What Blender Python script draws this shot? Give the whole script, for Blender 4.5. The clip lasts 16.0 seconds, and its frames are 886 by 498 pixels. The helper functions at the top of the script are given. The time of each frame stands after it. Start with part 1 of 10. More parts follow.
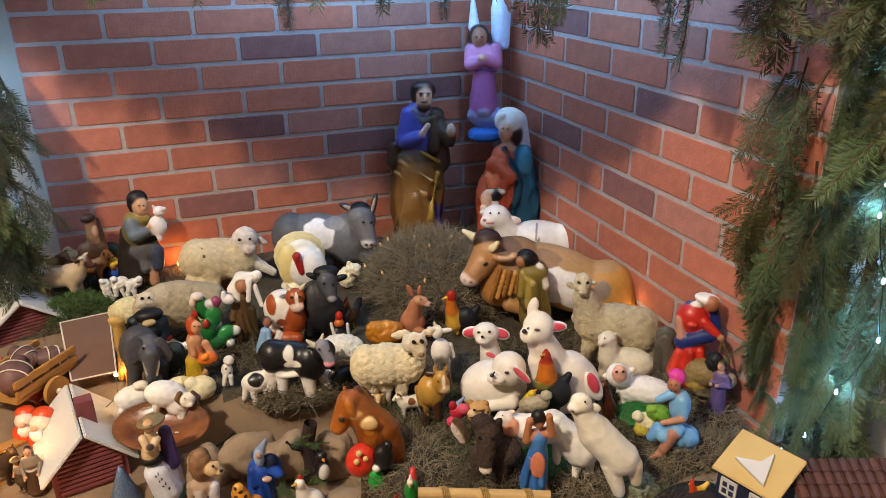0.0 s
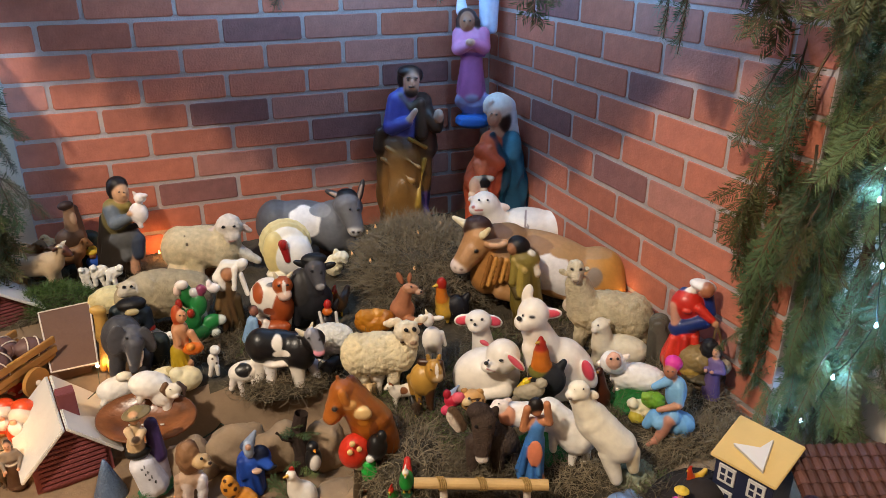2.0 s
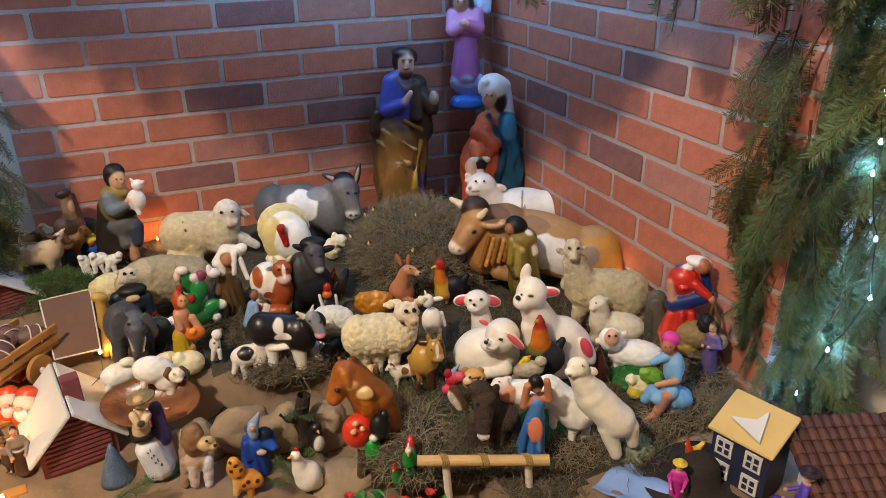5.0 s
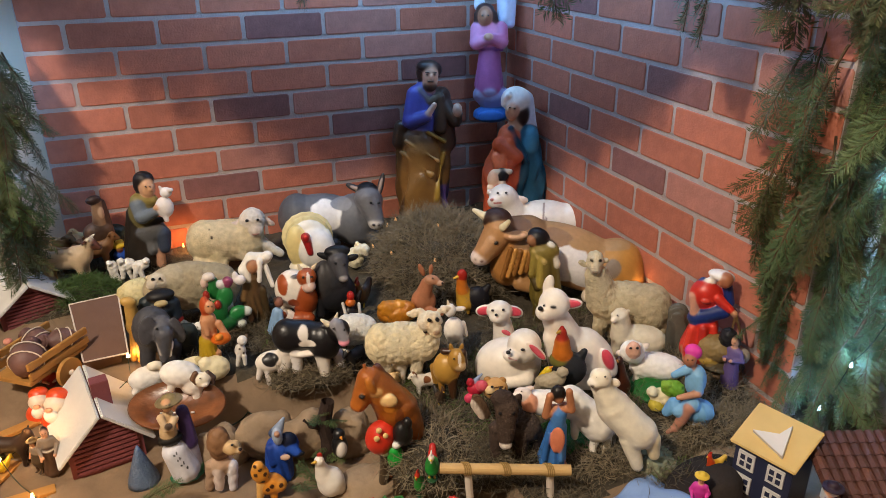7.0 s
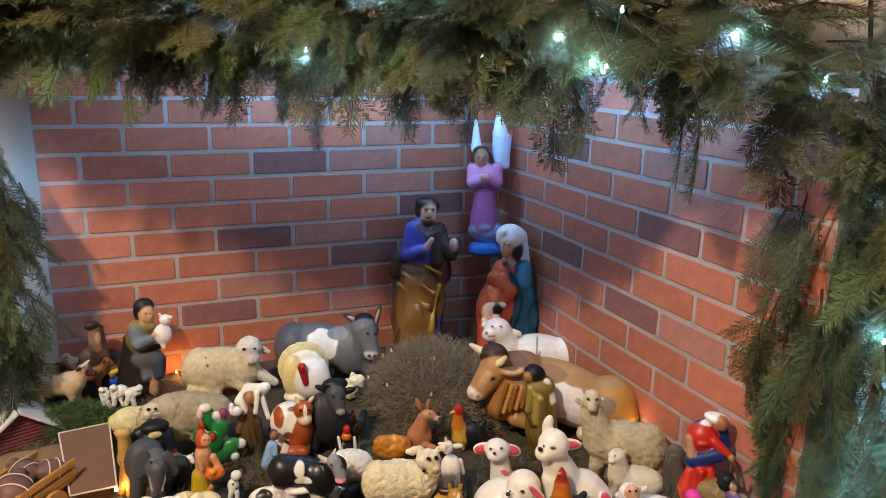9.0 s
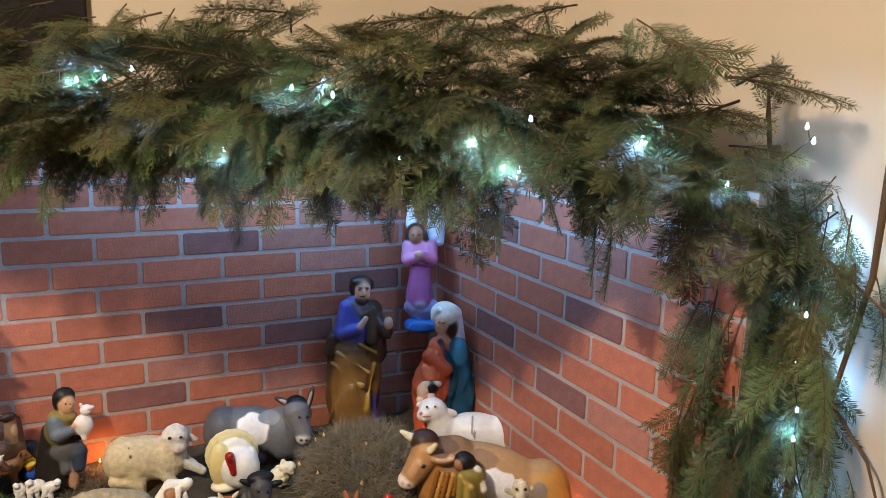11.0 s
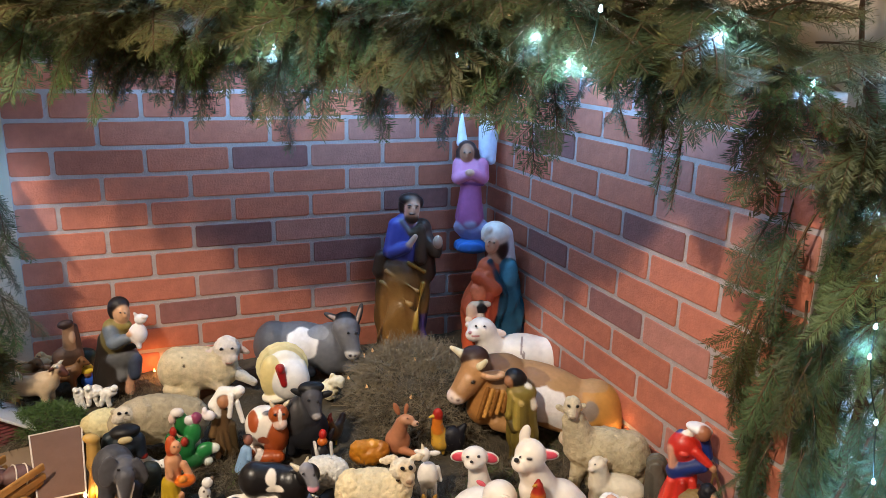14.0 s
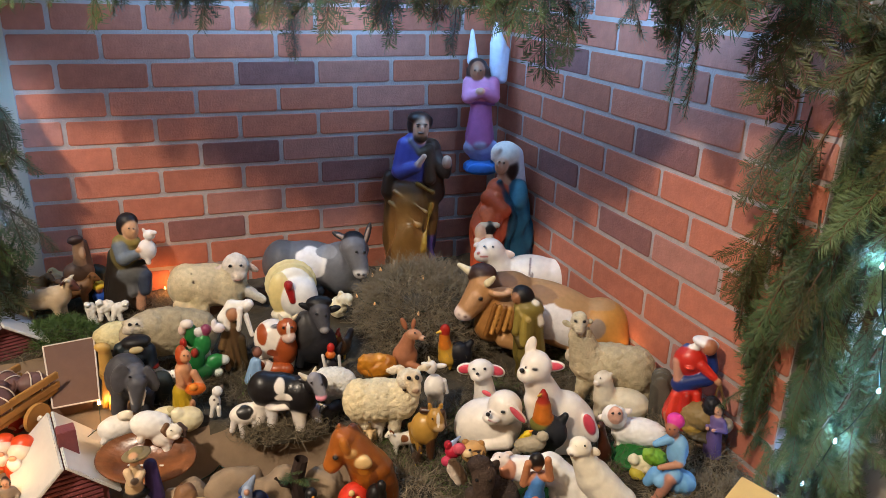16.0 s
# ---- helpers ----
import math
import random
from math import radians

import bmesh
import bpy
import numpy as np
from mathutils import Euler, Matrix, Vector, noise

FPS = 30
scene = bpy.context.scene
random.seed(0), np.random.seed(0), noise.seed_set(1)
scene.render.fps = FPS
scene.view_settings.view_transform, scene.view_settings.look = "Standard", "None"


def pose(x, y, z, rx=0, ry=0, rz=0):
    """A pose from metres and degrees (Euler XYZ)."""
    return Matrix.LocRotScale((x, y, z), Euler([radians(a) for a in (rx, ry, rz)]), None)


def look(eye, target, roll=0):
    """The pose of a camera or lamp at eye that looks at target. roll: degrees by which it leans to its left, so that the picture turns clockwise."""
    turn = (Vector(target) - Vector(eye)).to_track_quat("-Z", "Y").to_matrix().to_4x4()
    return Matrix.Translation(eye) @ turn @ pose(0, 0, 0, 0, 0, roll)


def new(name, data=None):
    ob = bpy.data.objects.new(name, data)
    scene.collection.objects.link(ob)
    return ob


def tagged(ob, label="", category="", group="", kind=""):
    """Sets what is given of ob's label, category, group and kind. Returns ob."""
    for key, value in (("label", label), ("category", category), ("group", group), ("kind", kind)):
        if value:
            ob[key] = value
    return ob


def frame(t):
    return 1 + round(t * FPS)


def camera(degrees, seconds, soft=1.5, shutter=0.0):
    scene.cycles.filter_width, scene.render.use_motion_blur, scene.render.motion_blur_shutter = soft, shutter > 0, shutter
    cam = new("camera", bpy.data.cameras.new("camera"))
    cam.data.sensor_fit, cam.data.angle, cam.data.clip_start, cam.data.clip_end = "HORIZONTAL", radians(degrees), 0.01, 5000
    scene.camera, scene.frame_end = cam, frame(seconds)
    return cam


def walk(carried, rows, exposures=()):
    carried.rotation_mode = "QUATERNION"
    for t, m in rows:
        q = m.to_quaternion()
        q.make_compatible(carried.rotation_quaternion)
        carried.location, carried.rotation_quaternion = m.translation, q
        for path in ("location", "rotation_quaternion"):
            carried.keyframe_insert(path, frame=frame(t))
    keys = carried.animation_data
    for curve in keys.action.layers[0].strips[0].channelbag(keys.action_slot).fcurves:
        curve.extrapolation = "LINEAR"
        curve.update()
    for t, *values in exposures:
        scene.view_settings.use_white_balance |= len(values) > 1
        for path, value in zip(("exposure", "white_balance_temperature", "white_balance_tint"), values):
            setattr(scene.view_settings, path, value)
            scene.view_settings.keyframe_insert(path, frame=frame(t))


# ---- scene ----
cam = camera(62.5, 16.0, soft=0.8)
PATH = [
    (0, (-0.578, -1.961, 1.583), (0.056, -0.225, 0.818), -0.6),
    (0.5, (-0.575, -1.953, 1.579), (0.067, -0.228, 0.796), -0.4),
    (1, (-0.582, -1.938, 1.563), (0.068, -0.22, 0.772), -0.3),
    (1.5, (-0.592, -1.935, 1.566), (0.077, -0.225, 0.773), -0.1),
    (2, (-0.596, -1.932, 1.567), (0.091, -0.228, 0.777), 0.0),
    (2.5, (-0.603, -1.933, 1.57), (0.1, -0.236, 0.779), 0.0),
    (3, (-0.601, -1.933, 1.57), (0.11, -0.242, 0.771), -0.1),
    (3.5, (-0.599, -1.935, 1.569), (0.11, -0.25, 0.756), -0.3),
    (4, (-0.6, -1.934, 1.566), (0.105, -0.253, 0.742), -0.5),
    (6.5, (-0.616, -1.95, 1.573), (0.046, -0.258, 0.736), -0.8),
    (7, (-0.623, -1.949, 1.573), (0.031, -0.239, 0.769), -0.6),
    (7.5, (-0.63, -1.955, 1.58), (0.019, -0.224, 0.816), -0.4),
    (8, (-0.643, -1.962, 1.59), (0.026, -0.196, 0.934), -0.0),
    (8.5, (-0.664, -1.953, 1.605), (0.044, -0.165, 1.055), 0.9),
    (9, (-0.669, -1.956, 1.619), (0.072, -0.167, 1.121), 1.2),
    (9.5, (-0.669, -1.96, 1.632), (0.121, -0.179, 1.18), 1.7),
    (10, (-0.655, -1.965, 1.687), (0.195, -0.202, 1.276), 1.7),
    (10.2, (-0.635, -1.967, 1.71), (0.227, -0.203, 1.331), 1.5),
    (12.3, (-0.595, -1.946, 1.698), (0.225, -0.161, 1.321), 1.1),
    (12.5, (-0.602, -1.942, 1.696), (0.209, -0.156, 1.303), 1.2),
    (13, (-0.604, -1.937, 1.679), (0.177, -0.147, 1.245), 1.2),
    (13.5, (-0.607, -1.932, 1.664), (0.148, -0.145, 1.177), 1.4),
    (14, (-0.61, -1.926, 1.645), (0.127, -0.148, 1.104), 1.5),
    (14.5, (-0.609, -1.925, 1.626), (0.113, -0.156, 1.033), 1.7),
    (15, (-0.61, -1.92, 1.607), (0.101, -0.163, 0.968), 1.8),
    (15.5, (-0.605, -1.923, 1.603), (0.095, -0.176, 0.926), 1.8),
    (16, (-0.603, -1.931, 1.595), (0.09, -0.191, 0.894), 1.7),
]
walk(cam, [(t, look(eye, target, roll)) for t, eye, target, roll in PATH], [(0.0, 0.05), (3.5, 0.0), (6.5, -0.04), (7.5, -0.05), (8.5, 0.03), (10.0, 0.06), (12.5, 0.12), (13.0, 0.16), (14.0, 0.17), (15.0, 0.1), (16.0, 0.05)])

# ---- world, room lamp, exposure ----
scene.view_settings.exposure = 0.0
world = bpy.data.worlds.new("world")
scene.world = world
world.use_nodes = True
world.node_tree.nodes["Background"].inputs[0].default_value = (0.9, 0.75, 0.6, 1)
world.node_tree.nodes["Background"].inputs[1].default_value = 0.02


def lamp(name, place, energy, color, radius):
    data = bpy.data.lights.new(name, "POINT")
    data.energy, data.color, data.shadow_soft_size = energy, color, radius
    ob = new(name, data)
    ob.location = place
    return ob


lamp("room_lamp_light", (-1.72, -1.85, 2.92), 228, (1.0, 0.86, 0.70), 0.06)

# ---- materials ----


def material(name, color, rough=0.6, var=0.15, scale=30.0, bump=0.2, bump_scale=150.0, metal=0.0, attr=False, obj_var=0.0, spec=0.4, coat=0.0):
    m = bpy.data.materials.new(name)
    m.use_nodes = True
    nt = m.node_tree
    b = nt.nodes["Principled BSDF"]
    b.inputs["Roughness"].default_value = rough
    b.inputs["Metallic"].default_value = metal
    b.inputs["Specular IOR Level"].default_value = spec
    b.inputs["Coat Weight"].default_value = coat
    b.inputs["Coat Roughness"].default_value = 0.25
    co = nt.nodes.new("ShaderNodeTexCoord")
    n1 = nt.nodes.new("ShaderNodeTexNoise")
    n1.inputs["Scale"].default_value = scale
    n1.inputs["Detail"].default_value = 6
    n2 = nt.nodes.new("ShaderNodeTexNoise")
    n2.inputs["Scale"].default_value = scale * 0.15
    n2.inputs["Detail"].default_value = 3
    for n in (n1, n2):
        nt.links.new(co.outputs["Object"], n.inputs["Vector"])
    add = nt.nodes.new("ShaderNodeMath")
    add.operation = "ADD"
    nt.links.new(n1.outputs["Fac"], add.inputs[0])
    nt.links.new(n2.outputs["Fac"], add.inputs[1])
    ramp = nt.nodes.new("ShaderNodeMapRange")
    ramp.inputs["From Min"].default_value = 0.6
    ramp.inputs["From Max"].default_value = 1.4
    ramp.inputs["To Min"].default_value = 1 - var
    ramp.inputs["To Max"].default_value = 1 + var
    nt.links.new(add.outputs[0], ramp.inputs["Value"])
    value = ramp.outputs[0]
    if obj_var:
        info = nt.nodes.new("ShaderNodeObjectInfo")
        r2 = nt.nodes.new("ShaderNodeMapRange")
        r2.inputs["To Min"].default_value = 1 - obj_var
        r2.inputs["To Max"].default_value = 1 + obj_var
        nt.links.new(info.outputs["Random"], r2.inputs["Value"])
        mul2 = nt.nodes.new("ShaderNodeMath")
        mul2.operation = "MULTIPLY"
        nt.links.new(value, mul2.inputs[0])
        nt.links.new(r2.outputs[0], mul2.inputs[1])
        value = mul2.outputs[0]
    mix = nt.nodes.new("ShaderNodeVectorMath")
    mix.operation = "SCALE"
    if attr:
        at = nt.nodes.new("ShaderNodeAttribute")
        at.attribute_name = "paint"
        nt.links.new(at.outputs["Color"], mix.inputs[0])
    else:
        mix.inputs[0].default_value = color
    nt.links.new(value, mix.inputs["Scale"])
    nt.links.new(mix.outputs[0], b.inputs["Base Color"])
    if bump:
        n3 = nt.nodes.new("ShaderNodeTexNoise")
        n3.inputs["Scale"].default_value = bump_scale
        n3.inputs["Detail"].default_value = 5
        nt.links.new(co.outputs["Object"], n3.inputs["Vector"])
        bm_ = nt.nodes.new("ShaderNodeBump")
        bm_.inputs["Strength"].default_value = bump
        bm_.inputs["Distance"].default_value = 0.004
        nt.links.new(n3.outputs["Fac"], bm_.inputs["Height"])
        nt.links.new(bm_.outputs[0], b.inputs["Normal"])
    return m


def glow(name, color, strength):
    m = bpy.data.materials.new(name)
    m.use_nodes = True
    b = m.node_tree.nodes["Principled BSDF"]
    b.inputs["Base Color"].default_value = (*color, 1)
    b.inputs["Emission Color"].default_value = (*color, 1)
    b.inputs["Emission Strength"].default_value = strength
    return m


BRICK_RED = material("brick_red", (0.455, 0.148, 0.085), 0.75, 0.22, 40, 0.35, 220, obj_var=0.16)
BRICK_DARK = material("brick_dark", (0.225, 0.095, 0.08), 0.75, 0.25, 40, 0.35, 220, obj_var=0.15)
BRICK_PINK = material("brick_pink", (0.42, 0.175, 0.125), 0.75, 0.22, 40, 0.35, 220, obj_var=0.12)
MORTAR = material("mortar", (0.41, 0.35, 0.32), 0.9, 0.15, 60, 0.4, 250)
PAINTED_WALL = material("painted_wall", (0.56, 0.47, 0.35), 0.8, 0.04, 6, 0.1, 90)
PLAIN_FLOOR = material("plain_floor", (0.14, 0.09, 0.06), 0.5, 0.2, 12, 0.1, 80)
CEILING = material("darkened_ceiling", (0.30, 0.26, 0.21), 0.9, 0.03, 6, 0.05, 90)
MOSS_GROUND = material("moss_ground", (0.06, 0.048, 0.03), 0.95, 0.5, 60, 0.9, 120)
PAPER = material("terrain_paper", (0.20, 0.135, 0.082), 0.8, 0.4, 14, 0.4, 60)
BOUNCE_CUT = material("dark_bounce_cut", (0.10, 0.065, 0.04), 0.6, 0.2, 8, 0.1, 60)
CLOTH = material("table_cloth", (0.16, 0.10, 0.07), 0.9, 0.2, 20, 0.2, 200)
BOARD = material("board", (0.35, 0.25, 0.16), 0.7, 0.2, 15, 0.2, 80)

# ---- mesh helpers ----


def finish(bm, name, mat, parent=None, smooth=False):
    me = bpy.data.meshes.new(name)
    bm.to_mesh(me)
    bm.free()
    for m in mat if isinstance(mat, (list, tuple)) else [mat]:
        me.materials.append(m)
    if smooth:
        me.polygons.foreach_set("use_smooth", [True] * len(me.polygons))
    ob = new(name, me)
    if parent:
        ob.parent = parent
    return ob


def box(bm, x0, y0, z0, x1, y1, z1, bevel=0.0, m=None):
    made = bmesh.ops.create_cube(bm, size=1, matrix=Matrix.Translation(((x0 + x1) / 2, (y0 + y1) / 2, (z0 + z1) / 2)) @ Matrix.Diagonal((x1 - x0, y1 - y0, z1 - z0, 1)))
    vs = made["verts"]
    if bevel:
        es = {e for v in vs for e in v.link_edges}
        r = bmesh.ops.bevel(bm, geom=list(es), offset=bevel, segments=2, affect="EDGES")
        vs = [v for v in {v for f in r["faces"] for v in f.verts} | set(v for v in vs if v.is_valid)]
    if m is not None:
        bmesh.ops.transform(bm, matrix=m, verts=vs)
    return vs


def part(name, bm, mat, parent, label="", smooth=False):
    return tagged(finish(bm, name, mat, parent, smooth), label)


# ---- room and brick corner ----
WX, TOP, LOW, LEFT, NEAR = 0.327, 1.592, 0.70, -0.905, -1.16
P, H = 0.2032, 0.0668


def slab(name, x0, y0, z0, x1, y1, z1, mat, label, category):
    bm = bmesh.new()
    box(bm, x0, y0, z0, x1, y1, z1)
    return tagged(finish(bm, name, mat), label, category, kind="structure")


slab("floor", -3.3, -4.3, -0.1, 0.62, 0.2, 0.0, PLAIN_FLOOR, "brown wooden room floor under the table", "floor")
# unseen ceiling, its colour lowered to weaken the bounced fill
slab("ceiling", -3.3, -4.3, 3.05, 0.62, 0.2, 3.15, CEILING, "unseen room ceiling darkened to cut bounced light", "ceiling")
slab("wall_north", -3.3, 0.034, 0.0, 0.62, 0.2, 3.05, PAINTED_WALL, "plain cream painted room wall behind the stable", "wall")
slab("wall_east", 0.48, -4.3, 0.0, 0.62, 0.034, 3.05, PAINTED_WALL, "plain cream painted room wall beside the stable", "wall")
# unseen closing walls, added dark so that less room light bounces back
slab("wall_south", -3.3, -4.3, 0.0, 0.48, -4.2, 3.05, BOUNCE_CUT, "unseen closing wall kept dark to cut bounced light", "wall")
slab("wall_west", -3.3, -4.2, 0.0, -3.2, 0.034, 3.05, BOUNCE_CUT, "unseen closing wall kept dark to cut bounced light", "wall")

panel_back = slab("brick_panel_north", LEFT, 0.0, LOW, WX + 0.03, 0.03, TOP, MORTAR, "red brick stable wall with grey mortar joints", "brick wall")
panel_side = slab("brick_panel_east", WX, NEAR, LOW, WX + 0.03, 0.0, TOP, MORTAR, "red brick stable wall with grey mortar joints", "brick wall")

# ---- table and terrain ----
bm = bmesh.new()
box(bm, -1.45, -1.75, 0.0, 0.47, 0.03, 0.64, 0.01)
table = tagged(finish(bm, "display_table", CLOTH), "low display table draped in brown cloth", "table")


def ease(a, b, v):
    t = min(1, max(0, (v - a) / (b - a)))
    return t * t * (3 - 2 * t)


def height(x, y):
    """Height of the ground sheet: an upper level, a lower terrace in front and a village slope on the open side."""
    z = 0.79 - 0.03 * ease(0.3, 0.9, -y)
    edge = -0.72 - 0.12 * math.sin(3 * x + 1.0) if x < -0.33 else -0.84 - 1.6 * (x + 0.33)
    low = ease(0, 0.07, edge - y) if x < -0.2 else 0
    z -= 0.085 * low
    village = ease(-0.715, -0.77, x) if x < -0.715 else 0
    slope = 0.79 - 0.045 * ease(0.26, 0.36, -y) - 0.06 * ease(0.5, 0.75, -y)
    return z * (1 - village) + min(z, slope) * village


N = 150
bm = bmesh.new()
grid = [[bm.verts.new((x, y, height(x, y) + 0.011 * noise.noise((x * 14, y * 14, 0)) + 0.006 * abs(noise.noise((x * 34, y * 34, 3))))) for x in np.linspace(-1.45, 0.478, N)] for y in np.linspace(-1.75, 0.028, N)]
for j in range(N - 1):
    for i in range(N - 1):
        f = bm.faces.new((grid[j][i], grid[j][i + 1], grid[j + 1][i + 1], grid[j + 1][i]))
        c = grid[j][i].co
        f.material_index = 1 if height(c.x, c.y) > 0.745 and c.x > -0.72 + 0.08 * noise.noise((c.x * 9, c.y * 9, 5)) and c.y > -1.24 + 0.06 * noise.noise((c.x * 9, c.y * 9, 8)) or c.y > -0.3 else 0
tagged(finish(bm, "ground", [PAPER, MOSS_GROUND], smooth=True), "brown crumpled paper terrain strewn with dry moss", "ground", kind="structure")


# ---- sculpted figures ----
# Each figure is one mesh: a smooth blend of rounded forms, painted by form and by patches of paint.
# Forms are laid out in a frame of the figure's own, with a height of about 1, then scaled.


def hexa(s):
    c = [int(s[i:i + 2], 16) / 255 for i in (0, 2, 4)]
    return tuple(v / 12.92 if v < 0.04045 else ((v + 0.055) / 1.055) ** 2.4 for v in c)


WHITE, CREAM, WOOL = hexa("f0e8dc"), hexa("ecdfc3"), hexa("d9ccaf")
TAN, BROWN, DARKBROWN = hexa("b98a55"), hexa("7a4a28"), hexa("3f2a1d")
BLACK, GREY, DARKGREY = hexa("1b1a1b"), hexa("75757a"), hexa("47474c")
PINK, RED, ORANGE, YELLOW = hexa("f08a8c"), hexa("b8241c"), hexa("d2641e"), hexa("d8b23a")
GREEN, DARKGREEN, BLUE, NAVY = hexa("2f8a3a"), hexa("1d4a2a"), hexa("4a78b8"), hexa("2a3a78")
SKIN, HAIR, PURPLE, TEAL = hexa("d9a07c"), hexa("2c1b14"), hexa("6a4a9a"), hexa("2a6478")
LIGHTBLUE, GOLD, RUST, MAGENTA = hexa("86b4d4"), hexa("8a6a32"), hexa("9a4a22"), hexa("d04a9a")


def E(c, r, col, rot=(0, 0, 0), k=0.04):
    r = (r, r, r) if isinstance(r, (int, float)) else r
    return ("E", np.array(c, float), np.array(r, float), np.array(Euler([radians(a) for a in rot]).to_matrix()), col, k)


def C(a, b, ra, rb, col, k=0.04):
    return ("C", np.array(a, float), np.array(b, float), (ra, rb), col, k)


def B(c, h, col, rot=(0, 0, 0), rnd=0.01, k=0.01):
    return ("B", np.array(c, float), np.array(h, float), np.array(Euler([radians(a) for a in rot]).to_matrix()), col, k, rnd)


def dist(p, pts):
    if p[0] == "E":
        q = (pts - p[1]) @ p[3]
        k0 = np.sqrt(((q / p[2]) ** 2).sum(-1))
        k1 = np.sqrt(((q / p[2] ** 2) ** 2).sum(-1)) + 1e-9
        return k0 * (k0 - 1) / k1
    if p[0] == "C":
        ab = p[2] - p[1]
        h = np.clip(((pts - p[1]) @ ab) / (ab @ ab), 0, 1)
        q = pts - p[1] - h[..., None] * ab
        return np.sqrt((q * q).sum(-1)) - (p[3][0] + (p[3][1] - p[3][0]) * h)
    q = np.abs((pts - p[1]) @ p[3]) - (p[2] - p[6])
    return np.sqrt((np.maximum(q, 0) ** 2).sum(-1)) + np.minimum(q.max(-1), 0) - p[6]


def wool(pts, a=0.014, f=58.0):
    """Tight fleece curls: rounded knobs of uneven size."""
    x, y, z = pts[..., 0] * f, pts[..., 1] * f, pts[..., 2] * f
    u, v, w = x + 1.4 * np.sin(0.43 * y + 0.31 * z), y + 1.3 * np.sin(0.39 * z + 0.5 * x), z + 1.5 * np.sin(0.47 * x - 0.36 * y)
    n = np.abs(np.sin(0.5 * u)) + np.abs(np.sin(0.5 * v)) + np.abs(np.sin(0.5 * w))
    return a * (1.2 - n + 0.5 * np.sin(0.21 * x + 0.17 * y) * np.sin(0.19 * z))


def folds(pts, a=0.012, n=9, top=0.6):
    ang = np.arctan2(pts[..., 1], pts[..., 0])
    return a * np.sin(n * ang + 2.2 * np.sin(3.5 * pts[..., 2] + ang)) * np.clip((top - pts[..., 2]) * 4, 0, 1)


def drape(pts, a=0.016, f=34.0, slant=12.0, top=0.7):
    y, z = pts[..., 1], pts[..., 2]
    return a * (np.sin(f * y + slant * z + 1.6 * np.sin(7 * z)) + 0.4 * np.sin(2.3 * f * y - 9 * z)) * np.clip((top - z) * 6, 0, 1)


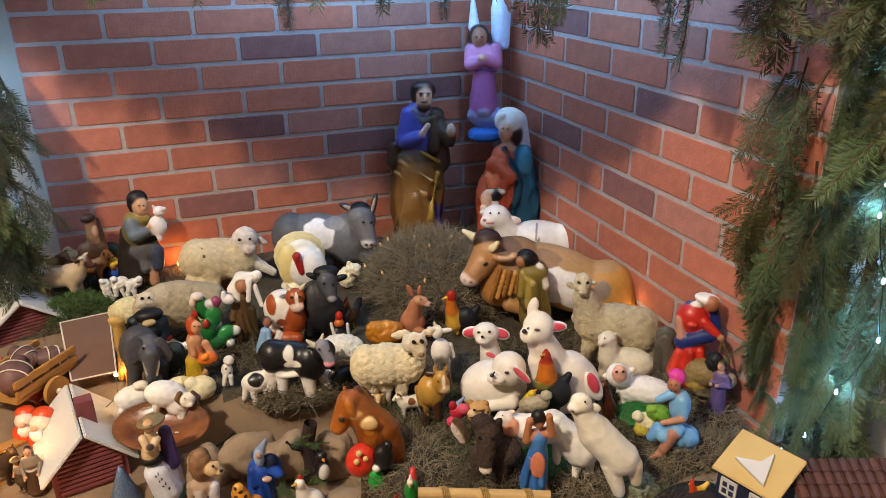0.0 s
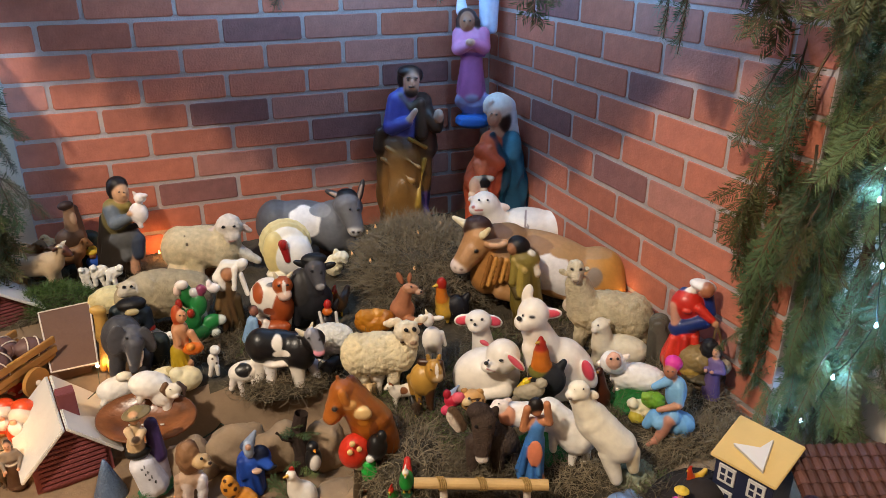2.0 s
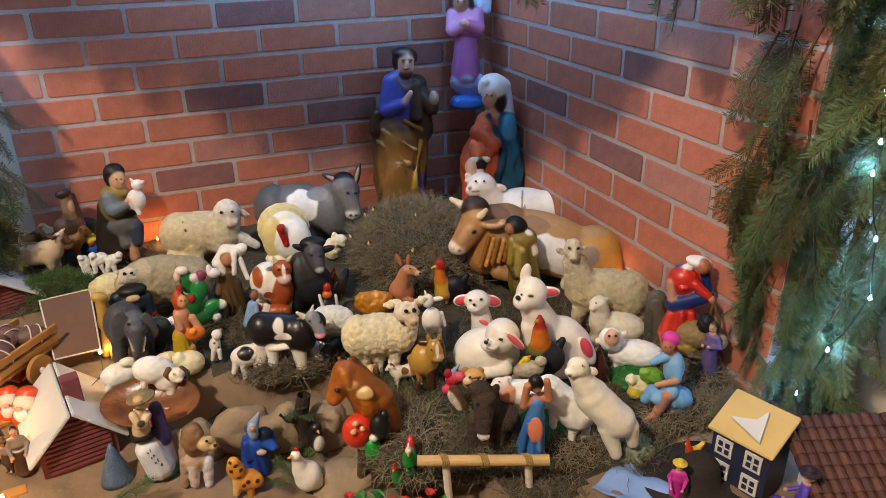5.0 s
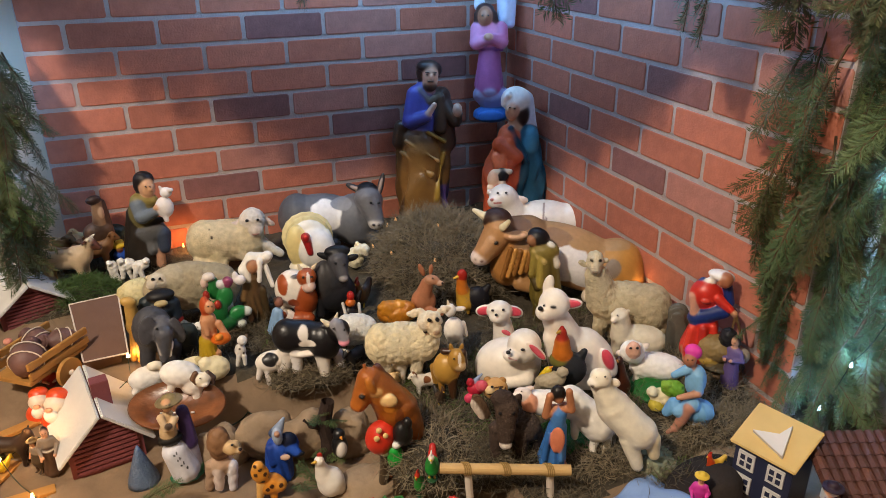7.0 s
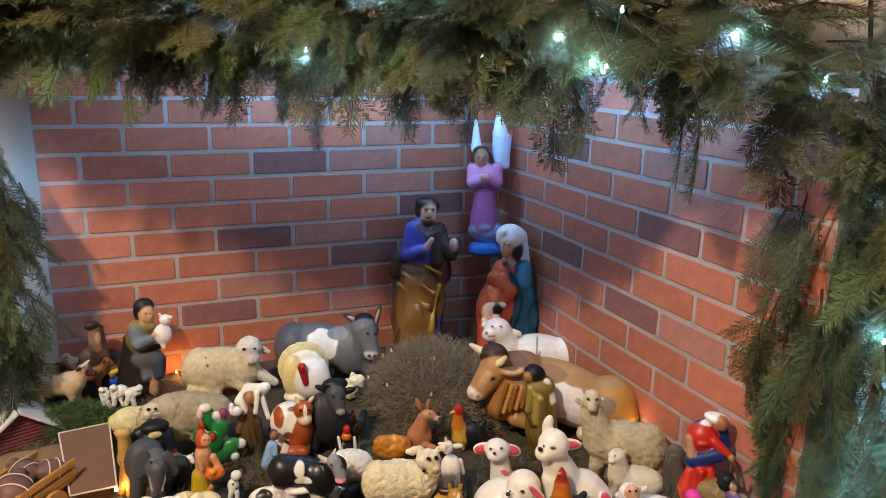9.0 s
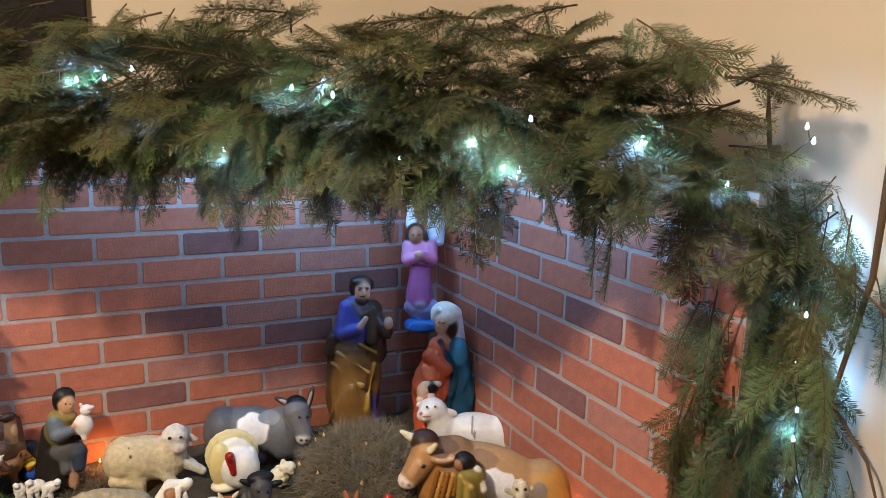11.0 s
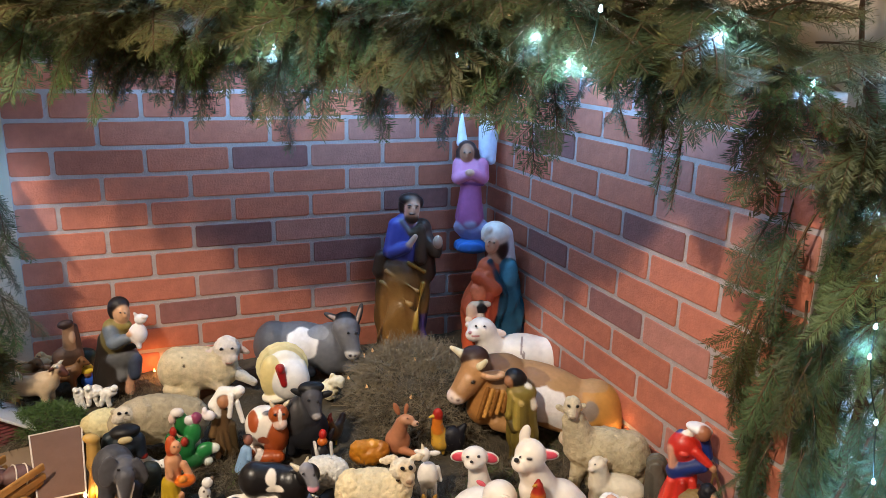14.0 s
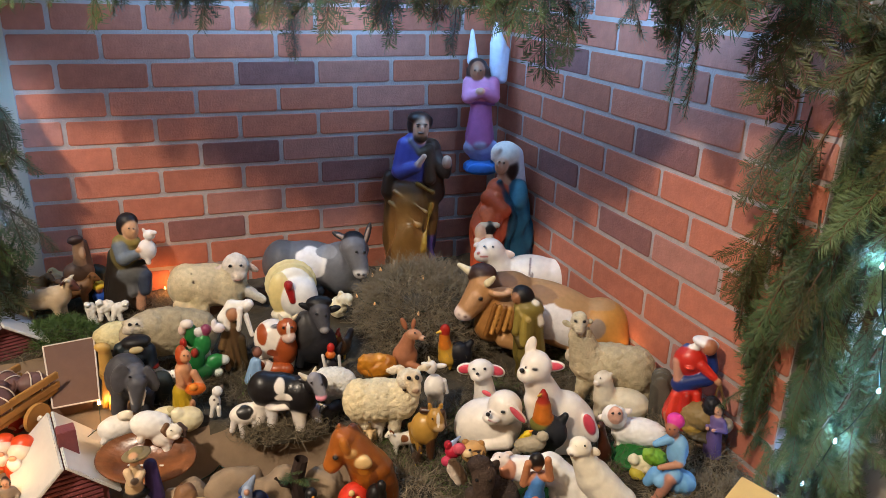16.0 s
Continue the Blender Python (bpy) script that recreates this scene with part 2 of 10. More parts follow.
def sculpt(name, prims, size, mat, paint=(), cells=46, relief=None, tau=0.0035):
    lo, hi = np.full(3, 9.0), np.full(3, -9.0)
    for p in prims:
        if p[0] == "C":
            r = max(p[3])
            ends = np.array([p[1] - r, p[2] - r, p[1] + r, p[2] + r])
        else:
            ext = np.abs(p[3]) @ p[2]
            ends = np.array([p[1] - ext, p[1] + ext])
        lo, hi = np.minimum(lo, ends.min(0)), np.maximum(hi, ends.max(0))
    cell = (hi - lo).max() / cells
    lo -= 2.5 * cell
    n = np.ceil(((hi - lo) / cell + 3.5) / 4).astype(int) * 4 + 1
    # the field is worked out only in blocks of cells near the surface, each from the forms that reach it
    blocks = (n - 1) // 4
    mid = np.stack(np.meshgrid(*[lo[i] + cell * (4 * np.arange(blocks[i]) + 2) for i in range(3)], indexing="ij"), -1)
    each = [dist(p, mid) for p in prims]
    dm = np.minimum.reduce(each)
    d = np.empty(tuple(n))
    d[:] = 1.0
    d[:-1, :-1, :-1] = np.repeat(np.repeat(np.repeat(dm, 4, 0), 4, 1), 4, 2)
    near = np.abs(dm) < 8.5 * cell + 0.03
    at_ = np.argwhere(near)
    cube = np.stack(np.meshgrid(range(4), range(4), range(4), indexing="ij"), -1).reshape(1, 64, 3)
    idx = at_[:, None, :] * 4 + cube
    pts = lo + cell * idx
    dv = np.full(idx.shape[:2], 9.0)
    for p, e_ in zip(prims, each):
        sel = e_[near] < dm[near] + 15 * cell + p[5]
        e_, was, k = dist(p, pts[sel]), dv[sel], p[5]
        h = np.maximum(k - np.abs(was - e_), 0) / k
        dv[sel] = np.minimum(was, e_) - h * h * k * 0.25
    if relief:
        dv += relief(pts)
    d[tuple(idx.reshape(-1, 3).T)] = dv.ravel()
    s = d < 0
    nx, ny, nz = n
    corners = [(i, j, k) for i in (0, 1) for j in (0, 1) for k in (0, 1)]
    inside_ = sum(s[i:nx - 1 + i, j:ny - 1 + j, k:nz - 1 + k].astype(np.int8) for i, j, k in corners)
    used = (inside_ > 0) & (inside_ < 8)
    index = np.full(used.shape, -1)
    index[used] = np.arange(used.sum())
    cellpos = np.argwhere(used)
    val = {q: d[tuple((cellpos + q).T)] for q in corners}
    total, count = np.zeros(cellpos.shape), np.zeros(len(cellpos))
    for a in corners:
        for ax in range(3):
            if a[ax]:
                continue
            da, db = val[a], val[tuple(1 if i == ax else a[i] for i in range(3))]
            cross = (da < 0) != (db < 0)
            off = np.tile(np.array(a, float), (len(cellpos), 1))
            off[:, ax] = np.where(cross, da / np.where(cross, da - db, 1), 0)
            total += off * cross[:, None]
            count += cross
    verts = lo + cell * (cellpos + total / count[:, None])
    faces = []
    for ax in range(3):
        u, v = (ax + 1) % 3, (ax + 2) % 3
        sl_a = [slice(None)] * 3
        sl_b = [slice(None)] * 3
        sl_a[ax], sl_b[ax] = slice(0, -1), slice(1, None)
        change = s[tuple(sl_a)] != s[tuple(sl_b)]
        pos = np.argwhere(change)
        pos = pos[(pos[:, u] > 0) & (pos[:, v] > 0) & (pos[:, u] < n[u] - 1) & (pos[:, v] < n[v] - 1)]
        inside = s[tuple(pos.T)]
        quad = []
        for du, dv in ((1, 1), (0, 1), (0, 0), (1, 0)):
            q = pos.copy()
            q[:, u] -= du
            q[:, v] -= dv
            quad.append(index[tuple(q.T)])
        quad = np.stack(quad, -1)
        quad[~inside] = quad[~inside][:, ::-1]
        faces.append(quad)
    faces = np.concatenate(faces)
    ds = np.stack([dist(p, verts) for p in prims], -1)
    w = np.exp(-(ds - ds.min(-1, keepdims=True)) / tau)
    cols = (w[..., None] * np.array([p[4] for p in prims])[None]).sum(1) / w.sum(-1)[:, None]
    for c, r, col in paint:
        r = np.array((r, r, r) if isinstance(r, (int, float)) else r, float)
        q = (verts - np.array(c)) / r
        f = np.sqrt((q * q).sum(-1)) + 0.05 * np.sin(verts @ np.array([21.0, 17.0, 19.0]))
        m = np.clip((1.0 - f) / 0.1 + 0.5, 0, 1)[:, None]
        cols = cols * (1 - m) + np.array(col) * m
    me = bpy.data.meshes.new(name)
    me.from_pydata((verts * size).tolist(), [], faces.tolist())
    at = me.color_attributes.new("paint", "FLOAT_COLOR", "POINT")
    at.data.foreach_set("color", np.concatenate([cols, np.ones((len(cols), 1))], 1).astype(np.float32).ravel())
    me.polygons.foreach_set("use_smooth", np.ones(len(faces), bool))
    me.materials.append(mat)
    me.update()
    return me


GLAZE = material("painted_ceramic", (1, 1, 1), 0.4, 0.14, 70, 0.12, 160, attr=True, spec=0.45, coat=0.15)
PLASTER = material("painted_plaster", (1, 1, 1), 0.5, 0.16, 90, 0.18, 160, attr=True, spec=0.35)
FELT = material("painted_wool", (1, 1, 1), 0.8, 0.3, 90, 0.9, 320, attr=True, spec=0.2)
METALLIC = material("gilded_plaster", (1, 1, 1), 0.4, 0.2, 40, 0.2, 160, attr=True, spec=0.6)


def place_figure(name, me, x, y, z, heading, label, category, group="", tilt=(0, 0)):
    ob = new(name, me)
    ob.matrix_world = pose(x, y, z, tilt[0], tilt[1], heading)
    return tagged(ob, label, category, group)


def quadruped(body=CREAM, legs=None, head=None, ear=None, nose=None, length=0.42, girth=0.21, lie=False, neck=(0.36, 0, 0.62, 0.5, 0, 0.86), neck_r=(0.15, 0.10),
              head_r=(0.15, 0.09, 0.095), head_pitch=25, ear_len=0.13, ear_up=0.0, leg_r=0.055, tail=0.25, horns=0.0, horn_col=WOOL, hoof=None, turn=0.0, ear_in=None, snout=0.6, leg_col2=None, tail_col=None, eyes=True):
    """Forms of a four-legged animal; lie folds the legs under it; turn swings the head aside."""
    legs, head, ear, nose, hoof = legs or body, head or body, ear or head or body, nose or head or body, hoof or legs or body
    zb = 0.24 if lie else 0.56
    dz = zb - 0.56
    f = [E((0, 0, zb), (length, girth, girth * 1.08), body, k=0.08), E((length * 0.62, 0, zb + 0.03), (girth * 0.95, girth * 0.92, girth * 1.05), body, k=0.1), E((-length * 0.6, 0, zb + 0.02), (girth * 0.98, girth * 0.98, girth * 1.08), body, k=0.1)]
    if lie:
        for sgn in (1, -1):
            f += [C((length * 0.55, sgn * girth * 0.75, 0.13), (length * 0.95, sgn * girth * 0.7, 0.06), 0.085, 0.055, legs), C((length * 0.95, sgn * girth * 0.7, 0.055), (length * 0.62, sgn * girth * 0.95, 0.045), 0.05, 0.04, hoof),
                  E((-length * 0.55, sgn * girth * 0.85, 0.15), (0.2, 0.09, 0.15), body), C((-length * 0.5, sgn * girth * 1.15, 0.05), (-length * 0.05, sgn * girth * 1.12, 0.045), 0.05, 0.04, hoof)]
    else:
        for sx in (1, -1):
            for sgn in (1, -1):
                x, y = sx * length * 0.68, sgn * girth * 0.55
                f += [C((x, y, 0.48), (x + 0.02 * sx, y, 0.22), leg_r * 1.7, leg_r, legs, 0.06), C((x + 0.02 * sx, y, 0.22), (x, y, 0.06), leg_r, leg_r * 0.9, leg_col2 or legs), E((x + 0.012, y, 0.035), (leg_r * 1.15, leg_r, 0.04), hoof, k=0.02)]
    n0, n1 = np.array(neck[:3]) + (0, 0, dz), np.array(neck[3:]) + (0, 0, dz)
    n0[0] *= length / 0.42
    n1[0] += length - 0.42
    f.append(C(n0, n1, neck_r[0], neck_r[1], body, 0.1))
    m = np.array(Euler((0, radians(head_pitch), radians(turn))).to_matrix())
    at = lambda v: n1 + m @ np.array(v)
    hr = np.array(head_r)
    f.append(E(at((hr[0] * 0.25, 0, 0)), hr * (0.8, 1, 1), head, (0, head_pitch, turn), 0.05))
    f.append(E(at((hr[0] * 0.95, 0, -hr[2] * 0.25)), hr * (0.62, snout, snout), nose, (0, head_pitch, turn), 0.06))
    for sgn in (1, -1):
        a = at((-hr[0] * 0.25, sgn * hr[1] * 0.75, hr[2] * 0.5))
        b = at((-hr[0] * 0.45, sgn * (hr[1] * 0.8 + ear_len * (1 - 0.75 * ear_up)), hr[2] * 0.5 + ear_len * (ear_up - 0.15)))
        u = (b - a) / np.linalg.norm(b - a)
        v = m @ np.array((1.0, 0, 0.25))
        v -= u * (u @ v)
        v /= np.linalg.norm(v)
        R = np.stack([u, v, np.cross(u, v)], 1)
        f.append(("E", a * 0.48 + b * 0.52, np.array((ear_len * 0.62, 0.02, 0.026 + ear_len * 0.17)), R, ear, 0.02))
        if ear_in:
            f.append(("E", a * 0.42 + b * 0.58 + v * 0.012, np.array((ear_len * 0.5, 0.015, 0.02 + ear_len * 0.12)), R, ear_in, 0.006))
        if eyes:
            f.append(E(at((hr[0] * 0.55, sgn * hr[1] * 0.82, hr[2] * 0.28)), max(0.019, hr[1] * 0.17), BLACK, k=0.008))
        if horns:
            h0 = at((-hr[0] * 0.1, sgn * hr[1] * 0.5, hr[2] * 0.8))
            f += [C(h0, h0 + m @ np.array((0.0, sgn * horns * 0.7, horns * 0.25)), 0.03, 0.024, horn_col, 0.02), C(h0 + m @ np.array((0.0, sgn * horns * 0.7, horns * 0.25)), h0 + m @ np.array((0.04, sgn * horns * 0.9, horns * 0.8)), 0.024, 0.008, horn_col, 0.02)]
    f.append(E(at((hr[0] * 1.45, 0, -hr[2] * 0.1)), (0.025, 0.03, 0.02), BLACK if nose == head else nose, k=0.015))
    if tail:
        f.append(C((-length * 0.97, 0, zb + 0.1), (-length * 0.97 - tail * 0.35, 0.02, zb + 0.1 - tail * 0.75), 0.035, 0.022, tail_col or body))
    return f


def person(robe=BROWN, top=None, skin=SKIN, hair=HAIR, cloak=None, veil=None, hat=None, sash=None, width=0.16, arms="prayer", apron=None, seated=False, hem=None, beard=False, legs=None, short=False):
    """Forms of a robed standing (or seated) painted statuette."""
    top = top or robe
    f = []
    if seated:
        f += [C((0.0, 0, 0.18), (0.0, 0, 0.5), 0.17, 0.12, robe, 0.06)]
        for s in (1, -1):
            f += [C((0.04, s * 0.09, 0.2), (0.32, s * 0.1, 0.26), 0.1, 0.08, robe, 0.05), C((0.32, s * 0.1, 0.24), (0.36, s * 0.1, 0.05), 0.06, 0.045, skin, 0.03), E((0.4, s * 0.1, 0.03), (0.08, 0.04, 0.03), skin)]
    elif legs:
        for s in (1, -1):
            f += [C((0, s * 0.07, 0.42), (0.01, s * 0.075, 0.24), 0.085, 0.06, robe, 0.05), C((0.01, s * 0.075, 0.24), (0.0, s * 0.08, 0.04), 0.05, 0.035, legs, 0.03), E((0.03, s * 0.08, 0.02), (0.07, 0.035, 0.025), legs, k=0.02)]
        f += [C((0, 0, 0.36), (0, 0, 0.55), 0.14, 0.11, robe, 0.06)]
    else:
        f += [C((0, 0, 0.04), (0, 0, 0.55), width, 0.105, robe, 0.05), E((0.0, 0, 0.025), (width * 1.1, width * 1.1, 0.03), hem or robe, k=0.03)]
    f += [E((0, 0, 0.64), (0.085, 0.112, 0.17), top, k=0.05), E((0, 0, 0.735), (0.065, 0.115, 0.055), top, k=0.05), C((0, 0, 0.78), (0.012, 0, 0.86), 0.045, 0.04, skin, 0.02)]
    f += [E((0.018, 0, 0.905), (0.066, 0.06, 0.085), skin, k=0.01), E((-0.015, 0, 0.93), (0.072, 0.07, 0.085), hair, k=0.01), E((0.08, 0, 0.895), (0.018, 0.012, 0.018), skin, k=0.02),
          E((0.074, 0.026, 0.915), (0.012, 0.012, 0.01), BLACK, k=0.004), E((0.074, -0.026, 0.915), (0.012, 0.012, 0.01), BLACK, k=0.004), E((0.077, 0, 0.862), (0.01, 0.018, 0.007), hexa("a84a3e"), k=0.004)]
    if beard:
        f += [E((0.05, 0, 0.85), (0.04, 0.045, 0.05), hair, k=0.02)]
    elif not short:
        f += [E((-0.04, 0, 0.86), (0.05, 0.068, 0.09), hair, k=0.03)]
    if veil:
        f += [E((-0.02, 0, 0.935), (0.085, 0.082, 0.085), veil, k=0.02), C((-0.05, 0, 0.9), (-0.07, 0, 0.66), 0.075, 0.13, veil, 0.05)]
    if cloak:
        f += [C((-0.06, -0.03, 0.72), (-0.07, -0.05, 0.1), 0.125, 0.17, cloak, 0.04), E((-0.02, -0.1, 0.62), (0.1, 0.08, 0.17), cloak, k=0.04)]
    if hat:
        f += [E((0.0, 0, 0.985), (0.15, 0.15, 0.022), hat, k=0.01), E((0, 0, 1.02), (0.075, 0.075, 0.06), hat, k=0.03)]
    grips = {"prayer": ((0.16, 0.05, 0.62), (0.16, -0.05, 0.6)), "hold": ((0.2, 0.1, 0.6), (0.2, -0.1, 0.6)), "down": ((0.04, 0.2, 0.42), (0.04, -0.2, 0.42)), "up": ((0.02, 0.13, 1.0), (0.02, -0.13, 1.0)), "staff": ((0.1, 0.03, 0.66), (0.16, -0.2, 0.62)), "fore": ((0.24, 0.1, 0.5), (0.24, -0.1, 0.5))}[arms]
    for s, grip in zip((1, -1), grips):
        el = np.array((0.0, s * 0.165, 0.6)) if arms != "up" else np.array((0.03, s * 0.2, 0.88))
        f += [C((0, s * 0.1, 0.745), el, 0.048, 0.04, top, 0.025), C(el, grip, 0.038, 0.026, skin if short or legs else top, 0.02), E(grip, 0.032, skin, k=0.012)]
    if sash:
        f += [E((0, 0, 0.53), (0.12, 0.125, 0.03), sash, k=0.02)]
    if apron:
        f += [E((0.12, 0, 0.33), (0.06, 0.085, 0.17), apron, (0, -6, 0), 0.02)]
    return f


def rooster(neck=ORANGE, head=RED, body=BROWN, tail=BLACK):
    return [E((0, 0, 0.36), (0.26, 0.17, 0.2), body, (0, 10, 0), 0.06), C((0.12, 0, 0.4), (0.24, 0, 0.76), 0.15, 0.08, neck, 0.06), E((0.25, 0, 0.82), (0.085, 0.07, 0.09), head, k=0.04), C((0.32, 0, 0.81), (0.39, 0, 0.79), 0.03, 0.008, YELLOW, 0.01),
            E((0.23, 0, 0.93), (0.09, 0.022, 0.06), head, k=0.02), E((0.31, 0, 0.73), (0.03, 0.02, 0.05), head, k=0.02), C((-0.18, 0, 0.42), (-0.42, 0, 0.62), 0.13, 0.07, tail, 0.06), C((-0.4, 0, 0.62), (-0.5, 0, 0.42), 0.07, 0.03, tail, 0.05),
            C((0.04, 0.06, 0.22), (0.05, 0.06, 0.02), 0.03, 0.022, YELLOW), C((0.04, -0.06, 0.22), (0.05, -0.06, 0.02), 0.03, 0.022, YELLOW), E((0.04, 0, 0.02), (0.18, 0.14, 0.025), DARKGREEN, k=0.01)]

# ---- fir branches, light strings ----


def needle_material(name, a, b):
    m = material(name, a, 0.5, 0.3, 60, 0, spec=0.3)
    nt = m.node_tree
    geo = nt.nodes.new("ShaderNodeNewGeometry")
    ramp = nt.nodes.new("ShaderNodeMix")
    ramp.data_type = "RGBA"
    ramp.inputs["A"].default_value, ramp.inputs["B"].default_value = (*a, 1), (*b, 1)
    info = nt.nodes.new("ShaderNodeObjectInfo")
    add = nt.nodes.new("ShaderNodeMath")
    add.operation = "MULTIPLY_ADD"
    add.inputs[1].default_value = 0.35
    nt.links.new(geo.outputs["Random Per Island"], add.inputs[0])
    mul = nt.nodes.new("ShaderNodeMath")
    mul.operation = "MULTIPLY"
    mul.inputs[1].default_value = 0.65
    nt.links.new(info.outputs["Random"], mul.inputs[0])
    nt.links.new(mul.outputs[0], add.inputs[2])
    nt.links.new(add.outputs[0], ramp.inputs["Factor"])
    nt.links.new(ramp.outputs["Result"], nt.nodes["Principled BSDF"].inputs["Base Color"])
    return m


NEEDLES = needle_material("fir_needles", (0.03, 0.066, 0.034), (0.125, 0.112, 0.036))
NEEDLES_FRESH = needle_material("fresh_fir_needles", (0.035, 0.10, 0.045), (0.13, 0.17, 0.05))
# light on the hanging boughs is put into this brighter, cooler green
NEEDLES_LIT = needle_material("lit_fir_needles", (0.038, 0.088, 0.045), (0.16, 0.21, 0.08))
TWIG = material("fir_twig", (0.10, 0.06, 0.03), 0.9, 0.3, 60, 0.3, 200)


def tube(verts, faces, mats, path, r0, r1, sides=5, mat=0):
    """Adds a tapered tube along a path to vertex and face lists."""
    path = [Vector(p) for p in path]
    rings = []
    for i, p in enumerate(path):
        d = (path[min(i + 1, len(path) - 1)] - path[max(i - 1, 0)]).normalized()
        u = d.orthogonal().normalized()
        v = d.cross(u)
        r = r0 + (r1 - r0) * i / (len(path) - 1)
        ring = []
        for k in range(sides):
            a = 2 * math.pi * k / sides
            ring.append(len(verts))
            verts.append(p + (u * math.cos(a) + v * math.sin(a)) * r)
        rings.append(ring)
    for a, b in zip(rings, rings[1:]):
        for k in range(sides):
            faces.append((a[k], a[(k + 1) % sides], b[(k + 1) % sides], b[k]))
            mats.append(mat)


def spray_mesh(seed, length, needle=0.019, side=0.55, sag=0.25, mat=None):
    """A flattened fir spray: a main twig along +x, side twigs, and needles as thin blades."""
    rng = random.Random(seed)
    verts, faces, mats = [], [], []

    def needles(path, density, size):
        for a, b in zip(path, path[1:]):
            d = b - a
            n = max(2, int(d.length * density))
            dn = d.normalized()
            flat = dn.cross(Vector((0, 0, 1))).normalized()
            up = flat.cross(dn)
            for i in range(n):
                for s in (1, -1):
                    p = a + d * ((i + rng.random()) / n)
                    lift = rng.uniform(-0.45, 0.8)
                    w = (dn * rng.uniform(0.5, 1.2) + flat * s + up * lift).normalized()
                    L = size * rng.uniform(0.75, 1.15)
                    side_ = w.cross(up).normalized() * 0.0010
                    k = len(verts)
                    tip = p + w * L - Vector((0, 0, L * 0.12))
                    midp = p + w * L * 0.5
                    verts.extend([p - side_ * 0.4, midp - side_, tip, midp + side_])
                    faces.append((k, k + 1, k + 2, k + 3))
                    mats.append(1)

    def curve(a, d, L, n):
        pts = [Vector(a)]
        d = Vector(d).normalized()
        for _ in range(n):
            d = (d + Vector((rng.uniform(-0.08, 0.08), rng.uniform(-0.08, 0.08), -sag * 0.5 / n * 2))).normalized()
            pts.append(pts[-1] + d * L / n)
        return pts

    main = curve((0, 0, 0), (1, 0, 0.1), length, 8)
    tube(verts, faces, mats, main, 0.0028, 0.0009)
    needles(main[2:], 470, needle)
    s = 1
    count = int(length / 0.021)
    for i in range(count):
        f = 0.12 + 0.82 * i / count
        q = f * 8
        a = main[int(q)].lerp(main[min(8, int(q) + 1)], q - int(q))
        d = (main[min(8, int(q) + 1)] - main[int(q)]).normalized()
        flat = d.cross(Vector((0, 0, 1))).normalized()
        L = length * side * (1 - f * 0.8) * rng.uniform(0.6, 1.1)
        twig = curve(a, d * 0.8 + flat * s * 0.75 + Vector((0, 0, rng.uniform(-0.15, 0.1))), L, 4)
        tube(verts, faces, mats, twig, 0.0013, 0.0006, 4)
        needles(twig, 430, needle)
        s = -s
    me = bpy.data.meshes.new("fir_spray")
    me.from_pydata([tuple(v) for v in verts], [], faces)
    me.materials.append(TWIG)
    me.materials.append(mat or NEEDLES)
    me.polygons.foreach_set("material_index", mats)
    me.update()
    return me


SPRAYS = [spray_mesh(i, L, needle=0.024) for i, L in enumerate((0.20, 0.24, 0.17, 0.28, 0.22))]
FRESH = [spray_mesh(20 + i, L, needle=0.025, mat=NEEDLES_FRESH) for i, L in enumerate((0.19, 0.25, 0.22))]
LONG = [spray_mesh(40 + i, L, needle=0.029, side=0.34, sag=0.45, mat=NEEDLES_LIT) for i, L in enumerate((0.30, 0.36, 0.26, 0.33))]



def aimed(p, d, roll):
    """A pose at p with +x along d."""
    d = Vector(d).normalized()
    return Matrix.Translation(p) @ d.to_track_quat("X", "Z").to_matrix().to_4x4() @ pose(0, 0, 0, roll, 0, 0)


def twig_core(name, path, r0, r1):
    verts, faces, mats = [], [], []
    tube(verts, faces, mats, path, r0, r1, 8)
    me = bpy.data.meshes.new(name)
    me.from_pydata([tuple(v) for v in verts], [], faces)
    me.materials.append(TWIG)
    return new(name, me)


def branch(parent, meshes, rng, p, d, scale):
    ob = new("fir_branch", rng.choice(meshes))
    ob.parent = parent
    ob.matrix_local = aimed(p, d, rng.uniform(-40, 40)) @ Matrix.Scale(scale, 4)


# roof board across the corner, laid over with fir
ROOF_Z = 1.60
bm = bmesh.new()
ring = [(LEFT + 0.01, 0.03), (LEFT + 0.01, -0.16), (0.24, -1.02), (WX + 0.03, -1.02), (WX + 0.03, 0.03)]
low_ = [bm.verts.new((x, y, ROOF_Z)) for x, y in ring]
high_ = [bm.verts.new((x, y, ROOF_Z + 0.012)) for x, y in ring]
bm.faces.new(low_[::-1])
bm.faces.new(high_)
for i in range(5):
    bm.faces.new((low_[i], low_[(i + 1) % 5], high_[(i + 1) % 5], high_[i]))
bmesh.ops.recalc_face_normals(bm, faces=bm.faces)
tagged(finish(bm, "stable_roof", BOARD), "plain brown board roof laid across the brick corner", "roof", kind="structure")

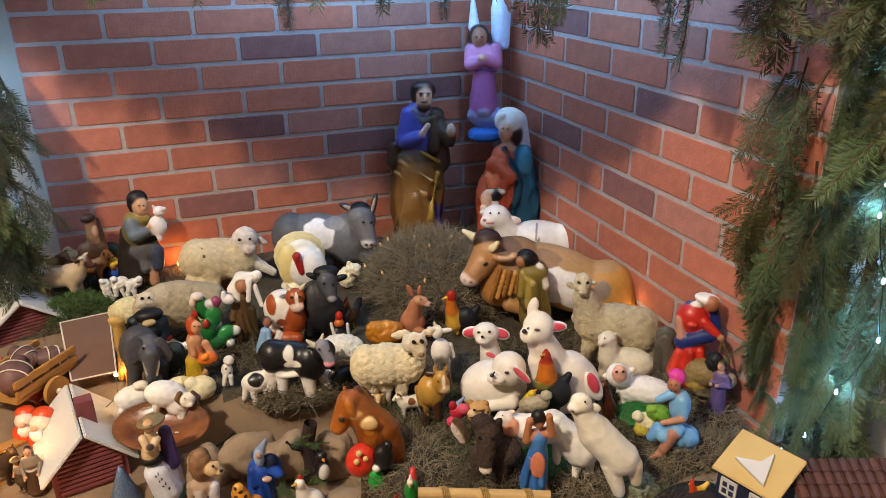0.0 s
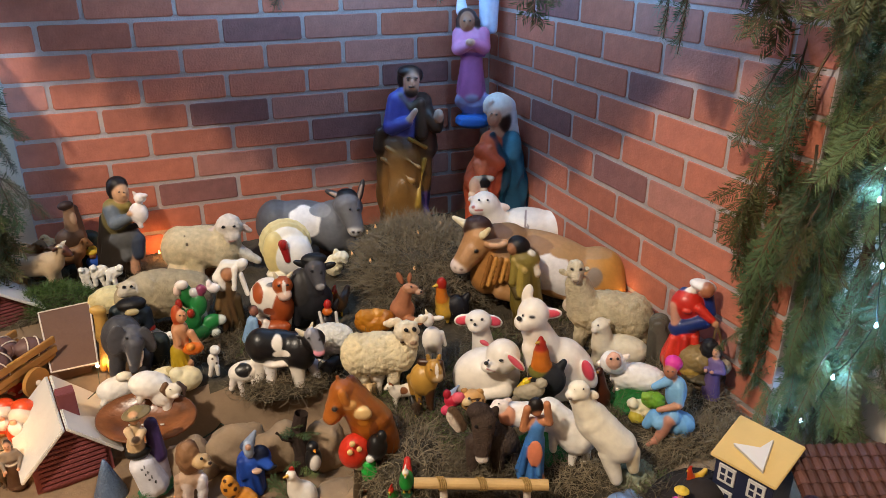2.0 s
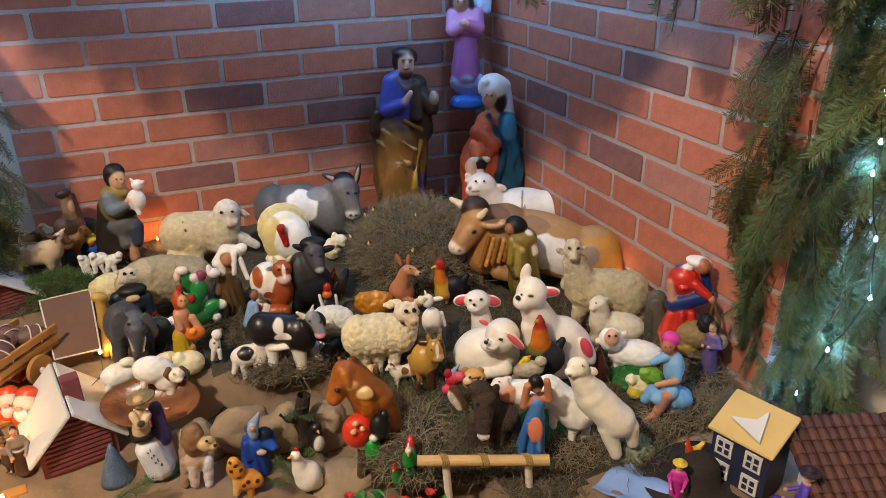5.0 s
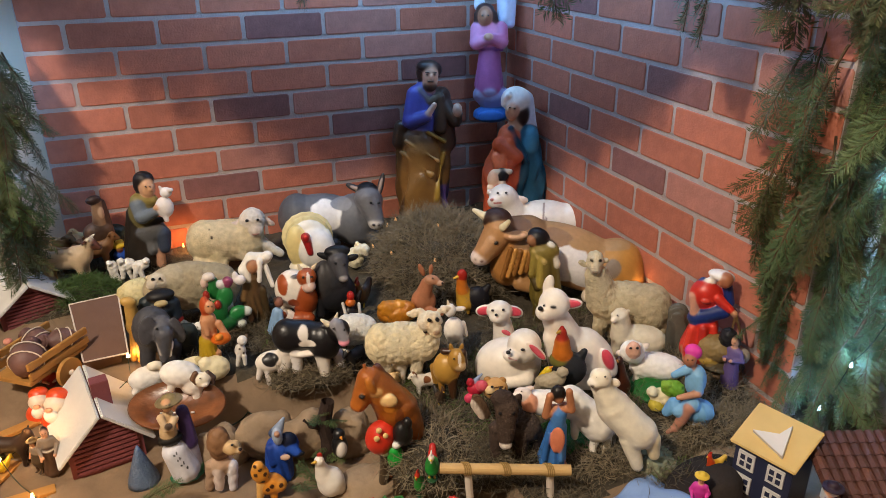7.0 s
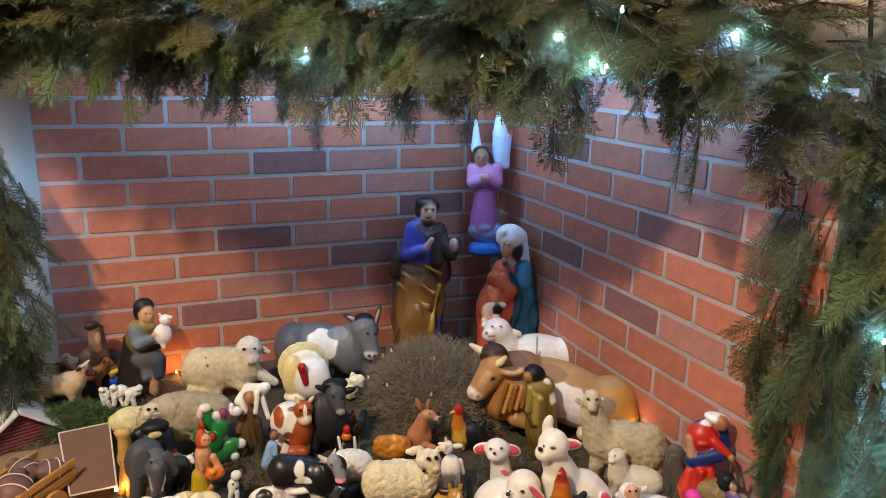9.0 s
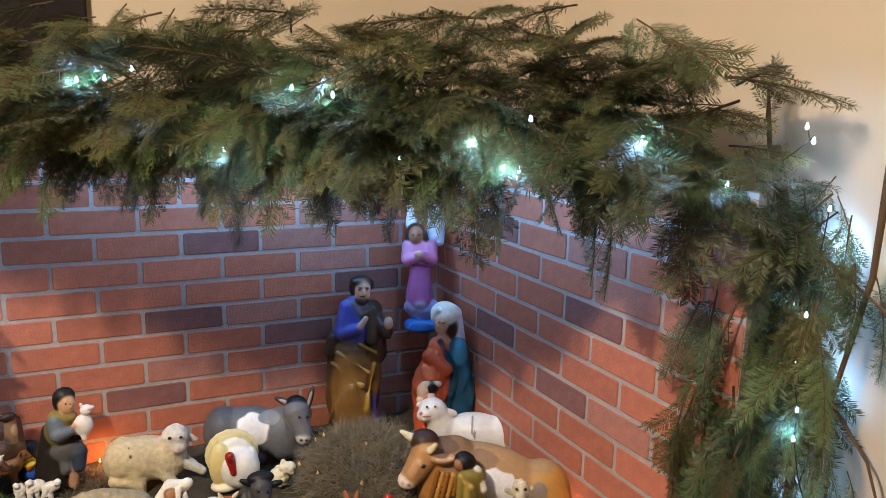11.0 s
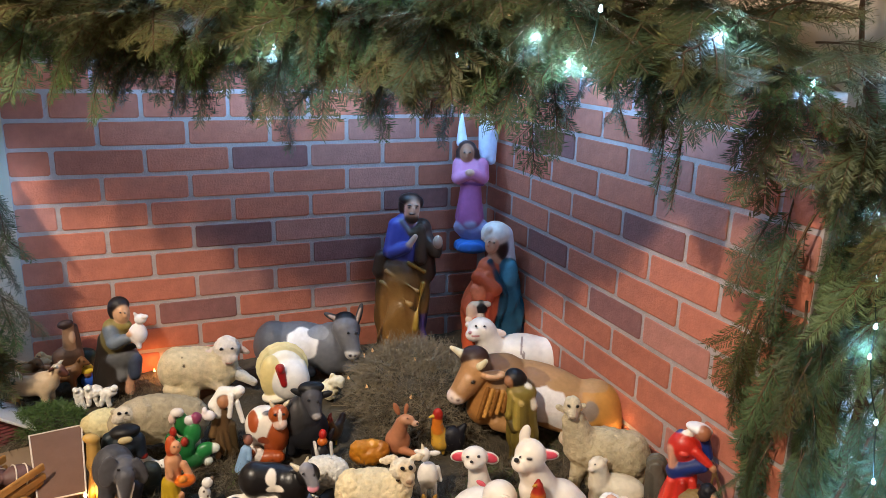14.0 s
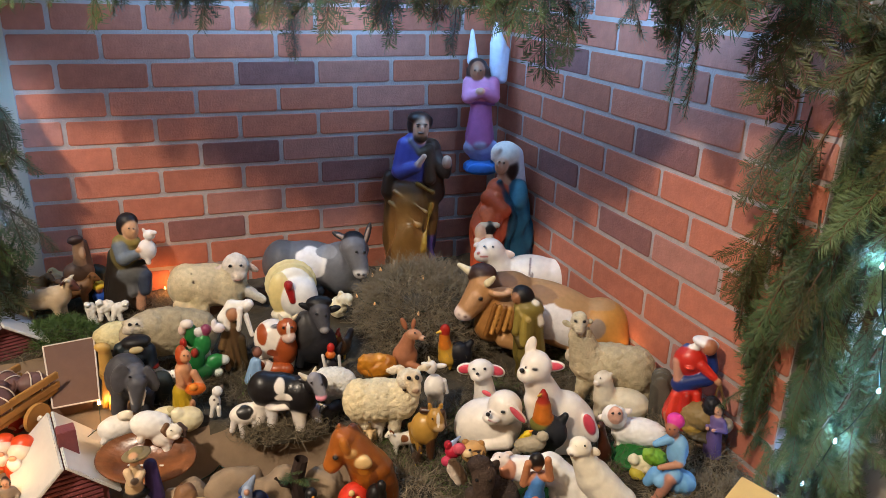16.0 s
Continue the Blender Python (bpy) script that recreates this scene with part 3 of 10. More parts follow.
BEAM_A, BEAM_B = Vector((-1.02, -0.13, 1.68)), Vector((0.34, -1.11, 1.68))
ALONG = (BEAM_B - BEAM_A).normalized()
FRONT = Vector((ALONG.y, -ALONG.x, 0)).normalized()
if FRONT.y > 0:
    FRONT = -FRONT
rng = random.Random(11)
garland = tagged(twig_core("roof_garland", [BEAM_A.lerp(BEAM_B, i / 8) + Vector((0, 0, 0.01 * math.sin(i) - 0.5 * max(0, i / 8 - 0.84))) for i in range(9)], 0.016, 0.012), "thick green fir garland laid along the stable roof", "garland")
for i in range(360):
    f = rng.random()
    base_ = BEAM_A.lerp(BEAM_B, f) - Vector((0, 0, 0.6 * max(0, f - 0.84)))
    lay_ = rng.random() * (0.75 if f > 0.92 else 1)
    if lay_ < 0.42 and not (f > 0.8 and rng.random() < 0.6):      # hanging fringe in front
        p = base_ + FRONT * rng.uniform(0.0, 0.07) + Vector((0, 0, rng.uniform(-0.02, 0.07)))
        d = ALONG * rng.uniform(-0.9, 0.9) + FRONT * rng.uniform(0.15, 0.6) + Vector((0, 0, rng.uniform(-1.3, -0.35)))
        meshes = SPRAYS + FRESH
    elif lay_ < 0.68:    # front face
        p = base_ + FRONT * rng.uniform(-0.03, 0.05) + Vector((0, 0, rng.uniform(0.0, 0.10)))
        d = ALONG * rng.uniform(-1, 1) + FRONT * rng.uniform(0.4, 1.0) + Vector((0, 0, rng.uniform(-0.5, 0.15)))
        meshes = SPRAYS
    else:                # top
        p = base_ + FRONT * rng.uniform(-0.16, 0.02) + Vector((0, 0, rng.uniform(0.05, 0.19)))
        d = ALONG * rng.uniform(-0.8, 0.8) + FRONT * rng.uniform(0.1, 1.0) + Vector((0, 0, rng.uniform(-0.35, 0.12)))
        meshes = SPRAYS
    branch(garland, meshes, rng, p, d, rng.uniform(0.45, 0.85) if lay_ < 0.42 else rng.uniform(0.65, 1.0))

for i in range(70):      # rounded crest of short tips
    f = rng.random() * 0.97
    p = BEAM_A.lerp(BEAM_B, f) + FRONT * rng.uniform(-0.06, 0.06) + Vector((0, 0, rng.uniform(0.03, 0.15) - 0.6 * max(0, f - 0.84)))
    branch(garland, FRESH if i % 3 else SPRAYS, rng, p, ALONG * rng.uniform(-1, 1) + FRONT * rng.uniform(0.3, 1.0) + Vector((0, 0, rng.uniform(-0.6, 0.25))), rng.uniform(0.35, 0.6))

for i in range(90):      # full crown that closes the garland towards the wall
    f = rng.random() * 0.98
    p = BEAM_A.lerp(BEAM_B, f) + FRONT * rng.uniform(-0.12, 0.02) + Vector((0, 0, rng.uniform(0.10, 0.205) - 0.55 * max(0, f - 0.86)))
    branch(garland, SPRAYS, rng, p, ALONG * rng.uniform(-1, 1) + FRONT * rng.uniform(0.2, 1.0) + Vector((0, 0, rng.uniform(-0.9, -0.1))), rng.uniform(0.4, 0.65))
for i in range(70):      # deep fringe over the corner and the side wall
    f = rng.uniform(0.3, 0.9)
    p = BEAM_A.lerp(BEAM_B, f) + FRONT * rng.uniform(0.0, 0.06) + Vector((0, 0, rng.uniform(-0.07, 0.05) - 0.3 * max(0, f - 0.86)))
    branch(garland, FRESH if i % 2 else SPRAYS, rng, p, ALONG * rng.uniform(-0.7, 0.7) + FRONT * rng.uniform(0.0, 0.5) + Vector((0, 0, rng.uniform(-1.4, -0.6))), rng.uniform(0.4, 0.7))

roof_cover = tagged(twig_core("roof_fir_layer", [(-0.75, -0.1, 1.63), (-0.3, -0.35, 1.635), (0.2, -0.7, 1.63)], 0.012, 0.008), "layer of cut fir boughs spread on the roof board", "fir boughs")
for i in range(95):
    u, v = rng.random(), rng.random()
    p = BEAM_A.lerp(BEAM_B, u) - FRONT * (0.08 + v * 0.42) + Vector((0, 0, -0.02 + rng.uniform(0, 0.07)))
    if p.x > WX - 0.02 or p.y > -0.02:
        continue
    branch(roof_cover, SPRAYS, rng, p, ALONG * rng.uniform(-1, 1) + FRONT * rng.uniform(0.0, 0.9) + Vector((0, 0, rng.uniform(-0.25, 0.12))), rng.uniform(0.8, 1.1))

# boughs hanging down the open right side
right_bough = tagged(twig_core("hanging_fir_garland", [(0.42, -1.10, 1.66), (0.40, -1.20, 1.4), (0.41, -1.21, 1.1), (0.38, -1.19, 0.8)], 0.010, 0.006), "long fir boughs hanging beside the brick wall end", "garland")
for x0, y0, z0, x1, y1, z1, r in ((0.42, -1.30, 1.68, 0.40, -1.27, 1.28, 0.006), (0.40, -1.27, 1.28, 0.38, -1.22, 0.95, 0.005), (0.40, -1.27, 1.28, 0.42, -1.36, 1.12, 0.003), (0.38, -1.25, 1.5, 0.42, -1.37, 1.38, 0.003), (0.39, -1.24, 1.12, 0.34, -1.17, 1.22, 0.003), (0.42, -1.36, 1.55, 0.43, -1.38, 1.1, 0.003)):
    stem = twig_core("bare_stem", [(x0, y0, z0), ((x0 + x1) / 2 + 0.012, (y0 + y1) / 2 - 0.01, (z0 + z1) / 2), (x1, y1, z1)], r, r * 0.6)
    stem.parent = right_bough
for i in range(64):      # long drooping twigs in front of the wall end
    f = rng.random()
    z = 1.43 - 0.47 * f
    p = Vector((0.292 + 0.10 * rng.random(), -1.05 - 0.14 * rng.random() - 0.02 * f, z))
    d = Vector((rng.uniform(-0.35, 0.1), rng.uniform(-0.15, 0.22), rng.uniform(-1.3, -0.8)))
    branch(right_bough, LONG if rng.random() < 0.8 else SPRAYS, rng, p, d, rng.uniform(0.5, 0.85) if z > 1.12 else rng.uniform(0.35, 0.6))
for i in range(40):      # darker twigs behind, from the roof to the ground
    z = 1.64 - 0.74 * (i + rng.random()) / 40
    p = Vector((0.37 + 0.07 * rng.random(), -1.13 - 0.11 * rng.random(), z))
    d = Vector((rng.uniform(-0.6, 0.1), rng.uniform(-0.3, 0.4), rng.uniform(-1.2, -0.3)))
    branch(right_bough, SPRAYS if i % 3 else LONG, rng, p, d, rng.uniform(0.45, 0.8) if z > 1.1 else rng.uniform(0.35, 0.55))
for i in range(46):      # open twigs towards the room
    z = 1.62 - 0.72 * (i + rng.random()) / 46
    p = Vector((0.375 + 0.08 * rng.random(), -1.16 - 0.12 * rng.random(), z))
    d = Vector((rng.uniform(-0.5, 0.3), rng.uniform(-0.4, 0.4), rng.uniform(-1.2, -0.2)))
    branch(right_bough, LONG, rng, p, d, rng.uniform(0.35, 0.6))
for i in range(16):      # between the garland and the drooping twigs
    p = Vector((0.33 + 0.05 * rng.random(), -1.14 - 0.06 * rng.random(), 1.60 - 0.17 * rng.random()))
    branch(right_bough, SPRAYS, rng, p, (rng.uniform(-0.4, 0.1), rng.uniform(-0.2, 0.15), -1), rng.uniform(0.35, 0.6))
for i in range(14):      # over the cut end of the brick wall
    p = Vector((0.325 + 0.03 * rng.random(), -1.165 - 0.03 * rng.random(), 1.56 - 0.026 * i))
    branch(right_bough, LONG, rng, p, (rng.uniform(-0.2, 0.15), rng.uniform(-0.1, 0.2), -1), rng.uniform(0.32, 0.45))
for i in range(30):      # inner twigs that close the bough
    p = Vector((0.325 + 0.06 * rng.random(), -1.10 - 0.09 * rng.random(), 1.41 - 0.42 * (i + rng.random()) / 30))
    branch(right_bough, LONG, rng, p, (rng.uniform(-0.25, 0.2), rng.uniform(-0.2, 0.2), -1), rng.uniform(0.4, 0.6))
for i in range(26):      # low skirt of the bough on the ground
    p = Vector((0.31 + 0.10 * rng.random(), -1.10 - 0.15 * rng.random(), 0.86 + 0.12 * rng.random()))
    d = Vector((rng.uniform(-0.7, 0.2), rng.uniform(-0.6, 0.3), rng.uniform(-0.7, 0.05)))
    branch(right_bough, LONG, rng, p, d, rng.uniform(0.25, 0.42))
left_bough = tagged(twig_core("hanging_fir_garland", [(-0.98, -0.13, 1.66), (-0.97, -0.15, 1.3), (-0.98, -0.15, 1.0)], 0.01, 0.005), "fir boughs hanging beside the far brick wall end", "garland")
for i in range(30):
    f = rng.random()
    p = Vector((-0.985 + 0.06 * rng.random(), -0.12 - 0.08 * rng.random(), 1.62 - 0.62 * f))
    d = Vector((rng.uniform(-0.9, 0.45), rng.uniform(-0.6, 0.2), rng.uniform(-1.3, -0.2)))
    branch(left_bough, SPRAYS + FRESH, rng, p, d, rng.uniform(0.6, 0.95))

for i in range(22):
    p = Vector((-1.0 + 0.05 * rng.random(), -0.16 - 0.08 * rng.random(), 1.25 - 0.26 * rng.random()))
    d = Vector((rng.uniform(-0.5, 0.25), rng.uniform(-0.6, 0.1), rng.uniform(-1.2, -0.1)))
    branch(left_bough, LONG, rng, p, d, rng.uniform(0.35, 0.55))

for a, d, s in (((-1.0, -0.19, 1.46), (0.55, -0.05, -0.8), 0.85), ((-1.0, -0.2, 1.40), (0.35, -0.1, -1), 0.8), ((-0.99, -0.18, 1.50), (0.45, 0.0, -1), 0.7), ((-0.99, -0.2, 1.2), (0.3, -0.1, -0.8), 0.5)):
    branch(left_bough, FRESH, rng, Vector(a), d, s)

# cold white light string in the fir
COLD = glow("cold_led", (0.42, 0.72, 1.0), 14)
LED_WIRE = material("led_wire", (0.01, 0.03, 0.015), 0.5, 0.1, 50, 0)
def led_mesh(name, mat, r=0.0032):
    bm = bmesh.new()
    bmesh.ops.create_icosphere(bm, subdivisions=2, radius=r, matrix=Matrix.Diagonal((1, 1, 1.25, 1)))
    bmesh.ops.create_cone(bm, cap_ends=True, segments=8, radius1=r * 0.6, radius2=r * 0.5, depth=r, matrix=Matrix.Translation((0, 0, r * 1.7)))
    me = bpy.data.meshes.new(name)
    bm.to_mesh(me)
    bm.free()
    me.materials.append(mat)
    return me


def light_string(name, spots, mat, label, radius=0.0032):
    verts, faces, mats = [], [], []
    pts = []
    for a, b in zip(spots, spots[1:]):
        a, b = Vector(a), Vector(b)
        for k in range(5):
            pts.append(a.lerp(b, k / 5) + Vector((0, 0, 0.008 - 0.015 * math.sin(math.pi * k / 5))))
    tube(verts, faces, mats, pts, 0.0009, 0.0009, 4)
    me = bpy.data.meshes.new(name)
    me.from_pydata([tuple(v) for v in verts], [], faces)
    me.materials.append(LED_WIRE)
    ob = tagged(new(name, me), label, "light string")
    bulb = led_mesh("bulb", mat, radius)
    for s in spots:
        o = new("bulb", bulb)
        o.parent = ob
        o.location = s
    return ob

COLD_SPOTS = [(-0.697, -0.415, 1.647), (-0.619, -0.502, 1.743), (-0.574, -0.502, 1.748), (-0.529, -0.512, 1.766), (-0.407, -0.715, 1.632), (-0.298, -0.743, 1.737), (-0.258, -0.84, 1.725), (-0.141, -0.83, 1.627), (-0.061, -0.936, 1.656), (-0.031, -0.985, 1.62), (-0.003, -0.985, 1.617), (-0.009, -1.023, 1.696), (0.146, -1.091, 1.668), (0.268, -1.149, 1.603), (0.35, -1.226, 1.674), (0.394, -1.178, 1.694)]
light_string("roof_light_string", COLD_SPOTS, COLD, "cold white light string wound through the fir garland", 0.003)
SIDE_SPOTS = [(0.36, -1.258, 1.578), (0.37, -1.233, 1.41), (0.37, -1.225, 1.328), (0.345, -1.255, 1.268), (0.345, -1.255, 1.221), (0.345, -1.284, 1.13), (0.345, -1.298, 1.04), (0.33, -1.262, 0.932), (0.31, -1.24, 0.84), (0.30, -1.21, 0.79)]
light_string("side_light_string", SIDE_SPOTS, COLD, "cold white light string in the hanging fir boughs", 0.0027)
# five stand at side bulbs; the rest are added blue fill for the walls
for place, e in (((-0.62, -0.16, 1.57), 1.0), ((-0.36, -0.16, 1.575), 2.0), ((-0.08, -0.16, 1.575), 2.4), ((0.14, -0.26, 1.575), 2.2), ((0.17, -0.60, 1.57), 2.2), ((0.2, -0.85, 1.57), 1.2), ((0.335, -1.25, 0.945), 0.32), ((0.335, -1.285, 1.05), 0.28), ((0.335, -1.245, 1.235), 0.26), ((0.38, -1.19, 1.42), 0.45), ((0.305, -1.22, 0.85), 0.3), ((0.44, -1.22, 1.50), 0.9), ((0.44, -1.20, 1.27), 0.9), ((0.43, -1.20, 1.03), 0.9), ((-0.99, -0.10, 1.30), 0.9), ((-0.98, -0.12, 1.05), 0.4)):
    lamp("cold_led_and_fill_light", place, e, (0.22, 0.50, 1.0), 0.012)
for x, y, z in COLD_SPOTS[::2] + COLD_SPOTS[1::4]:
    lamp("cold_led_and_fill_light", (x - 0.012, y - 0.02, z + 0.004), 0.42, (0.34, 0.62, 1.0), 0.006)

# upright and hanging single boughs that stand out of the garland
stray = tagged(twig_core("upright_fir_sprig", [(0.385, -1.12, 1.66), (0.392, -1.105, 1.72), (0.398, -1.093, 1.76)], 0.004, 0.002), "single upright fir sprig above the garland corner", "fir sprig")
branch(stray, SPRAYS, rng, Vector((0.395, -1.10, 1.70)), (0.06, 0.02, 1), 0.6)
stray = tagged(twig_core("upright_fir_sprig", [(0.2, -0.98, 1.70), (0.21, -0.97, 1.77), (0.212, -0.965, 1.80)], 0.004, 0.002), "single upright fir sprig above the garland corner", "fir sprig")
branch(stray, FRESH, rng, Vector((0.21, -0.97, 1.76)), (0.05, 0.0, 1), 0.5)
for a, d, s in (((0.13, -1.0, 1.60), (0.06, -0.04, -1), 0.8), ((0.15, -1.02, 1.59), (0.02, -0.05, -1), 0.85), ((-0.42, -0.52, 1.62), (0.05, -0.08, -1), 0.6), ((-0.22, -0.68, 1.62), (-0.1, -0.1, -1), 0.75), ((-0.12, -0.74, 1.60), (0.05, 0.0, -1), 0.7), ((0.0, -0.82, 1.60), (0.2, 0.1, -1), 0.7)):
    branch(garland, FRESH, rng, Vector(a), d, s)

# ---- moss ----
MOSS = needle_material("dry_moss", (0.088, 0.07, 0.044), (0.30, 0.245, 0.16))
MOSS_GREEN = needle_material("green_moss", (0.03, 0.06, 0.02), (0.15, 0.24, 0.045))


def fibres(name, count, where, mat, label, category, length=(0.018, 0.045), width=0.0007, curl=0.9, seed=1):
    """A tangle of thin curled fibres; where(rng) gives a place and an outward way."""
    rng = random.Random(seed)
    verts, faces = [], []
    for _ in range(count):
        p, up = where(rng)
        if p is None:
            continue
        p, up = Vector(p), Vector(up)
        d = (Vector((rng.gauss(0, 1), rng.gauss(0, 1), rng.gauss(0, 0.6))) + up * 0.55).normalized()
        axis = Vector((rng.gauss(0, 1), rng.gauss(0, 1), rng.gauss(0, 1))).normalized()
        L = rng.uniform(*length)
        bend = Matrix.Rotation(rng.uniform(-curl, curl), 3, axis)
        k = len(verts)
        for i in range(5):
            s = d.cross(axis)
            s = (s.normalized() if s.length > 1e-4 else axis) * width * (1 - 0.15 * i)
            verts.extend([p - s, p + s])
            p = p + d * L / 4
            d = bend @ d
        for i in range(4):
            a = k + 2 * i
            faces.append((a, a + 1, a + 3, a + 2))
    me = bpy.data.meshes.new(name)
    me.from_pydata([tuple(v) for v in verts], [], faces)
    me.materials.append(mat)
    return tagged(new(name, me), label, category, kind="stuff")


def dome(name, c, r, h, mat, label, category, amp=0.012, seed=0):
    bm = bmesh.new()
    bmesh.ops.create_icosphere(bm, subdivisions=5, radius=1)
    for v in bm.verts:
        n = noise.noise(v.co * 3.1 + Vector((seed, 0, 0))) * amp + noise.noise(v.co * 9 + Vector((seed, 4, 0))) * amp * 0.6
        q = Vector((v.co.x * r[0], v.co.y * r[1], max(v.co.z, -0.2) * h))
        v.co = Vector(c) + q + v.co * n
    return tagged(finish(bm, name, mat, smooth=True), label, category)


MOUND, MOUND_R, MOUND_H = (-0.035, -0.40, 0.785), (0.155, 0.2), 0.125
dome("moss_mound", MOUND, MOUND_R, MOUND_H, MOSS_GROUND, "large heaped mound of dry grey-brown moss", "moss mound", 0.02)


def on_dome(c, r, h):
    def where(rng):
        a, z = rng.uniform(0, 2 * math.pi), rng.random() ** 0.8
        s = math.sqrt(max(0, 1 - z * z))
        n = Vector((s * math.cos(a), s * math.sin(a), z))
        return (c[0] + n.x * r[0], c[1] + n.y * r[1], c[2] + n.z * h + rng.uniform(-0.004, 0.008)), n
    return where


fibres("mound_moss", 13000, on_dome(MOUND, MOUND_R, MOUND_H), MOSS, "tangled dry grey-brown moss fibres on the mound", "moss", (0.02, 0.062), seed=2)


def on_ground(x0, x1, y0, y1, cut):
    def where(rng):
        x, y = rng.uniform(x0, x1), rng.uniform(y0, y1)
        n = noise.noise((x * 9, y * 9, 1.5))
        if n < cut or height(x, y) < 0.735 or x > WX - 0.01 or (x < -0.70 and y < -0.3):
            return None, None
        return (x, y, height(x, y) + 0.004 + max(0, n) * 0.02 * rng.random()), (0, 0, 1)
    return where


fibres("ground_moss", 29000, on_ground(-0.66, 0.31, -1.24, -0.42, -0.22), MOSS, "dry grey-brown moss strewn over the ground", "moss", seed=3)
fibres("ground_moss", 3500, on_ground(-1.0, -0.5, -0.3, -0.04, 0.0), MOSS, "dry grey-brown moss strewn by the back wall", "moss", seed=4)
fibres("ground_moss", 13000, on_ground(-0.5, 0.28, -1.22, -0.5, 0.14), MOSS_GREEN, "green moss tufts among the figures", "moss", (0.008, 0.02), seed=5)
fibres("green_bush_moss", 2600, on_dome((-0.86, -0.235, 0.79), (0.075, 0.06), 0.045), MOSS_GREEN, "bright green moss bush in the back corner", "moss", (0.012, 0.026), seed=6)
for c, r, h, s in (((-0.42, -0.70, 0.762), (0.09, 0.05), 0.03, 1), ((-0.29, -1.0, 0.745), (0.075, 0.1), 0.05, 2), ((-0.17, -1.08, 0.75), (0.09, 0.05), 0.035, 3), ((0.18, -1.14, 0.755), (0.075, 0.05), 0.035, 4), ((0.0, -1.14, 0.75), (0.08, 0.05), 0.025, 5), ((0.265, -1.02, 0.76), (0.06, 0.11), 0.05, 6), ((0.24, -1.17, 0.755), (0.07, 0.05), 0.03, 7)):
    dome("moss_clump", c, r, h, MOSS_GROUND, "low clump of dry grey-brown moss", "moss clump", 0.008, s)
    fibres("clump_moss", 1500, on_dome(c, r, h), MOSS, "tangled dry moss fibres on a low clump", "moss", seed=20 + s)

# ---- rocks and paper folds of the front terrace ----
ROCK = material("sandy_rock", (0.30, 0.215, 0.135), 0.85, 0.3, 25, 0.5, 90)


def rock(c, r, seed):
    bm = bmesh.new()
    bmesh.ops.create_icosphere(bm, subdivisions=4, radius=1)
    for v in bm.verts:
        d = 1 + 0.28 * noise.noise(v.co * 1.4 + Vector((seed * 3.1, 0, 0))) + 0.07 * noise.noise(v.co * 5 + Vector((seed, 2, 0)))
        v.co = Vector(c) + Vector((v.co.x * r[0], v.co.y * r[1], v.co.z * r[2])) * d
    tagged(finish(bm, "paper_rock", ROCK, smooth=True), "tan crumpled paper rock on the front terrace", "rock", "paper rocks")


for i, (c, r) in enumerate((((-0.535, -0.80, 0.715), (0.06, 0.035, 0.05)), ((-0.465, -0.83, 0.715), (0.05, 0.03, 0.05)), ((-0.39, -0.85, 0.71), (0.04, 0.035, 0.055)), ((-0.38, -0.97, 0.685), (0.07, 0.05, 0.03)), ((-0.62, -0.80, 0.70), (0.05, 0.03, 0.055)), ((0.14, -1.21, 0.755), (0.07, 0.03, 0.02)))):
    rock(c, r, i)

# ---- houses ----
WHITE_PAINT = material("white_paint", (0.64, 0.63, 0.61), 0.55, 0.08, 25, 0.15, 120)
MAROON = material("maroon_siding", (0.20, 0.055, 0.06), 0.55, 0.2, 40, 0.3, 160)
CARD = material("brown_card", (0.16, 0.085, 0.055), 0.7, 0.12, 30, 0.1, 150)
PALE_EDGE = material("pale_edge", (0.7, 0.6, 0.5), 0.7, 0.1, 30, 0.1, 150)
YELLOW_PAINT = material("yellow_paint", (0.62, 0.44, 0.16), 0.5, 0.1, 30, 0.1, 150)
NAVY_PAINT = material("navy_paint", (0.02, 0.025, 0.06), 0.5, 0.1, 30, 0.1, 150)
ROOF_TILE = material("roof_tile", (0.085, 0.032, 0.022), 0.45, 0.3, 40, 0.3, 160, obj_var=0.35)
CART_WOOD = material("cart_wood", (0.42, 0.21, 0.055), 0.5, 0.25, 30, 0.3, 120)
JUG_CLAY = material("jug_clay", (0.14, 0.07, 0.06), 0.55, 0.3, 30, 0.3, 120)
PINE = material("pale_wood", (0.52, 0.34, 0.14), 0.6, 0.2, 30, 0.3, 120)
STRAW = material("straw", (0.30, 0.19, 0.06), 0.9, 0.3, 60, 0.5, 200)


def rod(bm, a, b, r, sides=10):
    a, b = Vector(a), Vector(b)
    m = Matrix.Translation((a + b) / 2) @ (b - a).to_track_quat("Z", "Y").to_matrix().to_4x4()
    bmesh.ops.create_cone(bm, cap_ends=True, segments=sides, radius1=r, radius2=r, depth=(b - a).length, matrix=m)


def thing(name, label, category, m):
    ob = new(name)
    ob.matrix_world = m
    return tagged(ob, label, category)


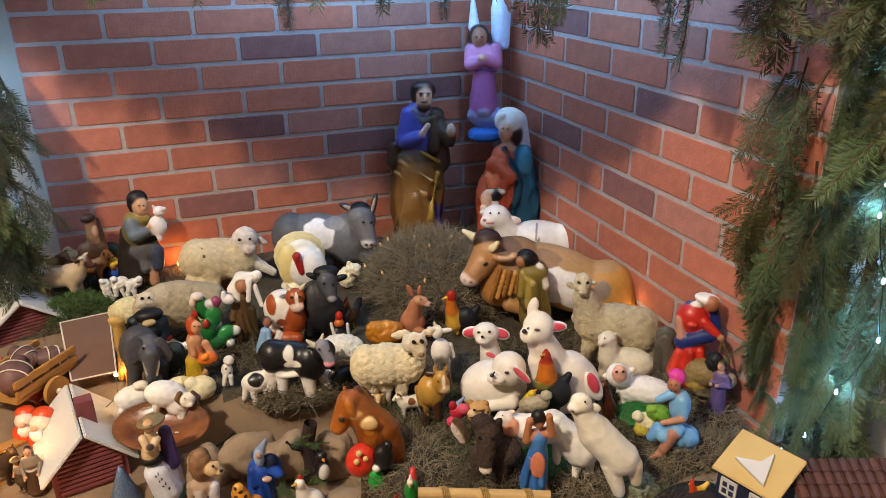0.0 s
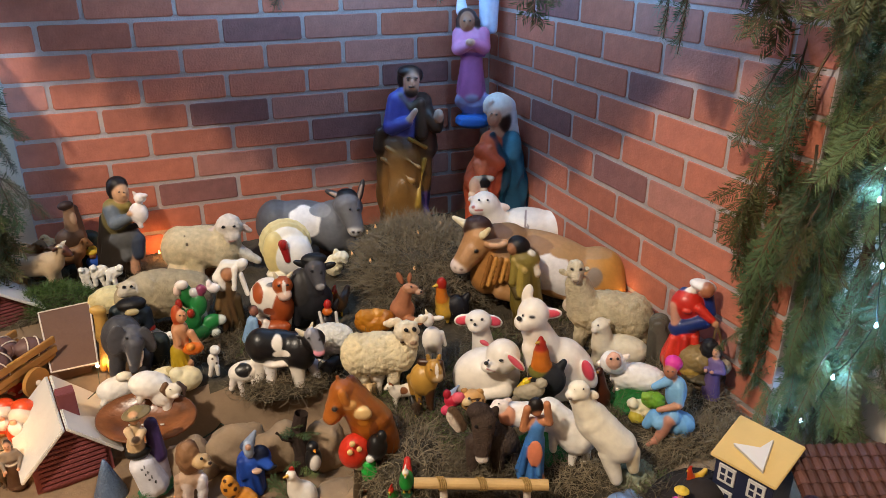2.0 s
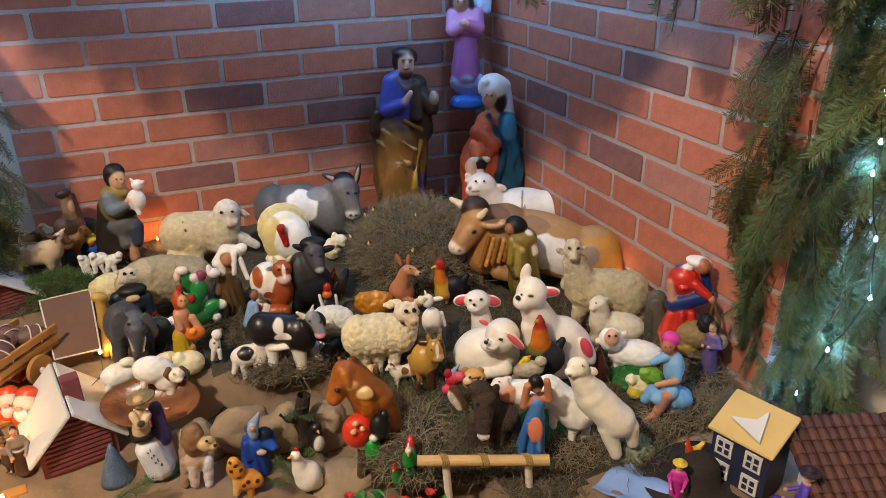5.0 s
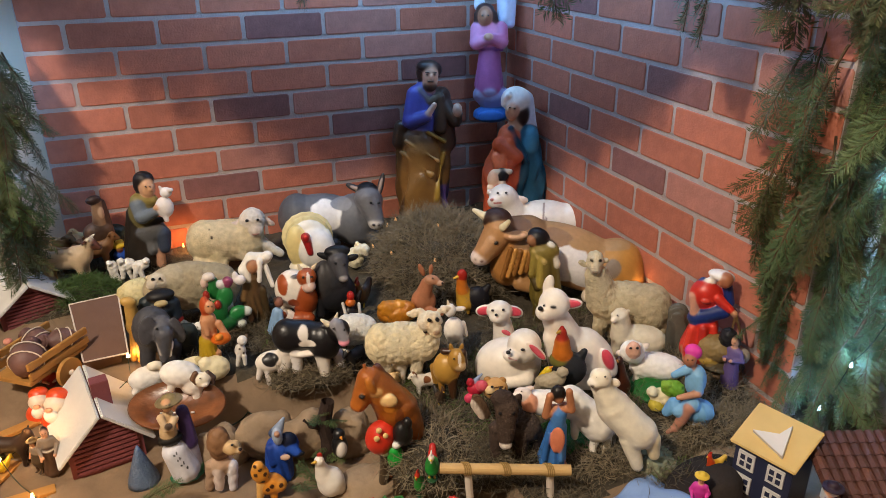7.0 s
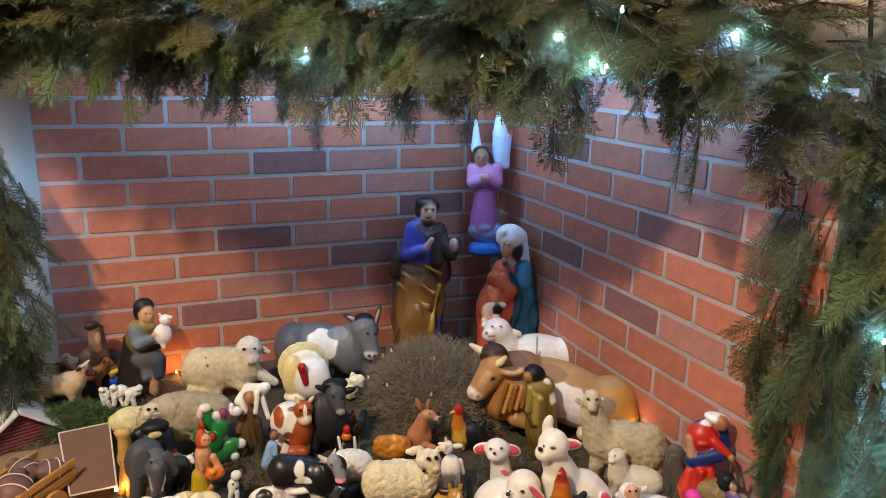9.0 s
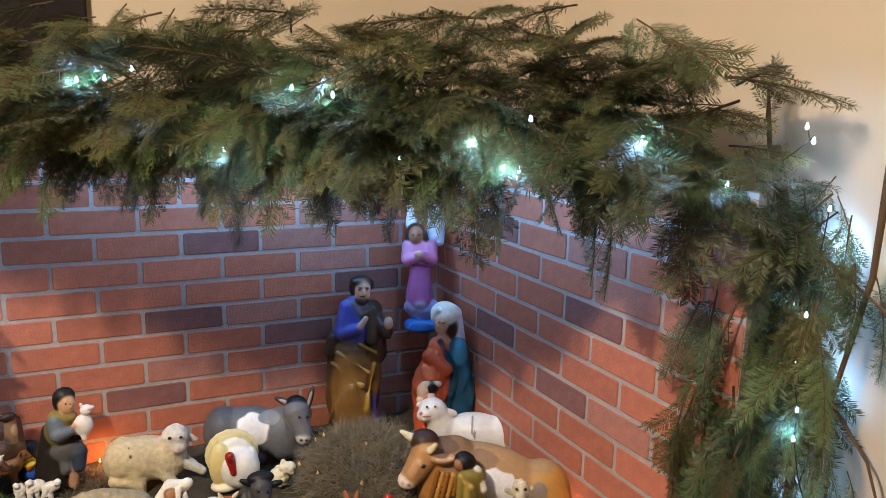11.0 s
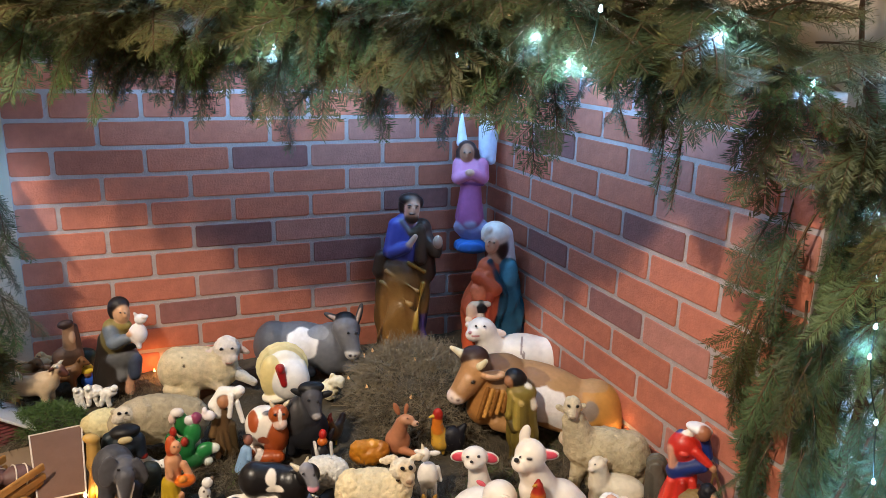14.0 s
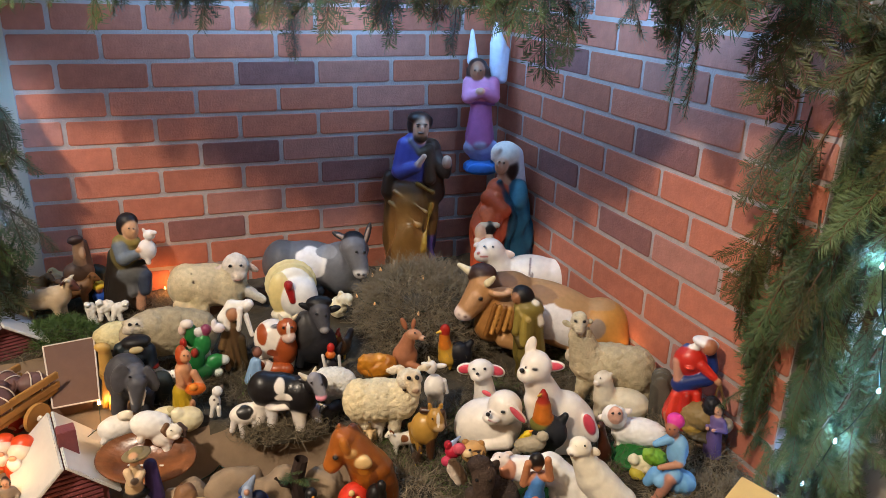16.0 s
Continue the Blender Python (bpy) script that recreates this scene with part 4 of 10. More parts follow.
def barn(m, w, d, h, ridge, label, chimney=True):
    """A clapboard barn with a white gable roof; the gable faces -y."""
    house = thing("barn_ornament", label, "house", m)
    bm = bmesh.new()
    ring = [(-w / 2, 0), (w / 2, 0), (w / 2, h), (0, ridge), (-w / 2, h)]
    a = [bm.verts.new((x, -d / 2, z)) for x, z in ring]
    b = [bm.verts.new((x, d / 2, z)) for x, z in ring]
    bm.faces.new(a)
    bm.faces.new(b[::-1])
    for i in range(5):
        bm.faces.new((a[(i + 1) % 5], a[i], b[i], b[(i + 1) % 5]))
    bmesh.ops.recalc_face_normals(bm, faces=bm.faces)
    part("wall", bm, MAROON, house)
    n = 10
    for i in range(n):
        z = 0.012 + (ridge - 0.03) * i / n
        half = w / 2 * 0.86 if z < h else w / 2 * 0.86 * (ridge - z) / (ridge - h)
        bm = bmesh.new()
        box(bm, -half, -d / 2 - 0.005, z, half, -d / 2 + 0.001, z + (ridge - 0.03) / n * 0.78, 0.0012, pose(0, 0, 0))
        part("clapboard", bm, MAROON, house)
    for s in (1, -1):
        ang = math.atan2(ridge - h, w / 2)
        L = math.hypot(ridge - h, w / 2) + 0.022
        bm = bmesh.new()
        box(bm, 0, -d / 2 - 0.02, 0, L, d / 2 + 0.012, 0.006, 0.0015)
        mm = Matrix.Translation((0, 0, ridge + 0.002)) @ (pose(0, 0, 0) if s > 0 else Matrix.Diagonal((-1, 1, 1, 1))) @ pose(0, 0, 0, 0, math.degrees(ang), 0)
        bmesh.ops.transform(bm, matrix=mm, verts=bm.verts)
        bmesh.ops.recalc_face_normals(bm, faces=bm.faces)
        part("roof", bm, WHITE_PAINT, house, "white painted roof slope")
    if not chimney:
        return house
    bm = bmesh.new()
    box(bm, 0.0, -d * 0.22, ridge - 0.03, 0.03, -d * 0.22 + 0.028, ridge + 0.032, 0.0012)
    part("chimney", bm, MAROON, house, "dark red square chimney")
    return house


barn(pose(-0.829, -0.664, 0.676, 0, 0, 12), 0.125, 0.165, 0.062, 0.125, "maroon clapboard barn ornament with white gable roof")
barn(pose(-0.985, -0.22, 0.755, 0, 0, 20), 0.13, 0.13, 0.06, 0.11, "maroon clapboard barn ornament with white roof by the back wall", False)

# brown card hut: a sloping flat roof on a plain body
hut = thing("card_hut", "plain brown card hut with pale-edged sloping roof", "house", pose(0, 0, 0))
bm = bmesh.new()
box(bm, -0.865, -0.49, 0.70, -0.785, -0.335, 0.775, 0.002)
part("body", bm, CARD, hut)
bm = bmesh.new()
vs = [bm.verts.new(p) for p in ((-0.884, -0.322, 0.822), (-0.784, -0.312, 0.824), (-0.768, -0.514, 0.782), (-0.852, -0.516, 0.78))]
f = bm.faces.new(vs)
e = bmesh.ops.extrude_face_region(bm, geom=[f])
bmesh.ops.translate(bm, vec=(0, 0, -0.004), verts=[v for v in e["geom"] if isinstance(v, bmesh.types.BMVert)])
bmesh.ops.recalc_face_normals(bm, faces=bm.faces)
part("roof", bm, CARD, hut)
bm = bmesh.new()
ring = ((-0.884, -0.322, 0.822), (-0.784, -0.312, 0.824), (-0.768, -0.514, 0.782), (-0.852, -0.516, 0.78))
for a, b in zip(ring, ring[1:] + ring[:1]):
    rod(bm, a, b, 0.0018, 6)
part("roof_edge", bm, PALE_EDGE, hut, "pale raw card edge")

# wooden cart with clay jugs
cart = thing("wooden_cart", "toy cart of varnished orange wood with spoked wheels", "cart", pose(-0.925, -0.50, 0.745, 0, 0, 52) @ Matrix.Scale(1.22, 4))
for s in (1, -1):
    for z in (0.045, 0.062):
        bm = bmesh.new()
        box(bm, -0.062, s * 0.038 - 0.003, z, 0.062, s * 0.038 + 0.003, z + 0.012, 0.001)
        part("side_rail", bm, CART_WOOD, cart)
    bm = bmesh.new()
    bmesh.ops.create_cone(bm, cap_ends=True, segments=28, radius1=0.024, radius2=0.024, depth=0.007, matrix=pose(0.0, s * 0.05, 0.026, 90, 0, 0))
    wheel = part("wheel", bm, CART_WOOD, cart)
    bm = bmesh.new()
    bmesh.ops.create_uvsphere(bm, u_segments=10, v_segments=6, radius=0.005, matrix=pose(0.0, s * 0.055, 0.026))
    part("hub", bm, PALE_EDGE, wheel)
    bm = bmesh.new()
    rod(bm, (0.06, s * 0.025, 0.04), (0.14, s * 0.025, 0.012), 0.004)
    part("shaft", bm, CART_WOOD, cart)
bm = bmesh.new()
box(bm, -0.062, -0.036, 0.034, 0.062, 0.036, 0.042, 0.001)
part("bed", bm, CART_WOOD, cart)
for x, y, z, r, turn in ((-0.035, -0.012, 0.068, 0.026, 30), (0.012, 0.016, 0.066, 0.022, 80), (0.03, -0.018, 0.064, 0.02, 150)):
    jug = thing("clay_jug", "dark clay jug lying in the wooden cart", "jug", cart.matrix_world @ pose(x, y, z, 0, 75, turn))
    tagged(jug, group="jugs in the cart")
    bm = bmesh.new()
    prof = ((0.0, -1.15), (0.55, -1.12), (0.9, -0.6), (1.0, 0.0), (0.85, 0.6), (0.5, 0.95), (0.42, 1.15), (0.52, 1.3), (0.38, 1.28), (0.3, 1.0))
    rings = [[bm.verts.new((r * q * math.cos(a), r * q * math.sin(a), r * h)) for a in [2 * math.pi * k / 20 for k in range(20)]] for q, h in prof[1:]]
    for a, b in zip(rings, rings[1:]):
        for k in range(20):
            bm.faces.new((a[k], a[(k + 1) % 20], b[(k + 1) % 20], b[k]))
    bm.faces.new(rings[0][::-1])
    bm.faces.new(rings[-1])
    part("body", bm, JUG_CLAY, jug, smooth=True)
    for hh in (-0.45, 0.35):
        bm = bmesh.new()
        pts = [(r * 0.99 * math.cos(a), r * 0.99 * math.sin(a), r * hh) for a in [2 * math.pi * k / 20 for k in range(20)]]
        for a, b in zip(pts, pts[1:] + pts[:1]):
            rod(bm, a, b, 0.0011, 5)
        part("cord", bm, PALE_EDGE, jug, "pale cord band")

# rail of a small fence tied with straw
fence = thing("log_fence", "pale wooden rail fence tied with straw", "fence", pose(0, 0, 0))
FA, FB = Vector((-0.314, -1.118, 0.818)), Vector((-0.131, -1.196, 0.818))
bm = bmesh.new()
rod(bm, FA, FB, 0.0085, 14)
part("rail", bm, PINE, fence)
for f in (0.2, 0.5, 0.83):
    p = FA.lerp(FB, f)
    if f != 0.5:
        bm = bmesh.new()
        rod(bm, p + Vector((0.004, 0.004, 0)), (p.x + 0.008, p.y - 0.002, 0.735), 0.006, 10)
        part("post", bm, PALE_EDGE, fence, "pale grey wooden post")
    bm = bmesh.new()
    for k in range(4):
        q = p + (FB - FA).normalized() * (k - 1.5) * 0.003
        ring = [q + Vector((0, 0.010 * math.cos(a), 0.010 * math.sin(a))) for a in [2 * math.pi * j / 10 for j in range(10)]]
        for a, b in zip(ring, ring[1:] + ring[:1]):
            rod(bm, a, b, 0.0012, 4)
    part("straw_tie", bm, STRAW, fence, "straw binding")

# yellow-roofed house with windows
house = thing("yellow_roofed_house", "small white house with yellow roof and navy timber", "house", pose(0.158, -1.299, 0.755, 0, 0, -72))
bm = bmesh.new()
box(bm, -0.045, -0.03, 0, 0.045, 0.035, 0.095, 0.001)
part("wall", bm, NAVY_PAINT, house)
bm = bmesh.new()
box(bm, -0.051, -0.042, 0.0, 0.051, 0.042, 0.005, 0.0015, pose(0, 0.0, 0.113, 24, 0, 0))
part("roof", bm, YELLOW_PAINT, house, "flat sloping yellow roof")
bm = bmesh.new()
vs = [bm.verts.new(p) for p in ((-0.03, -0.012, 0), (0.026, -0.03, 0), (0.012, 0.024, 0), (0.004, 0.002, 0))]
f = bm.faces.new(vs)
e = bmesh.ops.extrude_face_region(bm, geom=[f])
bmesh.ops.translate(bm, vec=(0, 0, 0.008), verts=[v for v in e["geom"] if isinstance(v, bmesh.types.BMVert)])
bmesh.ops.recalc_face_normals(bm, faces=bm.faces)
bmesh.ops.transform(bm, matrix=pose(0, -0.002, 0.1175, 24, 0, 0), verts=bm.verts)
part("dormer", bm, WHITE_PAINT, house, "white folded dormer")
for i, x in enumerate((-0.024, 0.022)):
    for z in (0.03, 0.072):
        bm = bmesh.new()
        box(bm, x - 0.0133, -0.033, z - 0.0148, x + 0.0133, -0.0295, z + 0.0148)
        win = part("window", bm, WHITE_PAINT, house, "white window frame")
        for a in (-0.0055, 0.0055):
            for c in (-0.006, 0.006):
                bm = bmesh.new()
                box(bm, x + a - 0.0036, -0.0336, z + c - 0.0042, x + a + 0.0036, -0.0325, z + c + 0.0042)
                part("pane", bm, NAVY_PAINT, win)

# tiled house
tiled = thing("tiled_house", "pale house with dark red tiled roof", "house", pose(0.255, -1.41, 0.755, 0, 0, -20))
bm = bmesh.new()
box(bm, -0.05, -0.04, 0, 0.06, 0.06, 0.06, 0.001)
part("wall", bm, WHITE_PAINT, tiled)
bm = bmesh.new()
for i in range(11):
    rod(bm, (-0.08 + 0.015 * i, -0.07, 0.051), (-0.08 + 0.015 * i, 0.075, 0.111), 0.0075, 8)
part("tile_bed", bm, ROOF_TILE, tiled)
bm = bmesh.new()
bmesh.ops.create_cone(bm, cap_ends=True, segments=8, radius1=0.0095, radius2=0.0078, depth=0.021)
tile_me = bpy.data.meshes.new("roof_tile")
bm.to_mesh(tile_me)
bm.free()
tile_me.materials.append(ROOF_TILE)
for i in range(11):
    for j in range(8):
        o = new("roof_tile", tile_me)
        o.parent = tiled
        y = -0.062 + 0.0185 * j
        o.matrix_local = pose(-0.08 + 0.015 * i, y, 0.0555 + (y + 0.07) * 0.414, -67.5, 0, 0)

# clay dish, felt hat, cloth
CLAY_DISH = material("glazed_clay", (0.17, 0.055, 0.016), 0.3, 0.8, 26, 0.3, 90, coat=0.5)
FELT_DARK = material("dark_felt", (0.025, 0.018, 0.015), 0.9, 0.2, 40, 0.3, 200)
BLUE_CLOTH = material("blue_cloth", (0.20, 0.32, 0.60), 0.8, 0.1, 20, 0.2, 200)
GREEN_FELT = material("green_felt", (0.012, 0.13, 0.02), 0.7, 0.2, 30, 0.3, 150)


def lathe(profile, n=40, wave=0.0):
    bm = bmesh.new()
    rings = []
    for r, z in profile:
        rings.append([bm.verts.new((r * math.cos(a), r * math.sin(a), z + wave * r * math.sin(2 * a))) for a in [2 * math.pi * k / n for k in range(n)]])
    for a, b in zip(rings, rings[1:]):
        for k in range(n):
            bm.faces.new((a[k], a[(k + 1) % n], b[(k + 1) % n], b[k]))
    bm.faces.new(rings[0][::-1])
    bm.faces.new(rings[-1])
    bmesh.ops.recalc_face_normals(bm, faces=bm.faces)
    return bm


dish = tagged(finish(lathe([(0.03, 0), (0.06, 0.004), (0.085, 0.018), (0.088, 0.02), (0.084, 0.022), (0.058, 0.01), (0.02, 0.007)]), "clay_dish", CLAY_DISH, smooth=True), "oval glazed orange-brown clay dish", "dish")
dish.matrix_world = pose(-0.680, -0.725, 0.757, 26, 0, -20) @ Matrix.Diagonal((1.02, 0.6, 1.2, 1))
bm = bmesh.new()
for k in range(6):
    box(bm, -0.03 + 0.011 * k, -0.022, 0.0125, -0.0235 + 0.011 * k, -0.018, 0.0145)
part("lettering", bm, WHITE_PAINT, dish, "white painted lettering")
hat = tagged(finish(lathe([(0.085, 0.006), (0.088, 0.009), (0.06, 0.008), (0.042, 0.012), (0.037, 0.04), (0.025, 0.052), (0.008, 0.054)], wave=0.08), "felt_hat", FELT_DARK, smooth=True), "wide-brimmed dark brown felt hat lying on the moss", "hat")
hat.matrix_world = pose(0.085, -1.275, 0.765, 4, 0, 10) @ Matrix.Diagonal((1.0, 0.8, 0.8, 1))
bm = bmesh.new()
n = 24
vs = [[bm.verts.new((-0.045 + 0.09 * i / n, -0.05 + 0.1 * j / n, 0.012 + 0.006 * math.sin(i * 0.35 + j * 0.15) + 0.006 * noise.noise((i * 0.12, j * 0.12, 0)))) for i in range(n + 1)] for j in range(n + 1)]
for j in range(n):
    for i in range(n):
        bm.faces.new((vs[j][i], vs[j][i + 1], vs[j + 1][i + 1], vs[j + 1][i]))
cloth = tagged(finish(bm, "blue_cloth", BLUE_CLOTH, smooth=True), "crumpled pale blue cloth on the ground", "cloth")
cloth.modifiers.new("thick", "SOLIDIFY").thickness = 0.002
cloth.matrix_world = pose(-0.01, -1.255, 0.757, 0, 0, 20)
leaf_base = dome("grass_base", (-0.064, -1.064, 0.762), (0.095, 0.05), 0.014, GREEN_FELT, "dark green flat grass base under the white sheep", "base", 0.002, 7)
dome("grass_base", (0.181, -0.998, 0.764), (0.065, 0.05), 0.022, GREEN_FELT, "dark green leafy base by the wall", "base", 0.006, 8)
dome("mossy_stone", (0.037, -1.174, 0.757), (0.04, 0.034), 0.03, material("mossy_stone", (0.24, 0.26, 0.17), 0.9, 0.3, 40, 0.6, 120), "grey-green mossy stone behind the ewe", "stone", 0.008, 9)

# small bare tree with leaves
TRUNK = material("dark_bark", (0.035, 0.02, 0.015), 0.9, 0.3, 50, 0.5, 150)
tree = thing("small_tree", "small dark model tree with green twigs", "tree", pose(-0.437, -0.865, 0.68))
verts, faces, mats = [], [], []
tube(verts, faces, mats, [(0, 0, 0), (0.003, 0.004, 0.04), (-0.004, 0.002, 0.08), (0.006, 0.0, 0.125)], 0.017, 0.012, 10)
tube(verts, faces, mats, [(-0.002, 0, 0.07), (-0.03, -0.004, 0.085), (-0.04, -0.006, 0.1)], 0.007, 0.003, 7)
me = bpy.data.meshes.new("trunk")
me.from_pydata([tuple(v) for v in verts], [], faces)
me.materials.append(TRUNK)
o = new("trunk", me)
o.parent = tree
for d, z in (((-1, -0.4, 0.4), 0.09), ((0.8, -0.7, 0.3), 0.085), ((0.1, -1, 0.2), 0.09), ((-0.3, -0.8, 0.6), 0.1), ((0.9, 0.3, 0.3), 0.03), ((-0.8, -0.6, 0.1), 0.03), ((0.3, -1, 0.1), 0.02)):
    branch(tree, FRESH, rng, Vector((0, 0, z)), d, 0.2)
for x, y, z, s in ((-0.50, -0.92, 0.69, 0.32), (-0.47, -0.96, 0.69, 0.35), (-0.42, -0.93, 0.69, 0.3), (-0.79, -0.88, 0.68, 0.5), (-0.83, -0.87, 0.68, 0.45), (-0.75, -0.90, 0.68, 0.4)):
    o = new("fir_sprig", rng.choice(FRESH))
    o.matrix_world = aimed((x, y, z), (rng.uniform(-1, 1), rng.uniform(-1, 0.3), 0.5), 0) @ Matrix.Scale(s, 4)
    tagged(o, "short green fir sprig lying on the front terrace", "fir sprig", "terrace sprigs")

# artificial flowers: green leaves, red blooms and berries beside the fence
LEAF = material("cloth_leaf", (0.03, 0.16, 0.035), 0.5, 0.3, 60, 0.1, 200)
BLOOM = material("red_cloth_bloom", (0.42, 0.025, 0.02), 0.6, 0.3, 60, 0.1, 200)
BERRY = material("white_berry", (0.66, 0.62, 0.52), 0.4, 0.15, 60, 0.1, 200)


def leaf_shape(bm, m, L, w):
    """A folded, pointed leaf along +x."""
    spine = [bm.verts.new(m @ Vector((L * f, 0, 0.12 * L * math.sin(math.pi * f)))) for f in (0, 0.3, 0.65, 1)]
    for s in (1, -1):
        rim = [bm.verts.new(m @ Vector((L * f, s * w, 0.12 * L * math.sin(math.pi * f) + 0.3 * w))) for f in (0.3, 0.65)]
        for ring in ((spine[0], spine[1], rim[0]), (spine[1], spine[2], rim[1], rim[0]), (spine[2], spine[3], rim[1])):
            bm.faces.new(ring if s > 0 else ring[::-1])


rng_f = random.Random(5)
for x, y, z in ((-0.375, -1.13, 0.70), (-0.345, -1.155, 0.70), (-0.405, -1.10, 0.69), (-0.30, -1.17, 0.705), (-0.36, -1.18, 0.70)):
    posy = thing("flower_sprig", "artificial flower sprig with green leaves and red blooms", "flower sprig", pose(x, y, z))
    tagged(posy, group="flower sprigs by the fence")
    bm = bmesh.new()
    rod(bm, (0, 0, -0.02), (0.004, 0, 0.07), 0.0018, 6)
    part("stem", bm, LEAF, posy)
    for k in range(12):
        bm = bmesh.new()
        leaf_shape(bm, pose(0.002, 0, rng_f.uniform(0.01, 0.07), 0, rng_f.uniform(-55, 10), rng_f.uniform(0, 360)), rng_f.uniform(0.022, 0.036), rng_f.uniform(0.005, 0.008))
        part("leaf", bm, LEAF, posy)
    for k in range(3):
        c0 = Vector((rng_f.uniform(-0.022, 0.022), rng_f.uniform(-0.022, 0.022), rng_f.uniform(0.045, 0.085)))
        bm = bmesh.new()
        for j in range(7):
            leaf_shape(bm, Matrix.Translation(c0) @ pose(0, 0, 0, 0, -35, j * 51.4), 0.011, 0.004)
        part("bloom", bm, BLOOM, posy, "red cloth bloom")
    bm = bmesh.new()
    bmesh.ops.create_icosphere(bm, subdivisions=2, radius=0.005, matrix=Matrix.Translation((rng_f.uniform(-0.02, 0.02), -0.015, 0.07)))
    part("berry", bm, BERRY, posy, "pale berry", smooth=True)

# small silver-blue cone tree
NET = material("blue_net", (0.12, 0.18, 0.30), 0.35, 0.3, 60, 0.6, 300, metal=0.3)
cone_tree = tagged(finish(lathe([(0.028, 0), (0.026, 0.012), (0.018, 0.035), (0.008, 0.065), (0.002, 0.08)], 20, 0.1), "glitter_tree", NET, smooth=True), "small blue glittering cone tree", "tree")
cone_tree.matrix_world = pose(-0.757, -0.80, 0.675)

# warm light strings
WARM = glow("warm_led", (1.0, 0.55, 0.18), 22)
light_string("village_light_string", [(-0.77, -0.515, 0.775), (-0.765, -0.60, 0.765), (-0.90, -0.63, 0.72), (-0.95, -0.66, 0.72), (-0.99, -0.70, 0.72), (-0.93, -0.80, 0.70), (-0.88, -0.86, 0.70), (-0.97, -0.86, 0.70)], WARM, "warm white light string between the model houses", 0.0036)
FAINT = glow("faint_led", (0.9, 0.5, 0.2), 0.35)
light_string("mound_light_string", [(-0.12, -0.30, 0.90), (-0.05, -0.42, 0.918), (0.03, -0.36, 0.91), (0.05, -0.50, 0.875), (-0.1, -0.53, 0.88), (-0.17, -0.42, 0.865), (-0.19, -0.33, 0.85), (-0.13, -0.26, 0.87)], FAINT, "dimmed warm light string on the moss mound", 0.0032)
FIRE = glow("fire_led", (1.0, 0.35, 0.08), 12)
light_string("corner_light_string", [(-0.63, -0.02, 0.80), (-0.615, -0.03, 0.81), (-0.6, -0.025, 0.80)], FIRE, "glowing orange bulbs behind the shepherd", 0.003)
lamp("fire_light", (-0.625, -0.045, 0.815), 0.26, (1.0, 0.42, 0.12), 0.01)
lamp("warm_led_light", (0.295, -0.75, 0.85), 0.2, (1.0, 0.5, 0.16), 0.01)
lamp("warm_led_light", (0.05, -0.86, 0.80), 0.04, (1.0, 0.5, 0.16), 0.01)
lamp("village_light", (-0.94, -0.70, 0.77), 0.2, (1.0, 0.52, 0.18), 0.015)
lamp("village_light", (-0.93, -0.86, 0.73), 0.18, (1.0, 0.52, 0.18), 0.015)
lamp("village_light", (-0.755, -0.53, 0.785), 0.1, (1.0, 0.55, 0.2), 0.012)

# dark wall hanging behind the garland
HANGING = material("dark_textile", (0.012, 0.007, 0.007), 0.95, 0.3, 30, 0.3, 150)
bm = bmesh.new()
box(bm, -1.15, 0.012, 1.72, -0.592, 0.03, 2.35, 0.004)
tagged(finish(bm, "wall_hanging", HANGING), "dark brown wall hanging with deep red border", "wall hanging")


# pine cones among the figures
CONE = material("pine_cone", (0.07, 0.035, 0.02), 0.8, 0.3, 60, 0.4, 200)
CONE_TIP = material("white_cone_tip", (0.6, 0.57, 0.52), 0.8, 0.2, 60, 0.3, 200)


def pine_cone(m, size):
    bm = bmesh.new()
    bmesh.ops.create_uvsphere(bm, u_segments=12, v_segments=8, radius=0.55, matrix=Matrix.Diagonal((0.55, 0.55, 1, 1)))
    for i in range(62):
        f = i / 62
        z, a = -0.75 + 1.5 * f, i * 2.39996
        r = 0.62 * math.sqrt(max(0.02, 1 - (z / 0.85) ** 2)) * (1.05 - 0.4 * f)
        mm = Matrix.Translation((0.55 * r * math.cos(a), 0.55 * r * math.sin(a), z)) @ Matrix.Rotation(a, 4, "Z") @ pose(0, 0, 0, 0, -28, 0)
        k = len(bm.verts)
        ring = [bm.verts.new(mm @ Vector(p)) for p in ((0, -0.1, 0), (0.3, -0.14, 0.02), (0.42, 0, 0.05), (0.3, 0.14, 0.02), (0, 0.1, 0), (0.25, 0, 0.09))]
        for q in ((0, 1, 5), (1, 2, 5), (2, 3, 5), (3, 4, 5), (4, 0, 5)):
            bm.faces.new([ring[n] for n in q]).material_index = 1 if q in ((1, 2, 5), (2, 3, 5)) else 0
        bm.faces.new([ring[n] for n in (4, 3, 2, 1, 0)])
    bmesh.ops.scale(bm, vec=(size, size, size), verts=bm.verts)
    ob = tagged(finish(bm, "pine_cone", [CONE, CONE_TIP]), "brown pine cone with white-tipped scales on the moss", "pine cone", "pine cones")
    ob.matrix_world = m


pine_cone(pose(-0.225, -0.715, 0.782, 70, 0, 20), 0.02)
pine_cone(pose(-0.265, -0.745, 0.78, 40, 10, 80), 0.017)
pine_cone(pose(-0.19, -0.80, 0.778, 80, 0, 140), 0.015)

